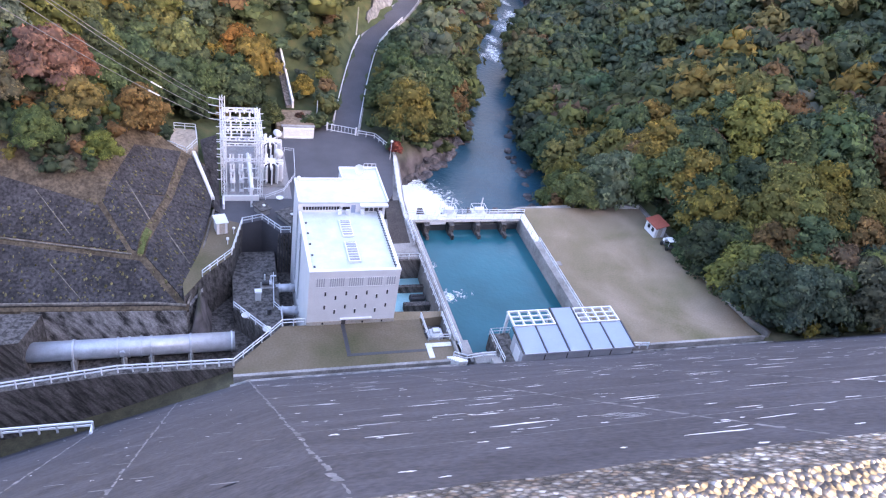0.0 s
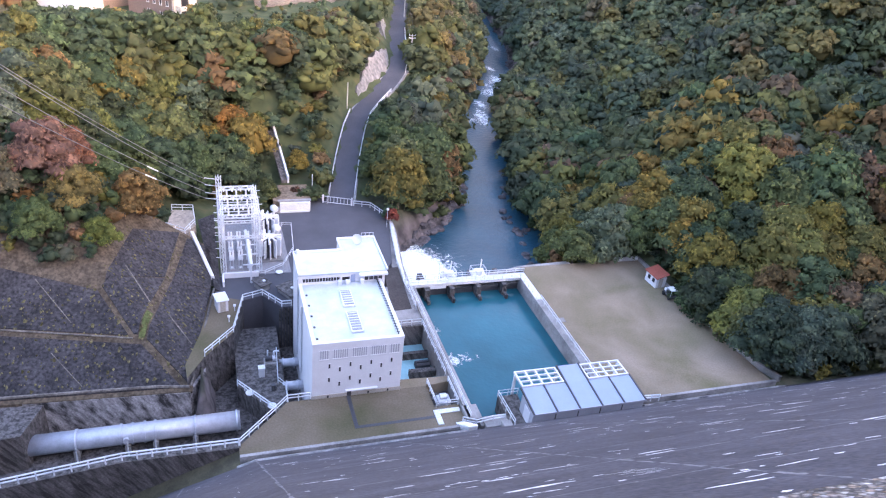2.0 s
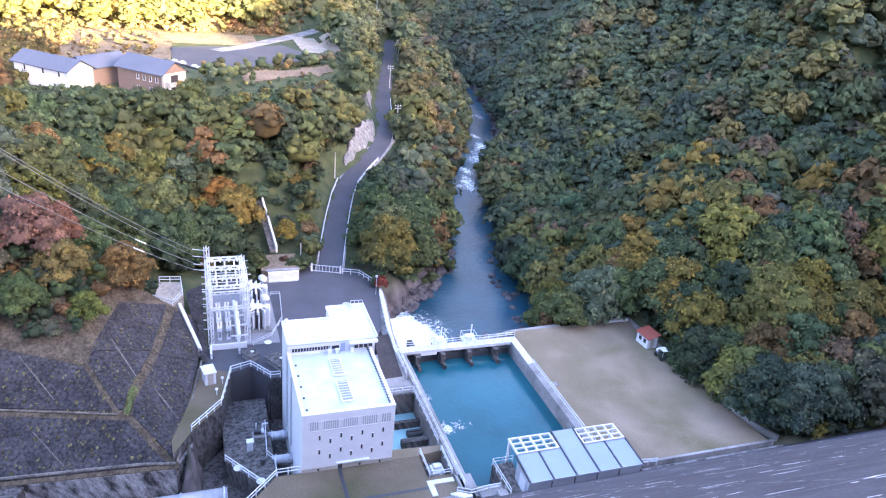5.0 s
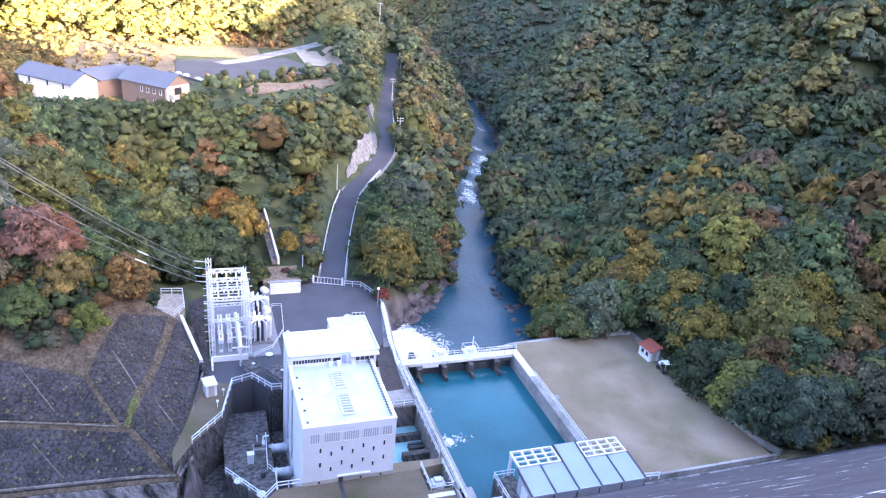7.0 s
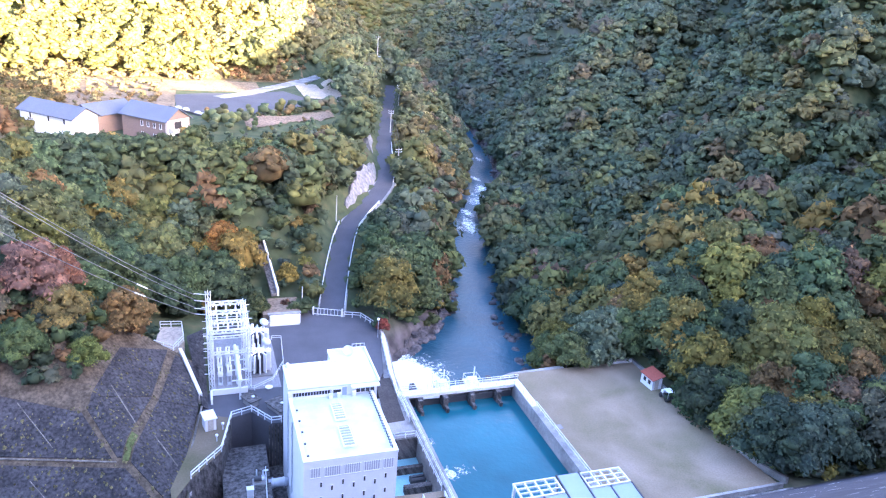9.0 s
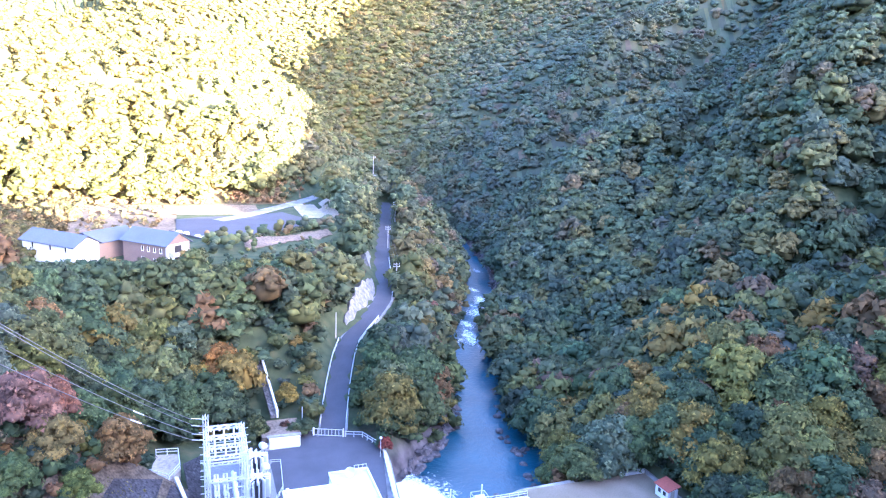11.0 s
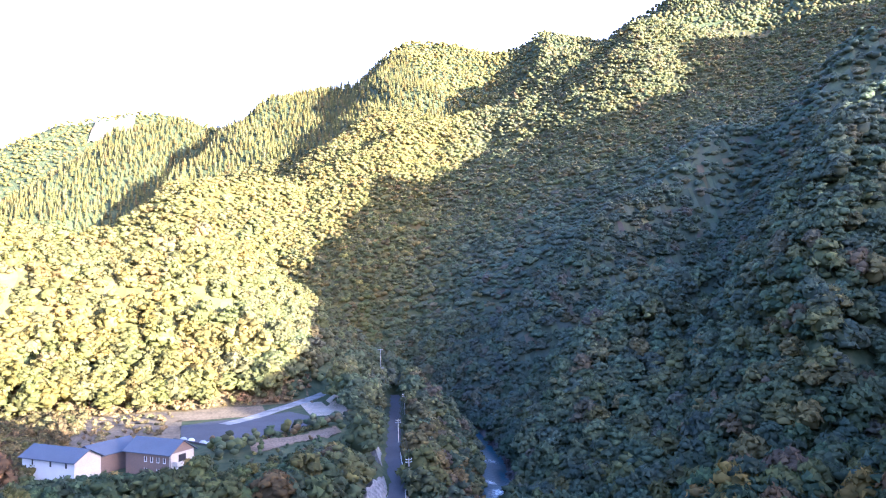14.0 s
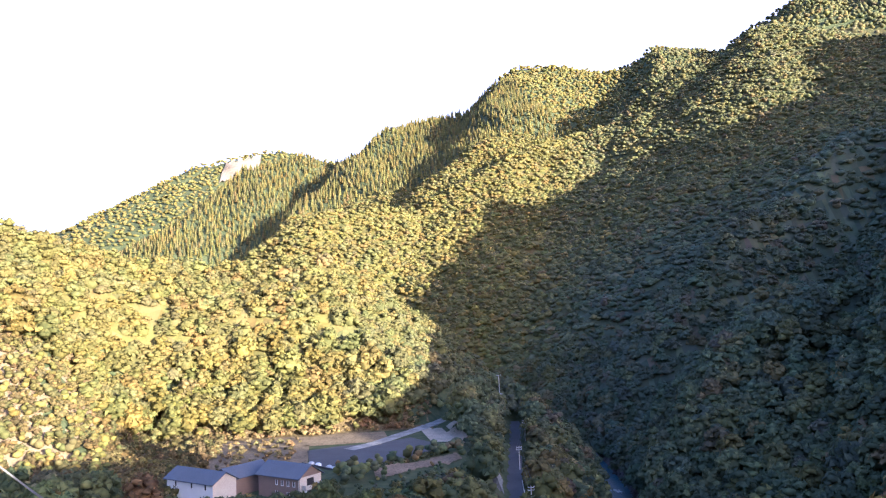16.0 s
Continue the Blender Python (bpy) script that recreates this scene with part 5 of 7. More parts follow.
for x, y in ((8.9, 111.6), (8.6, 104.6)):
    tr = thing("transformer", "grey power transformer with white cooling ribs and conservator", "transformer", pose(x, y, 0), "transformers")
    tr.scale = (1.3, 1.3, 1.25)
    part("plinth", boxes((-1.5, 1.5, -1.5, 1.5, 0, 0.25)), CONCRETE, tr)
    part("tank", lathe(bmesh.new(), (0, 0, 0.25), [(0.95, 0), (0.95, 2.5), (0.85, 2.65), (0.2, 2.75)], 20), DARKMETAL, tr)
    for i in range(12):
        a = 2 * math.pi * i / 12
        bm = boxes((0.95, 1.5, -0.07, 0.07, 0.4, 2.9), bev=0.02)
        bmesh.ops.rotate(bm, verts=bm.verts, cent=(0, 0, 0), matrix=Matrix.Rotation(a, 3, "Z"))
        part("cooling_fin", bm, STEELW, tr)
    part("lid", lathe(bmesh.new(), (0, 0, 2.9), [(0.5, 0), (0.62, 0.12), (0.5, 0.3), (0.1, 0.36)], 16), STEELW, tr)
    for i in range(10):
        a = 2 * math.pi * i / 10 + 0.2
        c, s = math.cos(a), math.sin(a)
        part("cooling_pipe", rods([((0.5 * c, 0.5 * s, 3.05), (1.45 * c, 1.45 * s, 3.0), 0.11), ((1.42 * c, 1.42 * s, 3.02), (1.42 * c, 1.42 * s, 2.6), 0.1)], 8), WHITE, tr)
    bm = lathe(bmesh.new(), (0, 0, 0), [(0.12, -0.62), (0.38, -0.55), (0.45, -0.3), (0.45, 0.3), (0.38, 0.55), (0.12, 0.62)], 16)
    bmesh.ops.rotate(bm, verts=bm.verts, cent=(0, 0, 0), matrix=Matrix.Rotation(radians(80), 3, (1, 0.3, 0)))
    bmesh.ops.translate(bm, verts=bm.verts, vec=(0.95, 0.8, 3.75))
    part("conservator", bm, WHITE, tr, "white rounded oil conservator", True)
    for q2 in ((0.8, 0.5), (1.0, 1.0)):
        part("support", rods([((*q2, 2.9), (*q2, 3.5), 0.08)]), GALV, tr)
    for k in range(3):
        insulator((-0.75 + 0.1 * k, -0.5 + 0.5 * k, 3.0), 5, 0.17, tr)
sw = thing("switchyard_wall", "low white concrete wall round the switchyard", "wall")
part("wall", boxes((1.0, 6.4, 98.6, 98.9, 0, 0.9), (0.9, 1.2, 96.2, 98.6, 0, 0.9)), WHITE, sw)
solo("switchyard_gravel", boxes((0.2, 11.5, 99.2, 116.5, 0.0, 0.03)), surface("grey_gravel", (0.24, 0.235, 0.24), grain=14, vary=0.4, stain=0.4), "grey gravel bed of the switchyard", "gravel", "structure")

# ---- yard, gate, retaining block ----
rw = thing("retaining_block", "pale concrete retaining block with a coping at the yard edge", "wall")
part("face", boxes((11.9, 17.4, 120.3, 121.0, -0.5, 1.7)), PALE, rw)
part("coping", boxes((11.6, 17.6, 120.9, 121.6, 1.7, 1.95)), CONCRETE, rw)
part("step", boxes((10.6, 11.9, 119.8, 121.0, -0.2, 0.8)), CONCRETE, rw)
part("kerb", boxes((11.9, 17.2, 119.9, 120.3, 0, 0.25)), PALE, rw)
slab("planter_bank", [(10.8, 121.6), (17.6, 121.6), (17.8, 128.5), (10.8, 128.5)], 1.6, EARTH, "earth bank above the retaining block", "bank")
gt = thing("road_gate", "white steel sliding gate across the road", "gate", pose(20.4, 123.6, 0, 0, 0, -20))
part("frame", rods([((0, 0, 0.15), (5.2, 0, 0.15), 0.06), ((0, 0, 1.35), (5.2, 0, 1.35), 0.06)] + [((0.65 * i, 0, 0.15), (0.65 * i, 0, 1.35), 0.045) for i in range(9)], 6), STEELW, gt)
part("post", boxes((-0.25, 0, -0.15, 0.15, 0, 1.6)), WHITE, gt)
part("post", boxes((5.25, 5.5, -0.15, 0.15, 0, 1.6)), WHITE, gt)
part("roller", rods([((0.6, 0.05, 0.1), (0.6, -0.05, 0.1), 0.12)], 10), DARKMETAL, gt)
handrail([(17.0, 125.6, 0), (20.2, 124.2, 0)], WR + "beside the road gate", h=1.2, r=0.06)
handrail([(25.8, 121.6, 0), (28.8, 120.6, 0), (30.6, 116.5, 0)], WR + "on the river side of the yard", h=1.1, r=0.06)
lp = thing("lamp_post", "grey steel lamp post at the yard edge", "lamp post", pose(18.4, 125.2, 0))
part("column", rods([((0, 0, 0), (0, 0, 5.2), 0.09)]), GALV, lp)
part("base", boxes((-0.9, 0.7, -0.6, 0.5, 0, 0.5)), CONCRETE, lp)
lp = thing("lamp_post", "slim steel lamp post with a white globe", "lamp post", pose(30.2, 112.6, 0))
part("column", rods([((0, 0, 0), (0, 0, 3.4), 0.05)]), GALV, lp)
part("globe", lathe(bmesh.new(), (0, 0, 3.4), [(0.06, 0), (0.22, 0.1), (0.26, 0.25), (0.2, 0.42), (0.05, 0.5)], 14), WHITE, lp)
ch = thing("concrete_chute", "narrow pale concrete chute down the wooded bank", "chute")
part("bed", strip_solid([[(x, y, z - 0.6), (x + 1.1, y, z - 0.6), (x + 1.1, y, z), (x, y, z)] for x, y, z in ((13.0, 128.5, 2.6), (11.4, 141.5, 8.6))]), DARKCON, ch)
part("side_wall", strip_solid([[(x, y, z - 0.6), (x + 0.35, y, z - 0.6), (x + 0.35, y, z + 0.8), (x, y, z + 0.8)] for x, y, z in ((14.1, 128.5, 2.6), (12.5, 141.5, 8.6))]), PALE, ch)

# ---- weir hoists ----
for x in (36.6, 41.9):
    h = thing("gate_hoist", "white steel gate hoist on the weir", "hoist", pose(x, 95.0, 0.0), "gate hoists")
    part("platform", boxes((-1.2, 1.2, -0.8, 1.1, -0.2, 0.0)), STEELW, h)
    part("drum", rods([((-0.8, 0.1, 0.55), (0.8, 0.1, 0.55), 0.35)], 16), STEELW, h)
    part("motor", boxes((-0.5, 0.4, -0.6, -0.2, 0, 0.7), bev=0.06), WHITE, h)
    part("stem", rods([((0.5, 0.5, 0), (0.5, 0.5, 2.4), 0.12)]), STEELW, h)
    part("guard", rods([((sx, sy, 0), (sx, sy, 1.0), 0.04) for sx in (-1.15, 1.15) for sy in (-0.75, 1.05)] + [((-1.15, s, 1.0), (1.15, s, 1.0), 0.04) for s in (-0.75, 1.05)] + [((s, -0.75, 1.0), (s, 1.05, 1.0), 0.04) for s in (-1.15, 1.15)], 6), STEELW, h)
    part("bracket", boxes((-0.5, 0.5, -1.0, 1.0, -2.5, -0.2)), CONCRETE, h)
lp = thing("lamp_post", "small white lamp post beside the gate hoist", "lamp post", pose(34.9, 94.9, -0.6))
part("column", rods([((0, 0, 0), (0, 0, 2.8), 0.04)]), STEELW, lp)
part("globe", lathe(bmesh.new(), (0, 0, 2.8), [(0.05, 0), (0.16, 0.1), (0.16, 0.25), (0.05, 0.34)], 12), WHITE, lp)
slab("weir_apron", [(30.0, 94.0), (60.0, 96.2), (60.0, 97.6), (50.0, 97.0), (47.0, 96.0)], -0.4, CONCRETE, "stained concrete edge above the river", "wall")
solo("lawn_pad", boxes((49.9, 51.0, 79.6, 80.7, -0.3, 0.05)), CONCRETE, "small concrete pad at the lawn edge", "pad", "structure")

# ---- lawn wall, hut, cart ----
solo("lawn_wall", strip_solid([[(x, y, W0), (x + 0.45, y, W0), (x + 0.45, y, 0.55), (x, y, 0.55)] for x, y in ((76.4, 61.5), (75.0, 65.0), (73.4, 78.0), (73.0, 96.0))]), CONCRETE, "low weathered concrete wall along the lawn", "wall", "structure")
solo("lawn_end_wall", boxes((68.5, 73.4, 95.6, 96.2, W0, 0.5)), PALE, "pale low wall at the end of the lawn", "wall", "structure")
hut = thing("garden_hut", "small white hut with a red sheet roof at the lawn wall", "hut", pose(71.9, 88.0, 0, 0, 0, 4))
part("wall", boxes((-1.0, 1.0, -1.5, 1.5, 0, 1.9)), WHITE, hut)
part("roof", strip_solid([[(-1.25, y, 1.85), (1.25, y, 2.5), (1.25, y, 2.58), (-1.25, y, 1.93)] for y in (-1.8, 1.8)]), REDROOF, hut, "dull red sheet roof")
for y in (-0.7, 0.5):
    w = part("window", boxes((-1.04, -1.0, y - 0.35, y + 0.35, 0.8, 1.5)), DARK, hut)
    part("frame", boxes((-1.07, -1.0, y - 0.42, y - 0.35, 0.75, 1.55), (-1.07, -1.0, y + 0.35, y + 0.42, 0.75, 1.55)), WHITE, w)
part("door", boxes((-0.5, 0.3, -1.54, -1.5, 0, 1.8)), CREAM, hut)
ct = thing("utility_cart", "small dark utility cart with a white hood beside the hut", "cart", pose(72.0, 83.6, 0))
part("body", boxes((-0.6, 0.6, -1.2, 1.2, 0.35, 0.8), bev=0.08), DARKMETAL, ct)
part("hood", boxes((-0.55, 0.55, 0.4, 1.1, 0.8, 1.3), bev=0.1), WHITE, ct)
part("canopy", boxes((-0.6, 0.6, -1.0, 0.4, 1.75, 1.82)), WHITE, ct)
for sx in (-0.55, 0.55):
    for sy in (-0.95, 0.35):
        part("canopy_post", rods([((sx, sy, 0.8), (sx, sy, 1.75), 0.04)]), GALV, ct)
for sx in (-0.62, 0.62):
    for sy in (-0.8, 0.8):
        part("wheel", rods([((sx - 0.1, sy, 0.35), (sx + 0.1, sy, 0.35), 0.35)], 14), RUBBER, ct)

# ---- tower on the crest ----
tower = thing("hoist_tower", "plain concrete hoist tower on the dam crest", "tower", pose(118, -11.5, 0))
part("shaft", boxes((-4.4, 4.4, -4.4, 4.4, 20, 72.2)), CONCRETE, tower)
part("roof", boxes((-4.9, 4.9, -4.9, 4.9, 72.2, 73.0)), CONCRETE, tower)

# ---- road fittings ----
ribbon("road_wall", ROADWAY[:5], 2.75, CONCRETE, "concrete retaining body under the road", -0.06, 4.5)


def beside(line, off, lift=0.0):
    out = []
    for i, p in enumerate(line):
        d = line[min(i + 1, len(line) - 1)] - line[max(i - 1, 0)]
        s = Vector((d.y, -d.x, 0)).normalized() * off
        out.append(tuple(p + s + Vector((0, 0, lift))))
    return out


near_road = [p for p in road_line if 124.5 < p.y < 176]
for off, y1, what in ((-2.45, 160, "left"), (2.45, 172, "right")):
    pts = [p for p in beside(near_road, off) if p[1] < y1][::3]
    handrail(pts, "white steel guard rail along the narrow road", h=0.9, gap=2.2, r=0.075, group="guard rails")
far_road = [p for p in road_line if 178 < p.y < 215]
handrail(beside(far_road, 2.4)[::4], "white steel guard rail along the narrow road", h=0.8, gap=2.5, r=0.07, group="guard rails")


def pole(x, y, z0, z1, label, arms=2):
    t = thing("utility_pole", label, "utility pole", pose(x, y, z0 - 0.5), "utility poles")
    h = z1 - z0 + 0.5
    part("shaft", rod(bmesh.new(), (0, 0, 0), (0, 0, h), 0.17, 10, 0.11), WOODPOLE, t)
    for i in range(arms):
        part("cross_arm", boxes((-0.9, 0.9, -0.05, 0.05, h - 0.4 - 0.7 * i, h - 0.3 - 0.7 * i)), GALV, t)
        for k in (-0.8, 0.0, 0.8):
            part("insulator", lathe(bmesh.new(), (k, 0, h - 0.3 - 0.7 * i), [(0.05, 0), (0.09, 0.06), (0.05, 0.12), (0.09, 0.18), (0.04, 0.24)], 8), INSUL, t)
    return t


PL = "grey concrete utility pole beside the climbing road"
for x, y, z0, z1 in ((53.2, 186.5, 9.6, 17.2), (61.3, 226.5, 13.0, 20.2), (73.5, 262.0, 14.6, 23.0), (87.5, 306.0, 16.2, 27.0)):
    pole(x, y, z0, z1, PL)
pole(59.5, 286.5, 23.0, 30.8, "grey concrete utility pole beside the terrace lane", 1)
pole(76.5, 310.5, 23.6, 36.0, "grey concrete utility pole beside the terrace lane", 1)
pole(31.0, 158.6, 6.2, 12.6, PL, 0)
wires = thing("road_wires", "black wires strung between the road poles", "cable")
PT = [(53.2, 186.5, 17.0), (61.3, 226.5, 20.0), (73.5, 262.0, 22.8), (87.5, 306.0, 26.8)]
for k in (-0.8, 0, 0.8):
    for a, b in zip(PT, PT[1:]):
        bm = bmesh.new()
        n = 8
        ps = [Vector(a).lerp(Vector(b), i / n) + Vector((k, 0, -0.8 * 4 * (i / n) * (1 - i / n))) for i in range(n + 1)]
        tube(bm, ps, 0.03, 4)
        part("wire", bm, DARKMETAL, wires)

CABLE = surface("weathered_cable", (0.16, 0.16, 0.17), stain=0.2, bump=0)
# power lines from the gantry up over the left bank
for i, (dx, dz) in enumerate(((0, 0), (0.5, 1.1), (1.0, 2.4), (0.2, 3.4))):
    w = thing("power_line", "dark overhead power line rising from the gantry", "cable", pose(-0.9 + dx * 0.3, 110.6, 8.1 + dz), "power lines")
    bm = bmesh.new()
    n = 16
    end = Vector((-33.0 + dx * 2, -68.0, 57.0 + dz * 0.4))
    ps = [end * (k / n) + Vector((0, 0, -2.2 * 4 * (k / n) * (1 - k / n))) for k in range(n + 1)]
    tube(bm, ps, 0.045, 4)
    part("conductor", bm, CABLE, w)
    if i > 1:
        continue
    a = end * 0.19 + Vector((0, 0, -2.2 * 4 * 0.19 * 0.81))
    b = end * 0.225 + Vector((0, 0, -2.2 * 4 * 0.225 * 0.775))
    bm = bmesh.new()
    for k in range(7):
        p = a.lerp(b, k / 7)
        rod(bm, p, a.lerp(b, (k + 0.55) / 7), 0.11, 8, 0.07)
    part("insulator", bm, INSUL, w, "white insulator string")


# ---- bare ground, draped on the land ----
def patch(name, x0, x1, y0, y1, material, label, lift=0.2, n=18, seed=1, rag=1.0, category="ground", skew=0.0):
    """A ragged sheet of other ground laid over the land."""
    r = np.random.RandomState(seed)
    bm = bmesh.new()
    ea, eb = r.uniform(-rag, rag, n + 1), r.uniform(-rag, rag, n + 1)
    g = []
    for i in range(n + 1):
        x = x0 + (x1 - x0) * i / n
        row = []
        for j in range(7):
            y = (y0 + ea[i]) + (y1 + eb[i] - y0 - ea[i]) * j / 6 + skew * (x - x0)
            row.append(bm.verts.new((x, y, float(land(np.array([x]), np.array([y]))[0]) + lift)))
        g.append(row)
    for a, b in zip(g, g[1:]):
        for j in range(6):
            bm.faces.new((a[j], b[j], b[j + 1], a[j + 1]))
    return solo(name, bm, material, label, category, "structure", smooth=True)


PALEEARTH = surface("pale_gravelly_earth", (0.36, 0.31, 0.25), grain=2.0, vary=0.25, stain=0.4, rough=1.0, spec=0.05)
DRYVERGE = surface("dry_verge", (0.22, 0.17, 0.11), grain=1.2, vary=0.35, stain=0.6, rough=1.0, spec=0.05)
patch("bare_bank", 13, 39, 187, 196.5, EARTH, "bare brown earth bank below the terrace", 0.3, 34, 2, 1.1, skew=0.72)
patch("pale_ground", 35, 52, 236, 266, PALEEARTH, "pale gravelly ground beside the car park", 0.12, 18, 4, 0.7)
patch("sunlit_verge", -110, 22, 246, 268, DRYVERGE, "pale dry verge behind the car park", 0.12, 26, 5, 2.0)
patch("rough_meadow", -120, -4.5, 198, 247, DRYVERGE, "rough dry meadow behind the lodge", 0.12, 26, 15, 2.0)
patch("hill_verge", -150, 40, 266, 288, surface("dry_grass", (0.17, 0.13, 0.07), grain=1.2, vary=0.45, stain=0.7, rough=1.0, spec=0.05), "dry grass at the foot of the sunlit hill", 0.15, 26, 6, 3.0)
patch("landslip", -285, -175, 2180, 2345, surface("landslip_scree", (0.24, 0.20, 0.165), grain=0.02, vary=0.3, stain=0.6, stain_scale=0.03, rough=1.0, spec=0.05), "pale landslip scar on the far mountain", 5.0, 14, 7, 18)

ROCKPALE = surface("pale_cut_rock", (0.20, 0.20, 0.205), grain=1.0, vary=0.3, stain=0.7, dark=0.5, stain_scale=0.5, bump=0.8)


def rock_face(name, base, h, lean, label):
    """A cut face that rises from a line of places at the roadside and leans back from it."""
    n, m = len(base) - 1, 8
    bm = bmesh.new()
    g = []
    for i, p in enumerate(base):
        d = Vector(base[min(i + 1, n)]) - Vector(base[max(i - 1, 0)])
        s = Vector((-d.y, d.x, 0)).normalized()
        p = Vector(p)
        k = h * math.sin(math.pi * (0.12 + 0.8 * i / n)) * (1 + 0.12 * math.sin(i * 2.3))
        g.append([bm.verts.new(p + s * (lean * k * j / m + 0.3 * noise.noise((p.x * 0.7, p.y * 0.7, j * 0.9))) + Vector((0, 0, k * j / m - 0.3))) for j in range(m + 1)])
        g[-1].append(bm.verts.new(g[-1][-1].co + s * 2.0 - Vector((0, 0, 2.0))))
    for u, v in zip(g, g[1:]):
        for j in range(m + 1):
            bm.faces.new((u[j], v[j], v[j + 1], u[j + 1]))
    return solo(name, bm, ROCKPALE, label, "rock face", "structure")


rock_face("rock_cut", beside([p for p in road_line if 161 < p.y < 192], -2.7), 4.8, 0.62, "pale cut rock face beside the road bend")
rock_face("rock_cut_upper", beside([p for p in road_line if 199 < p.y < 216], -3.0), 6.0, 0.45, "pale cut rock face beside the upper road")

# ---- rock ledges and boulders along the river ----
def ledges(name, side, label):
    """Broken, stepped bedrock from the water's edge up the bank."""
    ys_, ks = np.arange(97.6 if side < 0 else 96.6, 290, 0.75), np.arange(0, 15) / 14
    YY, K = np.meshgrid(ys_, ks, indexing="ij")
    XC = np.interp(YY, RY, RX)
    half = np.interp(YY, [95, 112, 126, 150, 260, 340], [13.2, 11.6, 4.4, 4.0, 4.2, 6])
    reach = np.interp(YY, [95, 125, 150, 300], [6.5, 7.5, 6.0, 4.5]) * (1.0 if side > 0 else 0.55)
    XX = XC + side * (half + K * reach + 0.7 * waves(XC, YY, 7, 31))
    Z = np.maximum(land(XX, YY), -7.5) + 0.35 + 0.9 * waves(XX, YY, 5, 32) + 0.5 * waves(XX, YY, 2.1, 33)
    step = 1.1
    q_ = Z / step + 0.35 * waves(XX, YY, 4, 34)
    Z = 0.35 * Z + 0.65 * step * (np.floor(q_) + np.clip((q_ - np.floor(q_)) * 3 - 2, 0, 1))
    Z = Z - 2.2 * np.clip((K - 0.8) / 0.2, 0, 1)
    XX = XX + 0.3 * np.sin(YY * 2.1 + Z * 3)
    keep = np.ones(YY.shape, bool)
    if side < 0:
        keep = (YY > 118) | (XX > 31.6)
    else:
        keep = (YY > 99) | (XX > 76)
    ny_, nk = YY.shape
    idx_ = np.arange(ny_ * nk).reshape(ny_, nk)
    ok_ = (keep[:-1, :-1] & keep[1:, 1:]).ravel()
    q4 = np.stack([idx_[:-1, :-1], idx_[:-1, 1:], idx_[1:, 1:], idx_[1:, :-1]], -1).reshape(-1, 4)[ok_]
    t3 = np.concatenate([q4[:, [0, 1, 2]], q4[:, [0, 2, 3]]])
    if side < 0:
        t3 = t3[:, ::-1]
    ob = new(name, arrays_mesh(name, np.stack([XX, YY, Z], -1).reshape(-1, 3), t3, ROCK, flat=True))
    tagged(ob, label, "rock", kind="structure")


ledges("rock_bank_east", 1, "broken grey-brown bedrock ledges along the river")
ledges("rock_bank_west", -1, "dark grey-brown bedrock ledges under the trees")
r = np.random.RandomState(21)
V, F, n = [], [], 0
for i in range(150):
    y = r.uniform(150, 290) if i > 90 else r.uniform(98, 150)
    side = r.choice((-1, 1))
    xc = float(np.interp(y, RY, RX))
    half = float(np.interp(y, [95, 112, 126, 150, 260, 340], [14.0, 12.5, 5.0, 4.4, 4.6, 6.4]))
    x = xc + side * (half + abs(r.normal()) * 1.2)
    if 25 < x < 35.5 and y < 121 or (x > 47 and y < 99.5):
        continue
    s = r.uniform(0.4, 1.3)
    z = max(float(land(np.array([x]), np.array([y]))[0]), -6.6)
    v = ICO_ROCK[i % 6] * s * [r.uniform(0.8, 1.3), r.uniform(0.8, 1.7), r.uniform(0.5, 0.9)]
    k = r.uniform(0, 6.28)
    v = np.stack([v[:, 0] * math.cos(k) - v[:, 1] * math.sin(k), v[:, 0] * math.sin(k) + v[:, 1] * math.cos(k), v[:, 2]], 1)
    V.append(v + [x, y, z + 0.4])
    F.append(ICO_ROCK_F + n)
    n += len(v)
rocks = new("river_rocks", arrays_mesh("river_rocks", np.concatenate(V), np.concatenate(F), ROCK, flat=True))
tagged(rocks, "grey-brown boulders along the river banks", "rock", kind="stuff")

# ---- hazy white sky behind the mountains ----
haze = bpy.data.materials.new("bright_hazy_sky")
haze.use_nodes = True
haze.node_tree.nodes.clear()
glow = haze.node_tree.nodes.new("ShaderNodeEmission")
glow.inputs["Color"].default_value, glow.inputs["Strength"].default_value = (1.0, 0.99, 0.97, 1), 0.26
out_ = haze.node_tree.nodes.new("ShaderNodeOutputMaterial")
haze.node_tree.links.new(glow.outputs[0], out_.inputs["Surface"])
bm = bmesh.new()
rows = []
for i in range(41):
    a = radians(-60 + 135 * i / 40)
    rows.append([bm.verts.new((4350 * math.sin(a), 4350 * math.cos(a), z)) for z in (-60, 1200, 2500)])
for p, q2 in zip(rows, rows[1:]):
    for j in range(2):
        bm.faces.new((p[j], p[j + 1], q2[j + 1], q2[j]))
solo("backdrop_sky", bm, haze, "plain bright hazy sky behind the mountains", "sky", "structure")

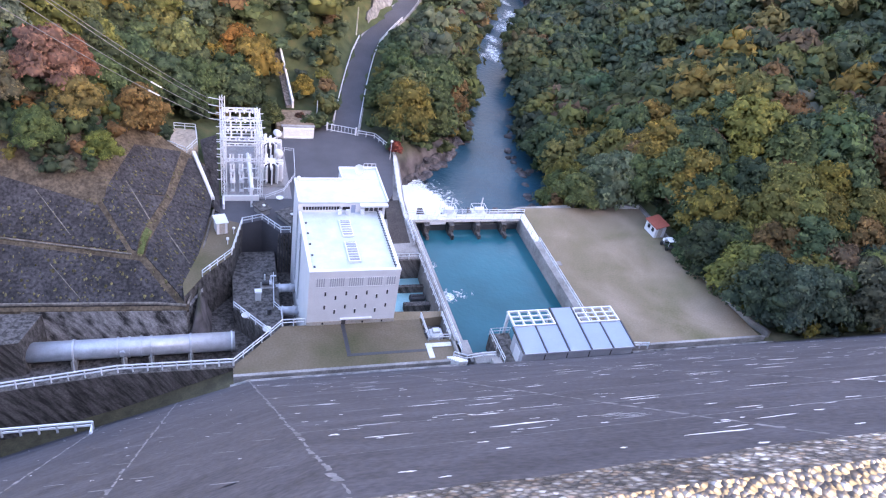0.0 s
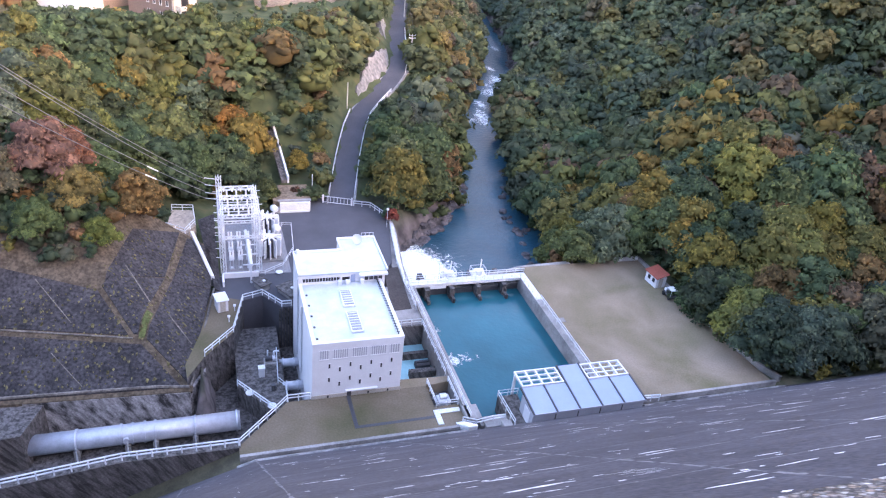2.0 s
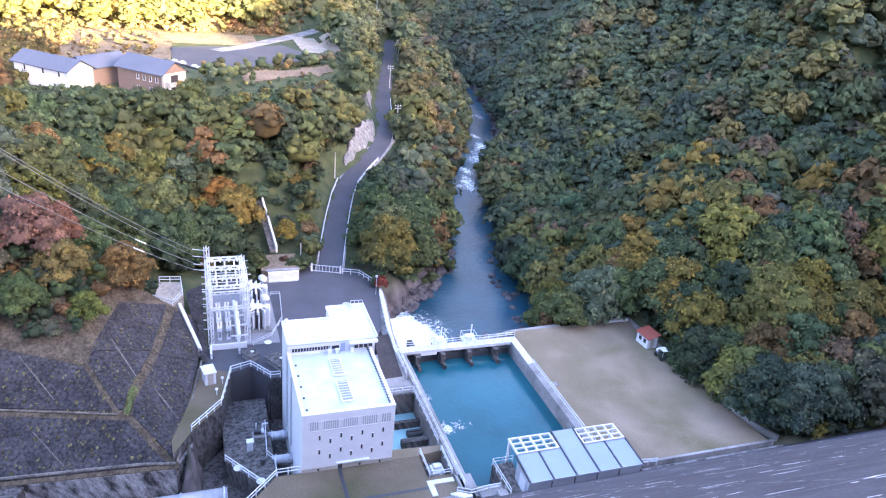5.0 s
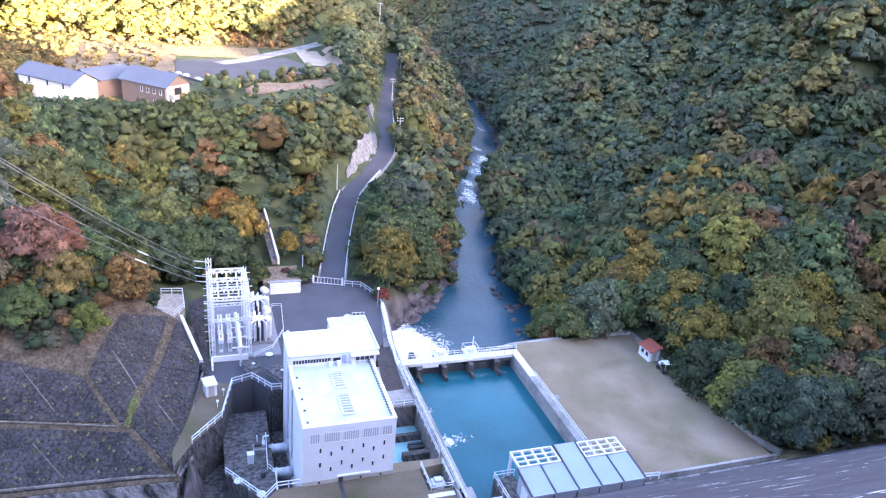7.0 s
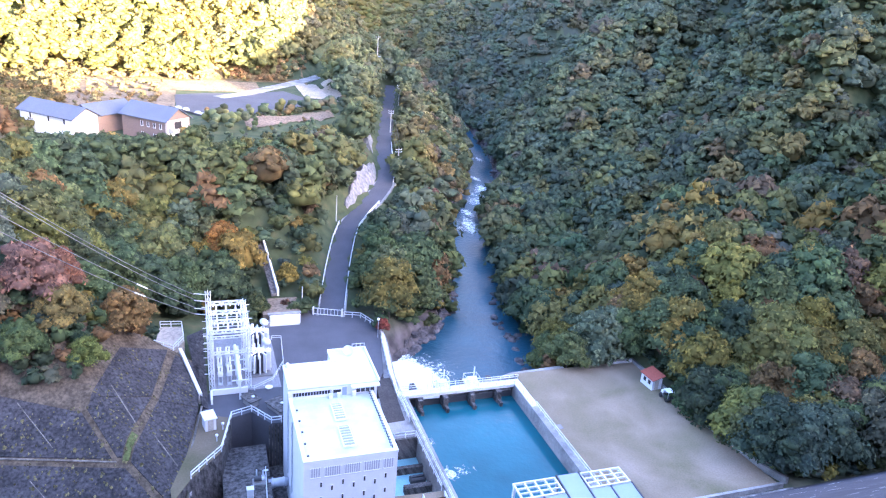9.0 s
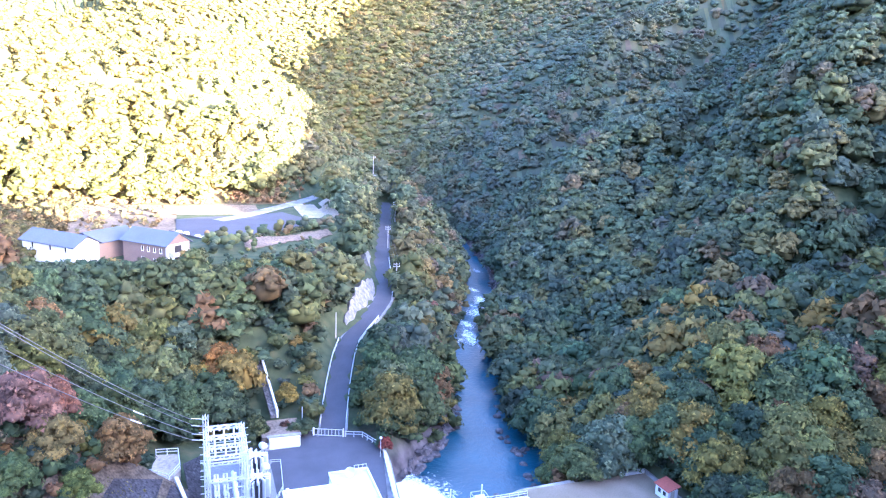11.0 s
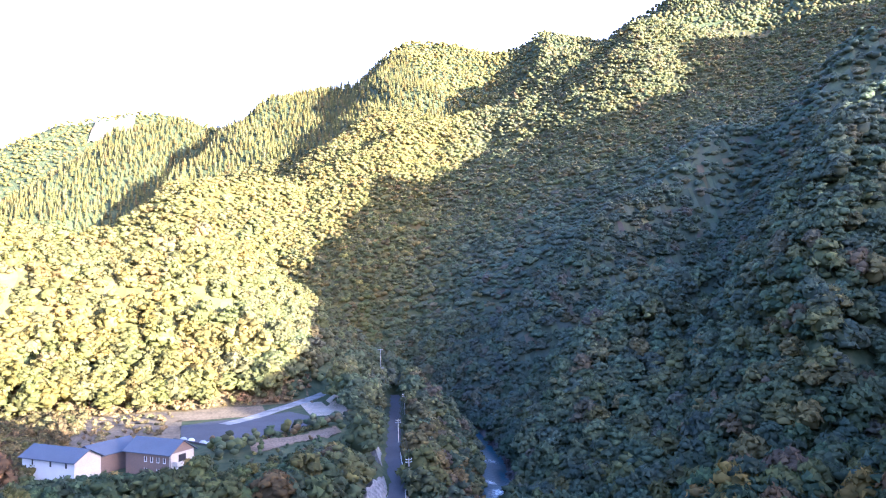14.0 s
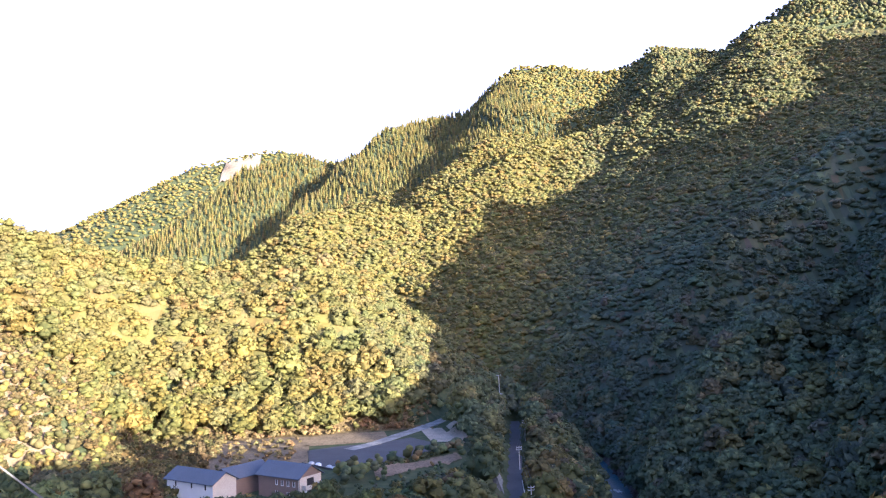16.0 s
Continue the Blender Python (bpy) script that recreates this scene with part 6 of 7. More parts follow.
# ---- houses on the terrace ----
def gable_roof(x0, x1, y0, y1, z, rise, over=0.6, thick=0.18):
    """Two roof slopes with the ridge along x."""
    ym = (y0 + y1) / 2
    k = rise / ((y1 - y0) / 2)
    bm = bmesh.new()
    for sgn, ye in ((-1, y0), (1, y1)):
        yo = ye + sgn * over
        prof = [(yo, z - over * k), (ym, z + rise), (ym, z + rise + thick), (yo, z - over * k + thick)]
        a = [bm.verts.new((x0 - over, y, h)) for y, h in prof]
        b = [bm.verts.new((x1 + over, y, h)) for y, h in prof]
        bm.faces.new(a)
        bm.faces.new(b[::-1])
        for i in range(4):
            bm.faces.new((a[i], b[i], b[(i + 1) % 4], a[(i + 1) % 4]))
    bmesh.ops.recalc_face_normals(bm, faces=bm.faces)
    return bm


def gable_wall(x0, x1, y0, y1, z, rise):
    bm = boxes((x0, x1, y0, y1, -2, z))
    ym = (y0 + y1) / 2
    for x in (x0, x1):
        pass
    a = [bm.verts.new((x0, y0, z)), bm.verts.new((x0, y1, z)), bm.verts.new((x0, ym, z + rise))]
    b = [bm.verts.new((x1, y0, z)), bm.verts.new((x1, y1, z)), bm.verts.new((x1, ym, z + rise))]
    bm.faces.new(a)
    bm.faces.new(b)
    return bm


def windows(parent, x_list, y, z, w, h, face=1):
    for x in x_list:
        wn_ = part("window", boxes((x - w / 2, x + w / 2, y, y + 0.03 * face, z, z + h) if face > 0 else (x - w / 2, x + w / 2, y - 0.03, y, z, z + h)), DARK, parent)
        part("frame", boxes((x - w / 2 - 0.08, x - w / 2, y, y + 0.07, z - 0.08, z + h + 0.08), (x + w / 2, x + w / 2 + 0.08, y, y + 0.07, z - 0.08, z + h + 0.08)), WHITE, wn_)
        part("sill", boxes((x - w / 2 - 0.1, x + w / 2 + 0.1, y, y + 0.12, z - 0.1, z)), WHITE, wn_)


HM = pose(-5.6, 172.0, 21.3, 0, 0, 136.2)
h1 = thing("lodge", "tan-walled two-storey lodge with a slate-blue gable roof", "house", HM)
part("wall", gable_wall(0, 13.6, -7.2, 0, 5.4, 2.3), BRICKTAN, h1)
part("roof", gable_roof(0, 13.6, -7.2, 0, 5.4, 2.3), SLATE, h1, "slate-blue tiled roof")
windows(h1, (1.7, 3.6, 5.5, 7.4), 0.0, 3.3, 0.55, 1.0)
windows(h1, (3.6, 7.4), 0.0, 0.8, 0.6, 1.0)
part("corner_post", boxes((-0.05, 0.25, 0, 0.06, -0.5, 5.3)), CREAM, h1)
part("gable_facing", boxes((-0.06, 0.0, -7.0, -0.2, 0, 5.3)), CREAM, h1, "cream gable end")
bal = part("balcony", boxes((-1.5, -0.06, -6.6, -0.6, 2.55, 2.7), (-1.5, -1.42, -6.6, -0.6, 2.7, 3.6), (-1.42, -0.06, -0.7, -0.6, 2.7, 3.6), (-1.42, -0.06, -6.6, -6.5, 2.7, 3.6)), CREAM, h1, "cream balcony")
for y in (-6.5, -0.7):
    part("post", boxes((-1.5, -1.3, y - 0.1, y + 0.1, -0.5, 2.55)), WHITE, bal)
part("glass_door", boxes((-0.09, -0.06, -4.6, -2.4, 2.75, 4.8)), DARK, h1)
part("glass_door", boxes((-0.09, -0.06, -4.6, -2.4, 0.1, 2.2)), DARK, h1)
h2 = thing("lodge_annexe", "tan gabled annexe with a slate-blue roof", "house", HM @ pose(17.6, 2.5, -0.4, 0, 0, 90))
part("wall", gable_wall(-9.5, 2.0, -6.4, 0, 5.0, 2.0), BRICKTAN, h2)
part("roof", gable_roof(-9.5, 2.0, -6.4, 0, 5.0, 2.0), SLATE, h2, "slate-blue tiled roof")
part("window", boxes((2.0, 2.04, -4.2, -2.6, 1.4, 3.0)), WHITE, h2, "white-shuttered window")
h3 = thing("white_wing", "white-walled wing with a slate-blue roof", "house", HM @ pose(15.6, 11.6, 0.2))
part("wall", gable_wall(0, 17.0, -6.6, 0, 4.9, 1.9), CREAM, h3)
part("facing", boxes((0, 17.0, 0.0, 0.05, 0, 4.8)), WHITE, h3, "white rendered front")
part("roof", gable_roof(0, 17.0, -6.6, 0, 4.9, 1.9, 0.7), SLATE, h3, "slate-blue tiled roof")
windows(h3, (2.6, 7.6, 13.5), 0.05, 3.2, 0.6, 1.1)
car = thing("small_van", "small white van parked beside the lodge", "car", pose(0.6, 178.6, 21.4, 0, 0, 40))
bm = boxes((-0.74, 0.74, -1.65, 1.65, 0.3, 1.05), bev=0.1)
part("body", bm, WHITE, car)
bm = boxes((-0.7, 0.7, -1.5, 1.1, 1.05, 1.75), bev=0.16)
cab = part("cabin", bm, WHITE, car)
part("windscreen", boxes((-0.58, 0.58, 1.09, 1.13, 1.12, 1.6)), DARK, cab)
for sx in (-0.72, 0.72):
    part("side_window", boxes((sx - 0.01, sx + 0.01, -1.2, 0.8, 1.15, 1.58)), DARK, cab)
    for sy in (-1.05, 1.1):
        wh = part("tyre", rods([((sx - 0.08, sy, 0.28), (sx + 0.08, sy, 0.28), 0.28)], 14), RUBBER, car)
        part("rim", rods([((sx - 0.1, sy, 0.28), (sx + 0.1, sy, 0.28), 0.16)], 10), GALV, wh)
for sx in (-0.5, 0.5):
    part("headlight", boxes((sx - 0.14, sx + 0.14, 1.64, 1.68, 0.65, 0.85)), PALE, car)
for x, y, z in ((-12.6, 163.0, 21.4), (-8.3, 163.8, 21.4)):
    g = thing("globe_lamp", "white globe lamp in front of the lodge", "lamp", pose(x, y, z), "globe lamps")
    part("post", rods([((0, 0, -1), (0, 0, 2.3), 0.05)]), GALV, g)
    part("globe", lathe(bmesh.new(), (0, 0, 2.3), [(0.08, 0), (0.32, 0.14), (0.36, 0.32), (0.28, 0.52), (0.06, 0.62)], 14), WHITE, g)
for i, (x, y) in enumerate(((-3.5, 214), (-1.5, 211.5), (1.5, 207), (3.0, 204.5))):
    d = thing("stored_boat", "pale tarpaulin-covered stack beside the car park", "stack", pose(x, y, 21.5, 0, 0, 25 * i), "covered stacks")
    part("cover", lathe(bmesh.new(), (0, 0, 0), [(1.0, 0), (0.95, 0.5), (0.6, 0.85), (0.1, 0.95)], 9), WHITE if i % 2 else GREYSHEET, d)
solo("terrace_kerb", strip_solid([[(x, y, 21.0), (x + 0.25, y, 21.0), (x + 0.25, y, 22.1), (x, y, 22.1)] for x, y in ((-6.2, 216), (4.4, 200.3))]), DARKMETAL, "dark low fence at the car park edge", "fence", "structure")
for i in range(8):
    d = thing("rubble_rock", "pale broken rock heaped beside the lane", "rock", pose(47 + (i % 4) * 1.6 + 0.5 * (i // 4), 262 + 2.2 * (i // 4), 22.2), "rubble rocks")
    me = bpy.data.meshes.new("boulder")
    v = ICO_ROCK[i % len(ICO_ROCK)] * (1.1 + 0.2 * (i % 3))
    ob = new("boulder", arrays_mesh("boulder", v, ICO_ROCK_F, ROCKPALE, flat=True))
    ob.parent = d

# a lookout above the cut slope, and the stair rail below it
slab("lookout", [(-7.0, 106.5), (-4.2, 104.2), (-2.6, 107.5), (-2.9, 112.5), (-6.4, 113.0)], 5.0, PALEEARTH, "pale paved lookout above the cut slope", "paving")
handrail([(-7.0, 106.6, 5.0), (-4.2, 104.3, 5.0), (-2.7, 107.5, 5.0), (-3.0, 112.4, 5.0), (-6.3, 112.8, 5.0)], "white-painted steel handrail round the lookout", r=0.06)
solo("slope_stair_wall", strip_solid([[(x - 0.25, y, z - 2.5), (x + 0.25, y, z - 2.5), (x + 0.25, y, z + 0.5), (x - 0.25, y, z + 0.5)] for x, y, z in ((-3.2, 104.4, 5.0), (-0.5, 97.2, 1.0))]), PALE, "pale stair wall down the cut slope", "wall", "structure")

# ---- forest ----
rng = np.random.RandomState(7)
ICO_V = []
_b = bmesh.new()
bmesh.ops.create_icosphere(_b, subdivisions=1, radius=1)
_b.verts.ensure_lookup_table()
ICO1_V = np.array([v.co[:] for v in _b.verts])
ICO1_F = np.array([[v.index for v in f.verts] for f in _b.faces])
_b.free()
_b = bmesh.new()
bmesh.ops.create_icosphere(_b, subdivisions=2, radius=1)
_b.verts.ensure_lookup_table()
ICO2_V = np.array([v.co[:] for v in _b.verts])
ICO2_F = np.array([[v.index for v in f.verts] for f in _b.faces])
_b.free()


def crown(r, pads, leaves, leaf, tall=1.0, ruffle=0.35, flat=0.45, plump=1.0, lumpy=0.28):
    """A crown about 1 m in radius, its base at z = 0: tiers of spreading boughs, each a low pad of foliage under leaf sprays. Returns corners and triangles."""
    h = np.sort(r.uniform(0, 1, pads))
    a = np.arange(pads) * 2.4 + r.uniform(-0.5, 0.5, pads)
    out = 0.78 * np.sqrt(1 - 0.86 * h ** 1.5) * np.sqrt(r.uniform(0.3, 1, pads))
    cs = np.stack([out * np.cos(a), out * np.sin(a), (0.30 + 0.95 * h) * tall], 1)
    rs = r.uniform(0.26, 0.44, pads) * (1.12 - 0.35 * h) * plump
    V, F, n = [], [], 0
    V.append(ICO1_V * (1 + r.uniform(-0.2, 0.2, (12, 1))) * [0.56, 0.56, 0.50 * tall] + [0, 0, 0.56 * tall])
    F.append(ICO1_F)
    n = 12
    for c, s in zip(cs, rs):
        V.append(ICO1_V * (1 + r.uniform(-lumpy, lumpy, (12, 1))) * [s * 0.86, s * 0.86, s * flat] + c - [0, 0, 0.25 * flat * s])
        F.append(ICO1_F + n)
        n += 12
    if leaves:
        p_ = rs ** 2 / (rs ** 2).sum()
        k = r.choice(pads, leaves, p=p_)
        rho, th = np.sqrt(r.uniform(0, 1, leaves)) * 1.16, r.uniform(0, 6.283, leaves)
        rad = np.stack([np.cos(th), np.sin(th), np.zeros(leaves)], 1)
        away = cs[k] * [1, 1, 0]
        away /= np.linalg.norm(away, axis=1)[:, None] + 0.2
        p = cs[k] + rad * (rho * rs[k])[:, None]
        p[:, 2] += rs[k] * (flat * 1.15 * (1 - rho ** 2) + r.uniform(-0.16, 0.12, leaves)) - 0.10 * rho * rs[k]
        nrm = rad * (0.9 * rho)[:, None] + away * 0.35 + [0, 0, 0.75] + r.normal(size=(leaves, 3)) * ruffle
        nrm /= np.linalg.norm(nrm, axis=1)[:, None]
        u = np.cross(nrm, r.normal(size=(leaves, 3)))
        u /= np.linalg.norm(u, axis=1)[:, None]
        w = np.cross(nrm, u)
        s = leaf * r.uniform(0.55, 1.4, (leaves, 1))
        spray = np.stack([p - u * s * 1.1, p + u * s * 0.8 - w * s * 0.75, p + u * s * 0.6 + w * s * 0.85], 1)
        V.append(spray.reshape(-1, 3))
        F.append(n + 3 * np.arange(leaves)[:, None] + [0, 1, 2])
    return np.concatenate(V), np.concatenate(F)


def conifer(r):
    """A fir: four skirts of drooping boughs, one above the other."""
    V, F, n = [], [], 0
    for i in range(4):
        z0, z1, w = 0.15 + 0.62 * i, 1.15 + 0.62 * i, 0.80 - 0.19 * i
        k = np.arange(7) * 6.283 / 7 + i * 0.4
        rim = np.stack([np.cos(k) * w * r.uniform(0.75, 1.15, 7), np.sin(k) * w * r.uniform(0.75, 1.15, 7), z0 + r.uniform(-0.12, 0.12, 7)], 1)
        V.append(np.concatenate([rim, [[0, 0, z1]]]))
        F.append(np.array([[j, (j + 1) % 7, 7] for j in range(7)]) + n)
        n += 8
    return np.concatenate(V), np.concatenate(F)


PALETTE = np.array([  # leaf tints of the kinds of tree: five greens, then autumn colours
    (0.040, 0.064, 0.040), (0.050, 0.078, 0.046), (0.066, 0.090, 0.042), (0.090, 0.104, 0.040), (0.054, 0.078, 0.064),
    (0.128, 0.120, 0.034), (0.165, 0.135, 0.030), (0.205, 0.130, 0.028), (0.165, 0.090, 0.042), (0.135, 0.076, 0.058),
    (0.112, 0.104, 0.078), (0.100, 0.122, 0.080)])
ODDS = np.array([15, 17, 17, 13, 9, 9, 5, 1.6, 2.2, 1.6, 1.6, 4])
ODDS = ODDS / ODDS.sum()


def scatter(step, d0, d1):
    """Jittered places in the camera's sector of the valley, between two distances from the camera."""
    x0, x1, y0, y1 = max(-d1 * 0.6, -1300), min(d1 * 0.95, 1500), -d1 * 0.05 + 40, d1
    X, Y = np.meshgrid(np.arange(x0, x1, step), np.arange(y0, y1, step))
    X, Y = X.ravel(), Y.ravel()
    X = X + rng.uniform(-0.42, 0.42, X.size) * step
    Y = Y + rng.uniform(-0.42, 0.42, Y.size) * step
    d = np.hypot(X, Y)
    a = np.degrees(np.arctan2(X, Y))
    ok = (d >= d0) & (d < d1) & (a > (-31 if d0 < 150 else -22)) & (a < (67 if d0 < 150 else 57))
    return X[ok], Y[ok]


SPECIMENS = [  # trees that stand out: place, crown radius, leaf tint
    (4.7, 138.6, 5.4, (0.24, 0.125, 0.040, 1), "bright orange"), (0.4, 137.0, 4.2, (0.21, 0.155, 0.04, 1), "golden yellow"),
    (16.6, 133.0, 2.7, (0.20, 0.15, 0.04, 1), "golden yellow"), (-21.0, 99.7, 5.2, (0.165, 0.098, 0.085, 1), "dusky red"),
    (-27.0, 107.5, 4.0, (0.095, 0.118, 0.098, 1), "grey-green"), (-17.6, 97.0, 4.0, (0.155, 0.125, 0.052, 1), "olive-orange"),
    (-13.1, 116.0, 6.0, (0.062, 0.080, 0.036, 1), "spreading dark green"), (-15.3, 106.6, 3.3, (0.085, 0.118, 0.098, 1), "blue-green"),
    (-10.2, 102.8, 4.4, (0.19, 0.125, 0.055, 1), "tan-orange"), (-9.0, 129.0, 4.0, (0.13, 0.125, 0.045, 1), "yellow-olive"),
    (-14.4, 92.6, 2.6, (0.13, 0.15, 0.045, 1), "low yellow-green"), (-21.6, 92.4, 3.4, (0.085, 0.115, 0.050, 1), "low green"),
    (-26.5, 97.0, 4.2, (0.118, 0.108, 0.075, 1), "dull olive"), (-18.6, 104.6, 3.8, (0.19, 0.095, 0.07, 1), "rust-red"),
    (9.8, 124.8, 2.7, (0.075, 0.088, 0.042, 1), "round olive green"), (31.6, 114.6, 1.5, (0.20, 0.06, 0.05, 1), "small scarlet"),
    (15.4, 126.0, 1.4, (0.14, 0.075, 0.055, 1), "low russet"), (38.5, 136.0, 3.6, (0.17, 0.13, 0.04, 1), "golden yellow"),
    (62.0, 182.0, 4.2, (0.15, 0.08, 0.07, 1), "rust-red"), (88.0, 92.0, 5.2, (0.155, 0.145, 0.04, 1), "yellow-olive"),
    (82.2, 112.6, 5.4, (0.20, 0.135, 0.045, 1), "ochre"), (97.0, 82.0, 4.8, (0.175, 0.145, 0.04, 1), "ochre")]


def free(X, Y, margin=1.5):
    """Where trees may stand: off the works, roads, terraces and water."""
    ok = np.ones(X.shape, bool)
    for x0, x1, y0, y1 in ((-2, 75, 40, 97.5), (-70, 0, 40, 91), (-13, 1, 88, 99), (-7.5, 32, 92, 127), (-46, 3, 164, 200), (-60, 46, 196, 270), (-150, -36, 172, 266), (8, 40, 184, 200), (70, 116, 40, 62.5), (10.5, 17, 124, 141)):
        ok &= ~((X > x0) & (X < x1) & (Y > y0) & (Y < y1))
    d = polyline(X, Y, ROADWAY)[0]
    west = X < np.interp(Y, [p[1] for p in ROADWAY], [p[0] for p in ROADWAY])
    ok &= d > np.where(west & (Y > 156) & (Y < 216), 7.2, 5.4)
    ok &= polyline(X, Y, LANE)[0] > np.where(X < 66, 10.0, 5.0)
    ok &= ~((X > 8.5) & (X < 19) & (Y > 122) & (Y < 147))      # the chute and the bank below it
    ok &= ~((X > -33) & (X < -5.5) & (Y > 88) & (Y < 111))      # the coloured trees above the cut slope
    for sx_, sy_, ss_, _, _ in SPECIMENS:
        ok &= np.hypot(X - sx_, Y - sy_) > ss_ * 0.8
    ok &= ~((X > 0) & (X < 46) & (Y > np.interp(X, [0, 20, 46], [172, 176, 206])) & (Y < 270))      # low growth before the terrace
    wide = np.interp(Y, [95, 112, 128, 150, 260, 340], [17, 15.5, 7.5, 6.5, 6.5, 7])
    ok &= (polyline(X, Y, RIVER)[0] > wide) | (Y > 400)
    return ok


def open_ground(X, Y):
    """Where shrubs may stand: closer to the works and roads than trees."""
    ok = np.ones(X.shape, bool)
    for x0, x1, y0, y1 in ((-2, 76.5, 40, 97.5), (-80, 0, 40, 92), (-19, 1, 88, 104.5), (-8, 31.5, 92, 121), (10, 32, 120, 124), (11, 15.5, 124, 142), (-46, 3, 166, 200), (-60, 2, 196, 270), (70, 116, 40, 61.5)):
        ok &= ~((X > x0) & (X < x1) & (Y > y0) & (Y < y1))
    ok &= ~((X > 1) & (X < 52) & (Y > np.interp(X, [0, 16, 37, 52], [197, 203, 222, 236])) & (Y < 272))
    ok &= ~((X > 14.5) & (X < 38) & (np.abs(Y - 191.7 - 0.72 * (X - 14)) < 4.6))
    west = X < np.interp(Y, [p[1] for p in ROADWAY], [p[0] for p in ROADWAY])
    ok &= polyline(X, Y, ROADWAY)[0] > np.where(west & (Y > 159) & (Y < 216), 5.6, 3.8)
    wide = np.interp(Y, [95, 112, 128, 150, 260, 340], [16, 15, 8, 7, 7, 7])
    wide = wide - np.where(X < np.interp(Y, RY, RX), 3.6, 0.0) * np.clip((Y - 118) / 6, 0, 1)
    return ok & (polyline(X, Y, RIVER)[0] > wide)


def hidden(X, Y, Z):
    """Whether the land itself stands before a place, seen from the crest."""
    out = np.zeros(X.shape, bool)
    for f in np.linspace(0.12, 0.97, 34):
        out |= land(X * f, Y * f) > 62 + (Z + 12 - 62) * f
    return out


def under_view(X, Y, Z, S):
    """Trees shrunk where they would hide the terrace, its houses or the road from the camera."""
    k = X / np.maximum(Y, 1)
    edge = np.interp(k, [-0.33, -0.02, 0.02, 0.1, 0.2], [160, 166, 178, 190, 208])
    roof = 62 - (62 - np.where(k < 0.01, 26.5, 21.0)) * Y / edge
    low = (k > -0.33) & (k < 0.2) & (Y < edge) & (Y > 105)
    S = np.where(low, np.clip(np.minimum(S, (roof - Z) / 2.35), 1.1, None), S)
    d, az = np.hypot(X, Y), np.arctan2(X, Y)
    for p in road_line[::2]:
        if p.y < 285:
            dr = math.hypot(p.x, p.y)
            near_ = (np.abs(az - math.atan2(p.x, p.y)) < (0.75 * S + 1.2) / d) & (d < dr - 1.5)
            S = np.where(near_, np.minimum(S, np.clip((62 - (62 - p.z) * d / dr - Z) / 2.25, 0.7, None)), S)
    return S


def tints(X, Y):
    """A leaf tint for each place: mostly greens in stands of a kind, with more autumn colour on the spur by the lawn,
    between road and river and on the sunlit hill. Sunlight on the hill and ridges, and haze with distance, are put into
    the tint as well.
    """
    n = X.size
    k = rng.choice(len(PALETTE), n, p=ODDS)
    stand = np.clip(((waves(X, Y, 42, 12) + 1) * 2.5).astype(int), 0, 4)
    k = np.where((k < 5) & (rng.uniform(size=n) < 0.55), stand, k)
    river_x = np.interp(Y, RY[:9], RX[:9])
    road_x = np.interp(Y, [p[1] for p in ROADWAY], [p[0] for p in ROADWAY])
    strip = (X > road_x) & (X < river_x) & (Y > 150) & (Y < 320)
    spur = np.exp(-((X - 100) / 34) ** 2 - ((Y - 98) / 20) ** 2)
    blot = np.clip(waves(X, Y, 26, 14) * 1.4 - 0.35, 0, 1)
    odds = np.where(strip, 0.42, 0.0) + 0.55 * spur + 0.45 * blot * (X > river_x)
    k = np.where(rng.uniform(size=n) < odds, rng.choice([5, 5, 6, 6, 7, 8, 9, 3], n), k)
    # Sunlight put into the tint: brighter gold on the sunlit hill and ridges.
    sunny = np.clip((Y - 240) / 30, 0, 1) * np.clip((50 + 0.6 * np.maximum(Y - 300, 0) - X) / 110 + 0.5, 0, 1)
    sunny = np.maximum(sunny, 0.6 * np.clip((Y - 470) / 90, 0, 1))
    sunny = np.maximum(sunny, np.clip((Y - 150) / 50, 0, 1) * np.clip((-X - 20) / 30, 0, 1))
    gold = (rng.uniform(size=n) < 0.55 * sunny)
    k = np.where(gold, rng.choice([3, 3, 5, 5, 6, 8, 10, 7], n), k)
    # Far leaves turn paler and bluer with distance: haze put into their colour.
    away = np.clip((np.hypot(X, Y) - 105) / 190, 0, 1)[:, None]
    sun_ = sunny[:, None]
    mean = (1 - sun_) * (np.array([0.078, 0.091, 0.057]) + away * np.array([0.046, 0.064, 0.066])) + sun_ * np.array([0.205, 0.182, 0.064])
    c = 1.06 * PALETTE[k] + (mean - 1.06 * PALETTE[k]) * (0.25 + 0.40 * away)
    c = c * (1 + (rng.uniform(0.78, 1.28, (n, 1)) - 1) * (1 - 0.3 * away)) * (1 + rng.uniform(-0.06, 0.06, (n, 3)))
    return np.concatenate([c, np.ones((n, 1))], 1)


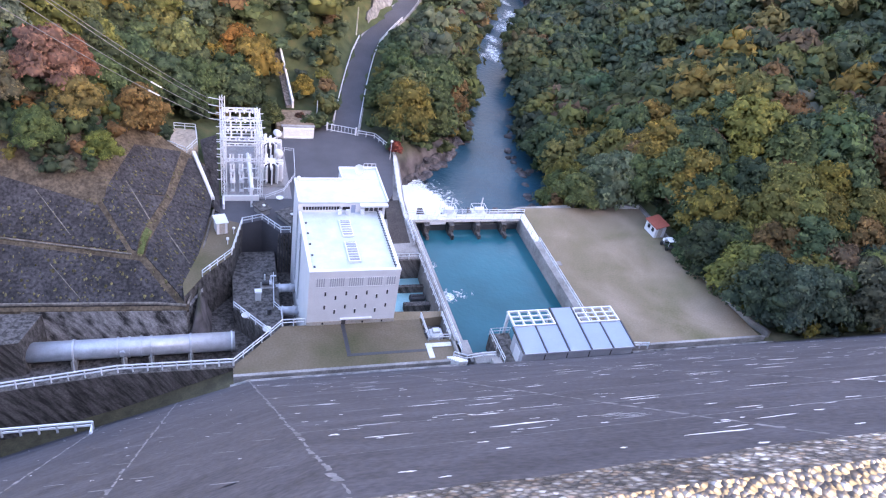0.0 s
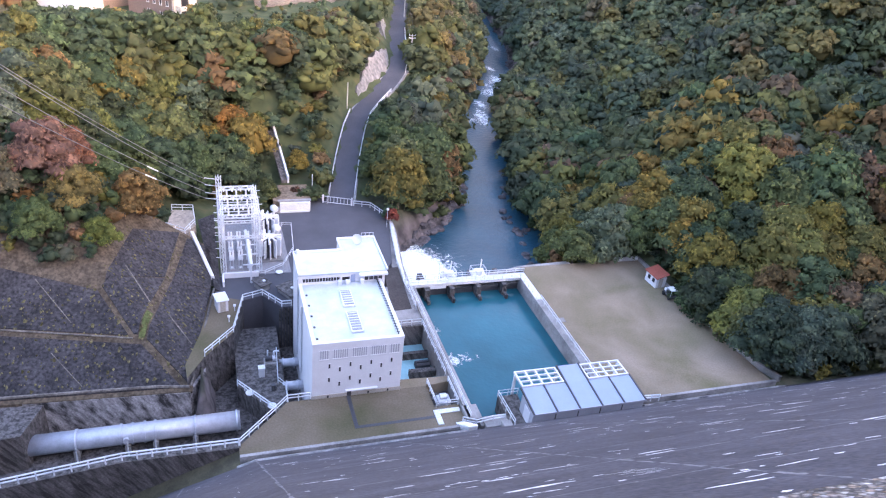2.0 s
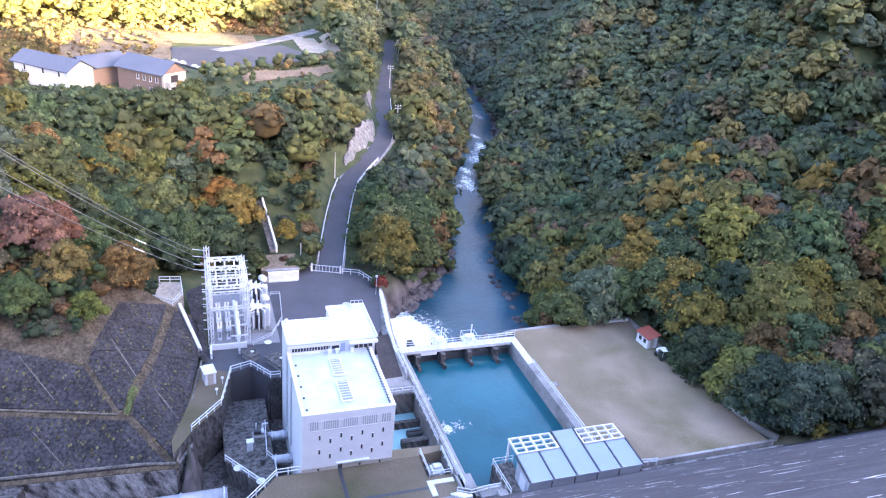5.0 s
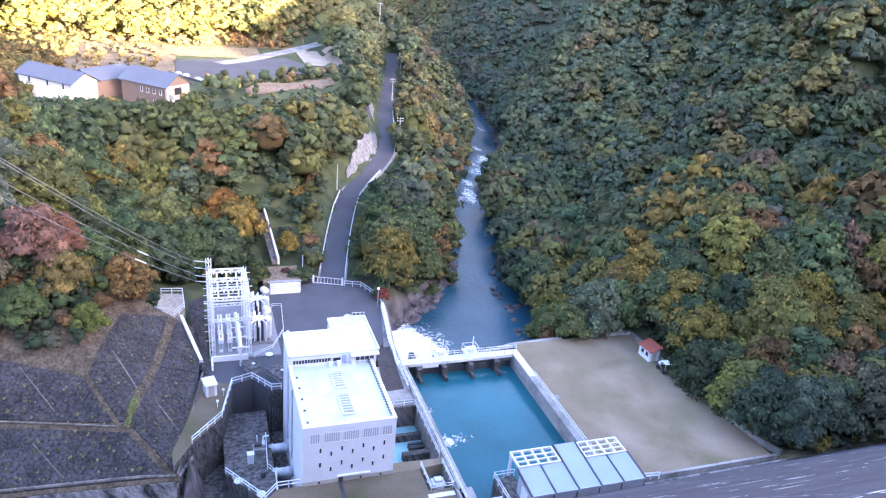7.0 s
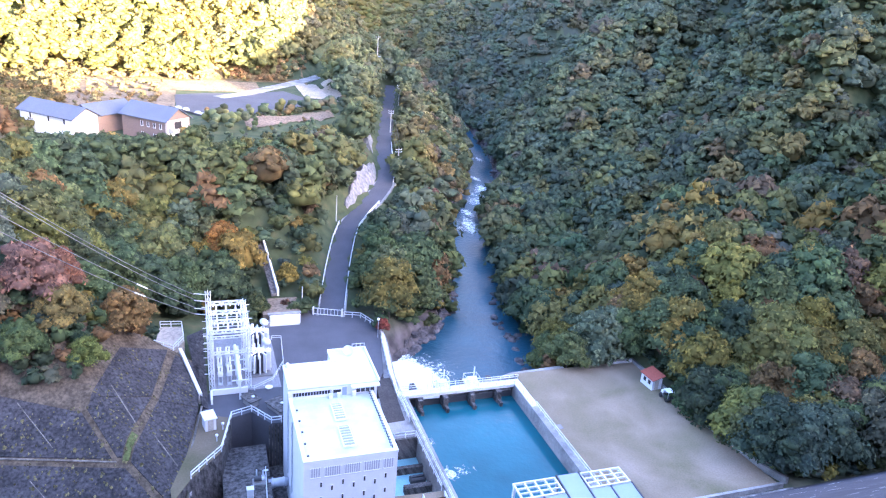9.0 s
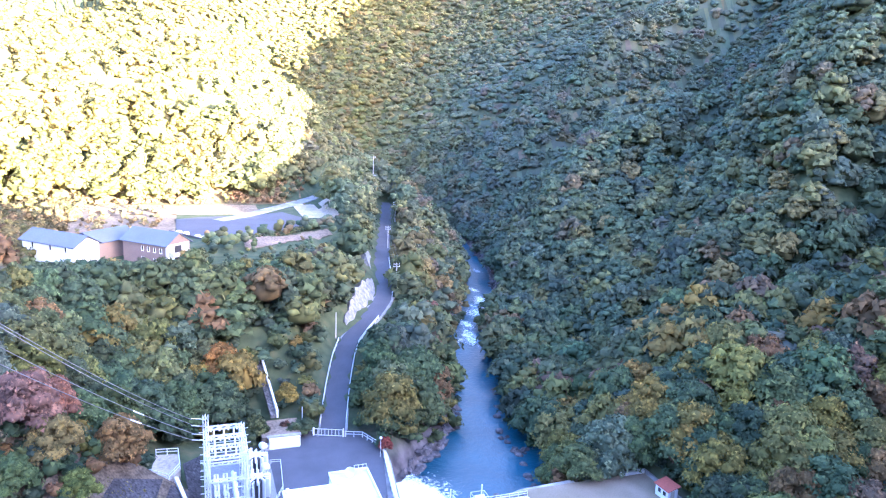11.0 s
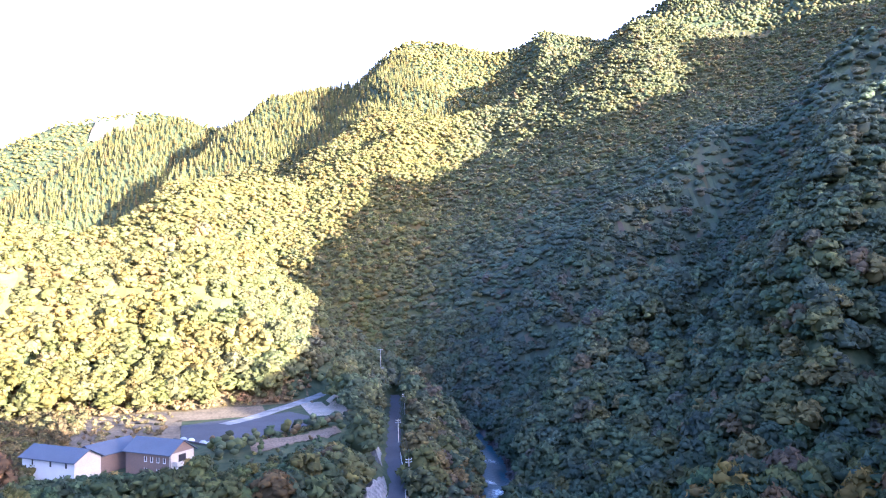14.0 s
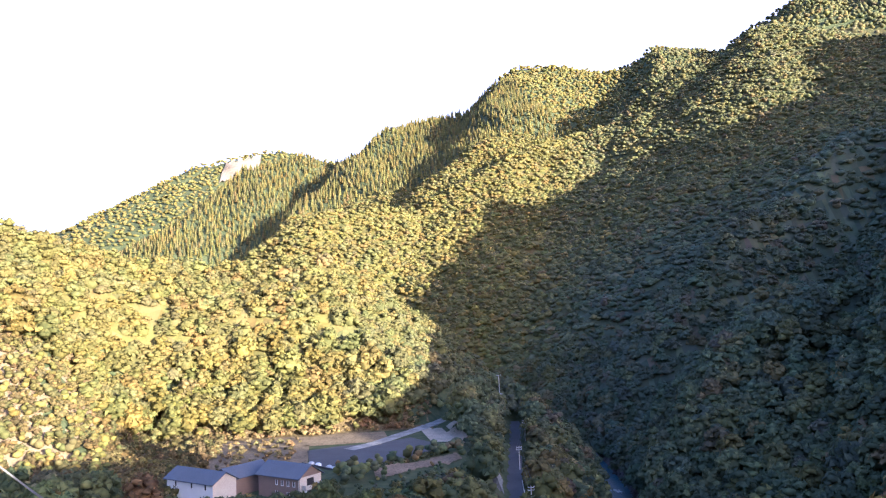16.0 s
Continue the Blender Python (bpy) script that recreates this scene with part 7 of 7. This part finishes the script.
def grove(name, X, Y, size, forms, label, squash=(0.9, 1.3), lift=-0.1, leaf=None, tone=None, base=None):
    """Many trees joined into one mesh."""
    if X.size == 0:
        return
    Z = land(X, Y) if base is None else base
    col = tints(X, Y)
    if tone is not None:
        col[:, :3] = tone * rng.uniform(0.7, 1.2, (X.size, 1)) * (1 + rng.uniform(-0.1, 0.1, (X.size, 3)))
    S = under_view(X, Y, Z, rng.uniform(*size, X.size))
    H = S * rng.uniform(*squash, X.size)
    A = rng.uniform(0, 6.28, X.size)
    K = rng.randint(0, len(forms), X.size)
    V, F, T, n = [], [], [], 0
    for k, (fv, ff) in enumerate(forms):
        for i in np.nonzero(K == k)[0]:
            c, s = math.cos(A[i]), math.sin(A[i])
            v = fv * [S[i], S[i], H[i]]
            V.append(np.stack([c * v[:, 0] - s * v[:, 1] + X[i], s * v[:, 0] + c * v[:, 1] + Y[i], v[:, 2] + Z[i] + lift * S[i]], 1))
            F.append(ff + n)
            T.append(np.repeat(col[i][None], len(ff), 0))
            n += len(fv)
    ob = new(name, arrays_mesh(name, np.concatenate(V), np.concatenate(F), leaf or LEAF_FOREST, np.concatenate(T)))
    tagged(ob, label, "forest", kind="stuff")




def understorey(name, gx_, gy_, keep, lift, rough, label):
    """The closed lower foliage of the forest, a rough sheet that the crowns stand out of, added to fill the black gaps
    between them.
    """
    X, Y = np.meshgrid(gx_, gy_)
    X = X + rng.uniform(-0.35, 0.35, X.shape) * (gx_[1] - gx_[0])
    Y = Y + rng.uniform(-0.35, 0.35, Y.shape) * (gy_[1] - gy_[0])
    Z = land(X, Y) + lift + rng.uniform(-rough, rough, X.shape)
    ok_ = keep(X, Y)
    i_ = np.arange(X.size).reshape(X.shape)
    q_ = np.stack([i_[:-1, :-1], i_[:-1, 1:], i_[1:, 1:], i_[1:, :-1]], -1).reshape(-1, 4)
    q_ = q_[ok_.ravel()[q_].all(1)]
    used, back_ = np.unique(q_, return_inverse=True)
    q_ = back_.reshape(-1, 4)
    t_ = np.concatenate([q_[:, [0, 1, 2]], q_[:, [0, 2, 3]]])
    V = np.stack([X, Y, Z], -1).reshape(-1, 3)[used]
    mid = V[q_].mean(1)
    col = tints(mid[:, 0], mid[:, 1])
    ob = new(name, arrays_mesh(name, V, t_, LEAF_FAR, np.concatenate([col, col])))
    tagged(ob, label, "undergrowth", kind="stuff")


def seen_from_crest(X, Y, d0, d1):
    a = np.degrees(np.arctan2(X, Y))
    d = np.hypot(X, Y)
    return (d > d0) & (d < d1) & (a > -26) & (a < 58)


NEAR = [crown(rng, 34, 2500, 0.050, plump=0.85) for _ in range(7)]
NEXT = [crown(rng, 26, 1200, 0.070, plump=0.9) for _ in range(5)]
MID = [crown(rng, 13, 165, 0.125) for _ in range(9)]
FAR = [crown(rng, 9, 84, 0.15, flat=0.55, ruffle=0.25) for _ in range(9)]
FARTHER = [crown(rng, 3, 9, 0.28, flat=0.6, plump=1.6, ruffle=0.25, lumpy=0.2) for _ in range(9)]
DOT = [crown(rng, 1, 0, 0, flat=0.8, plump=1.9) for _ in range(6)]
SPIRE = [conifer(rng) for _ in range(5)]

# undergrowth, so that no bare ground shows between the crowns
BUSH = [crown(rng, 5, 46, 0.17, plump=1.2, flat=0.6) for _ in range(6)]
X, Y = scatter(3.2, 62, 175)
ok = open_ground(X, Y)
grove("undergrowth", X[ok], Y[ok], (1.7, 2.9), BUSH, "low shrubs and saplings on the valley side", (0.7, 1.1), 0.3)

X, Y = scatter(4.0, 175, 300)
ok = open_ground(X, Y) & (polyline(X, Y, LANE)[0] > 4)
X, Y = X[ok], Y[ok]
ok = ~hidden(X, Y, land(X, Y))
grove("undergrowth_beyond", X[ok], Y[ok], (1.7, 3.0), DOT, "saplings and shrubs under the forest", (0.7, 1.1), 0.3)
X, Y = np.meshgrid(np.arange(52, 114, 2.1), np.arange(61.2, 114, 2.1))
X, Y = (X + rng.uniform(-0.7, 0.7, X.shape)).ravel(), (Y + rng.uniform(-0.7, 0.7, Y.shape)).ravel()
ok = (((X > np.interp(Y, [61, 65, 78, 98], [77.6, 76.4, 74.9, 74.6])) & (Y < 98) & ((X < 86) | (Y < 70))) | ((X < 86) & (Y > 98.2) & (polyline(X, Y, RIVER)[0] > 17)))
grove("shrubs_by_lawn", X[ok], Y[ok], (1.1, 2.0), BUSH, "dark green shrubs beside the lawn wall", (0.8, 1.2), 0.25)
X, Y = np.meshgrid(np.arange(-46, -4, 1.9), np.arange(86, 113, 1.9))
X, Y = (X + rng.uniform(-0.8, 0.8, X.shape)).ravel(), (Y + rng.uniform(-0.8, 0.8, Y.shape)).ravel()
ok = (Y > 88.4 + np.maximum(-16.0 - X, 0) * 0.29) & (X < np.interp(Y, [86, 99, 104, 113], [-15.5, -12.5, -8, -8]))
X, Y = X[ok], Y[ok]
Zb = np.where(Y < 105, np.maximum(land(X, Y), [rev_z(a, b) for a, b in zip(X, Y)]), land(X, Y))
grove("slope_top_shrubs", X, Y, (1.0, 2.2), BUSH, "mixed green and russet shrubs above the cut slope", (0.8, 1.2), 0.2, base=Zb)
hx = np.concatenate([np.linspace(4.5, 16.5, 22), np.linspace(16.5, 37, 34)])
hy = np.interp(hx, [4.5, 16.5, 37], [196, 204, 221.5])
hx, hy = np.tile(hx, 3) + rng.uniform(-0.6, 0.6, hx.size * 3), np.tile(hy, 3) - np.repeat([0.0, 1.4, 2.8], hx.size) + rng.uniform(-0.6, 0.6, hx.size * 3)
grove("hedge", hx, hy, (0.8, 1.4), BUSH, "low green hedge along the car park edge", (0.6, 0.9))

# single trees, nearest the works
X, Y = scatter(4.2, 60, 165)
ok = free(X, Y)
X, Y = X[ok], Y[ok]
near = np.hypot(X, Y) < 165
wall_y = np.arange(64, 97, 3.4)
X = np.concatenate([78.6 + rng.uniform(-0.6, 0.9, wall_y.size), [70.5, 66.0, 75.5, 61.8], X])
Y = np.concatenate([wall_y, [100.5, 102.5, 99.5, 104.8], Y])
order = np.argsort(np.hypot(X, Y))[:285]
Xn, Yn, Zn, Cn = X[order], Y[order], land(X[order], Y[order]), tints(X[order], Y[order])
crown_meshes = [arrays_mesh("crown", v, f, LEAF_TREE) for v, f in NEAR]
next_meshes = [arrays_mesh("crown", v, f, LEAF_TREE) for v, f in NEXT]
bm = rod(bmesh.new(), (0, 0, -1.5), (0.1, 0.05, 4.5), 0.24, 8, 0.13)
for a in range(5):
    rod(bm, (0.07, 0.03, 2.6 + 0.4 * a), (1.5 * math.cos(a * 2.4), 1.5 * math.sin(a * 2.4), 4.6 + 0.45 * a), 0.09, 5, 0.04)
trunk_mesh = mesh_of("trunk", bm, BARK)
KIND = {0: "dark green", 1: "green", 2: "olive green", 3: "yellow-green", 4: "grey-green"}
for x, y, z, c in zip(Xn, Yn, Zn, Cn):
    forms_ = crown_meshes if math.hypot(x, y) < 129 else next_meshes
    warm = c[0] / c[1]
    hue = "rust-red" if warm > 1.9 else "orange" if warm > 1.35 else "ochre" if warm > 1.05 else "olive green" if warm > 0.78 else "dark green"
    t = thing("tree", hue + " broadleaf tree on the steep valley side", "tree", pose(x, y, z, 0, 0, rng.uniform(0, 360)), "trees of the valley side")
    s = float(under_view(np.array([x]), np.array([y]), np.array([z]), np.array([rng.uniform(4.2, 6.6)]))[0])
    tr = new("trunk", trunk_mesh)
    tr.parent = t
    cr = new("crown", forms_[rng.randint(len(forms_))])
    cr.parent = t
    cr.scale, cr.location = (s, s, s * rng.uniform(0.9, 1.25)), (0, 0, 0.28 * s + 0.6)
    cr.color = c
# trees that stand out by their colour
for x, y, s, c, what in SPECIMENS:
    z = float(land(np.array([x]), np.array([y]))[0])
    if x < -5 and y < 105:
        z = max(z, rev_z(x, y))      # on the earth above the cut slope
    t = thing("tree", what + " broadleaf tree among the green ones", "tree", pose(x, y, max(z, 0 if s < 3 else z), 0, 0, rng.uniform(0, 360)), "trees of the valley side")
    tr = new("trunk", trunk_mesh)
    tr.parent = t
    tr.scale = (s / 5, s / 5, s / 5)
    cr = new("crown", crown_meshes[rng.randint(len(crown_meshes))])
    cr.parent = t
    cr.scale, cr.location = (s, s, s * 1.15), (0, 0, 0.2 * s)
    cr.color = c
taken = set(order.tolist())
rest = np.array([i for i in range(X.size) if i not in taken], int)
X2, Y2 = scatter(4.8, 165, 300)
ok = free(X2, Y2)
Xa, Ya = np.concatenate([X[rest], X2[ok]]), np.concatenate([Y[rest], Y2[ok]])
h = hidden(Xa, Ya, land(Xa, Ya))
grove("forest_of_valley_side", Xa[~h], Ya[~h], (4.2, 6.4), MID, "mixed autumn broadleaf forest in green, ochre and rust", lift=0.45)
grove("forest_behind_spurs", Xa[h], Ya[h], (3.5, 5), DOT, "mixed autumn broadleaf forest behind the spurs", lift=0.4)
understorey("undergrowth_of_mountain", np.arange(-170, 480, 3.6), np.arange(150, 480, 3.6), lambda X, Y: seen_from_crest(X, Y, 290, 486) & free(X, Y) & ((Y > 290) | (X > 95)) & ~hidden(X, Y, land(X, Y)), 2.6, 0.8, "closed undergrowth beneath the mountain forest")
understorey("undergrowth_of_ridge", np.arange(-360, 760, 5.5), np.arange(300, 940, 5.5), lambda X, Y: seen_from_crest(X, Y, 470, 945) & ~hidden(X, Y, land(X, Y)), 2.8, 0.8, "closed undergrowth beneath the forest of the ridge")
X, Y = scatter(4.2, 300, 470)
ok = free(X, Y) & ~((X < 95) & (Y > 272) & (Y < 400))
X, Y = X[ok], Y[ok]
h = hidden(X, Y, land(X, Y))
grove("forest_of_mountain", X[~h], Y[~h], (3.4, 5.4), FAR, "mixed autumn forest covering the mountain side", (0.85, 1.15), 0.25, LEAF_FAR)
keep = h & (rng.uniform(size=X.size) < 0.15)
grove("forest_of_mountain_back", X[keep], Y[keep], (4.5, 6), DOT, "mixed autumn forest on the far flanks", lift=0.1, leaf=LEAF_FAR)
X, Y = scatter(5.0, 470, 930)
h = hidden(X, Y, land(X, Y))
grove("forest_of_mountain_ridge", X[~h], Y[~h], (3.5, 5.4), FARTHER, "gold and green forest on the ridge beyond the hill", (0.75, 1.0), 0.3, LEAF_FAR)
X, Y = scatter(2.6, 262, 318)
ok = (X < 44) & (Y > 268 + 3 * waves(X, Y, 20, 21)) & (Y < 287 + 5 * waves(X, Y, 25, 22)) & (polyline(X, Y, LANE)[0] > 4.5)
grove("straw_brush", X[ok], Y[ok], (0.9, 1.9), BUSH, "straw-coloured dry brush at the foot of the sunlit hill", (0.7, 1.1), 0.1, tone=np.array([0.25, 0.185, 0.10]))
X, Y = scatter(3.0, 170, 290)
ok = (X < -34) & (Y > 172) & (Y < 274)
grove("thicket", X[ok], Y[ok], (1.3, 2.6), BUSH, "olive and straw thicket on the slope behind the lodge", (0.8, 1.2), 0.1, tone=np.array([0.15, 0.125, 0.06]))
X, Y = scatter(4.0, 200, 262)
ok = (X < -7) & (X > -36) & (Y > 200) & (Y < 262)
grove("meadow_brush", X[ok], Y[ok], (0.7, 1.6), BUSH, "straw-coloured brush on the dry meadow", (0.6, 1.0), 0.1, tone=np.array([0.21, 0.165, 0.09]))
X, Y = scatter(4.4, 272, 400)
ok = free(X, Y) & (X < 95) & (Y > 284 + 4 * waves(X, Y, 25, 22))
X, Y = X[ok], Y[ok]
h = hidden(X, Y, land(X, Y))
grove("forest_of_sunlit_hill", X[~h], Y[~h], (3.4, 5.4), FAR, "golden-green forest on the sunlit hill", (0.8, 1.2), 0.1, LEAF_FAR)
X, Y = scatter(7.5, 930, 1600)
h = hidden(X, Y, land(X, Y))
firs = ~h & (X < 330)
grove("fir_plantation", X[firs], Y[firs], (3.0, 4.4), SPIRE, "green fir plantation on the distant ridge", (0.9, 1.2), leaf=LEAF_FAR)
leafy = (~h & (X >= 330)) | (h & (rng.uniform(size=X.size) < 0.05))
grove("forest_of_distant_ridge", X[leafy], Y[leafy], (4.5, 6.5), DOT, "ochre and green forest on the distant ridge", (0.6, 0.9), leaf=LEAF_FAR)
X, Y = scatter(17.0, 1600, 2700)
h = hidden(X, Y, land(X, Y))
h |= (X > -290) & (X < -170) & (Y > 2150) & (Y < 2350)
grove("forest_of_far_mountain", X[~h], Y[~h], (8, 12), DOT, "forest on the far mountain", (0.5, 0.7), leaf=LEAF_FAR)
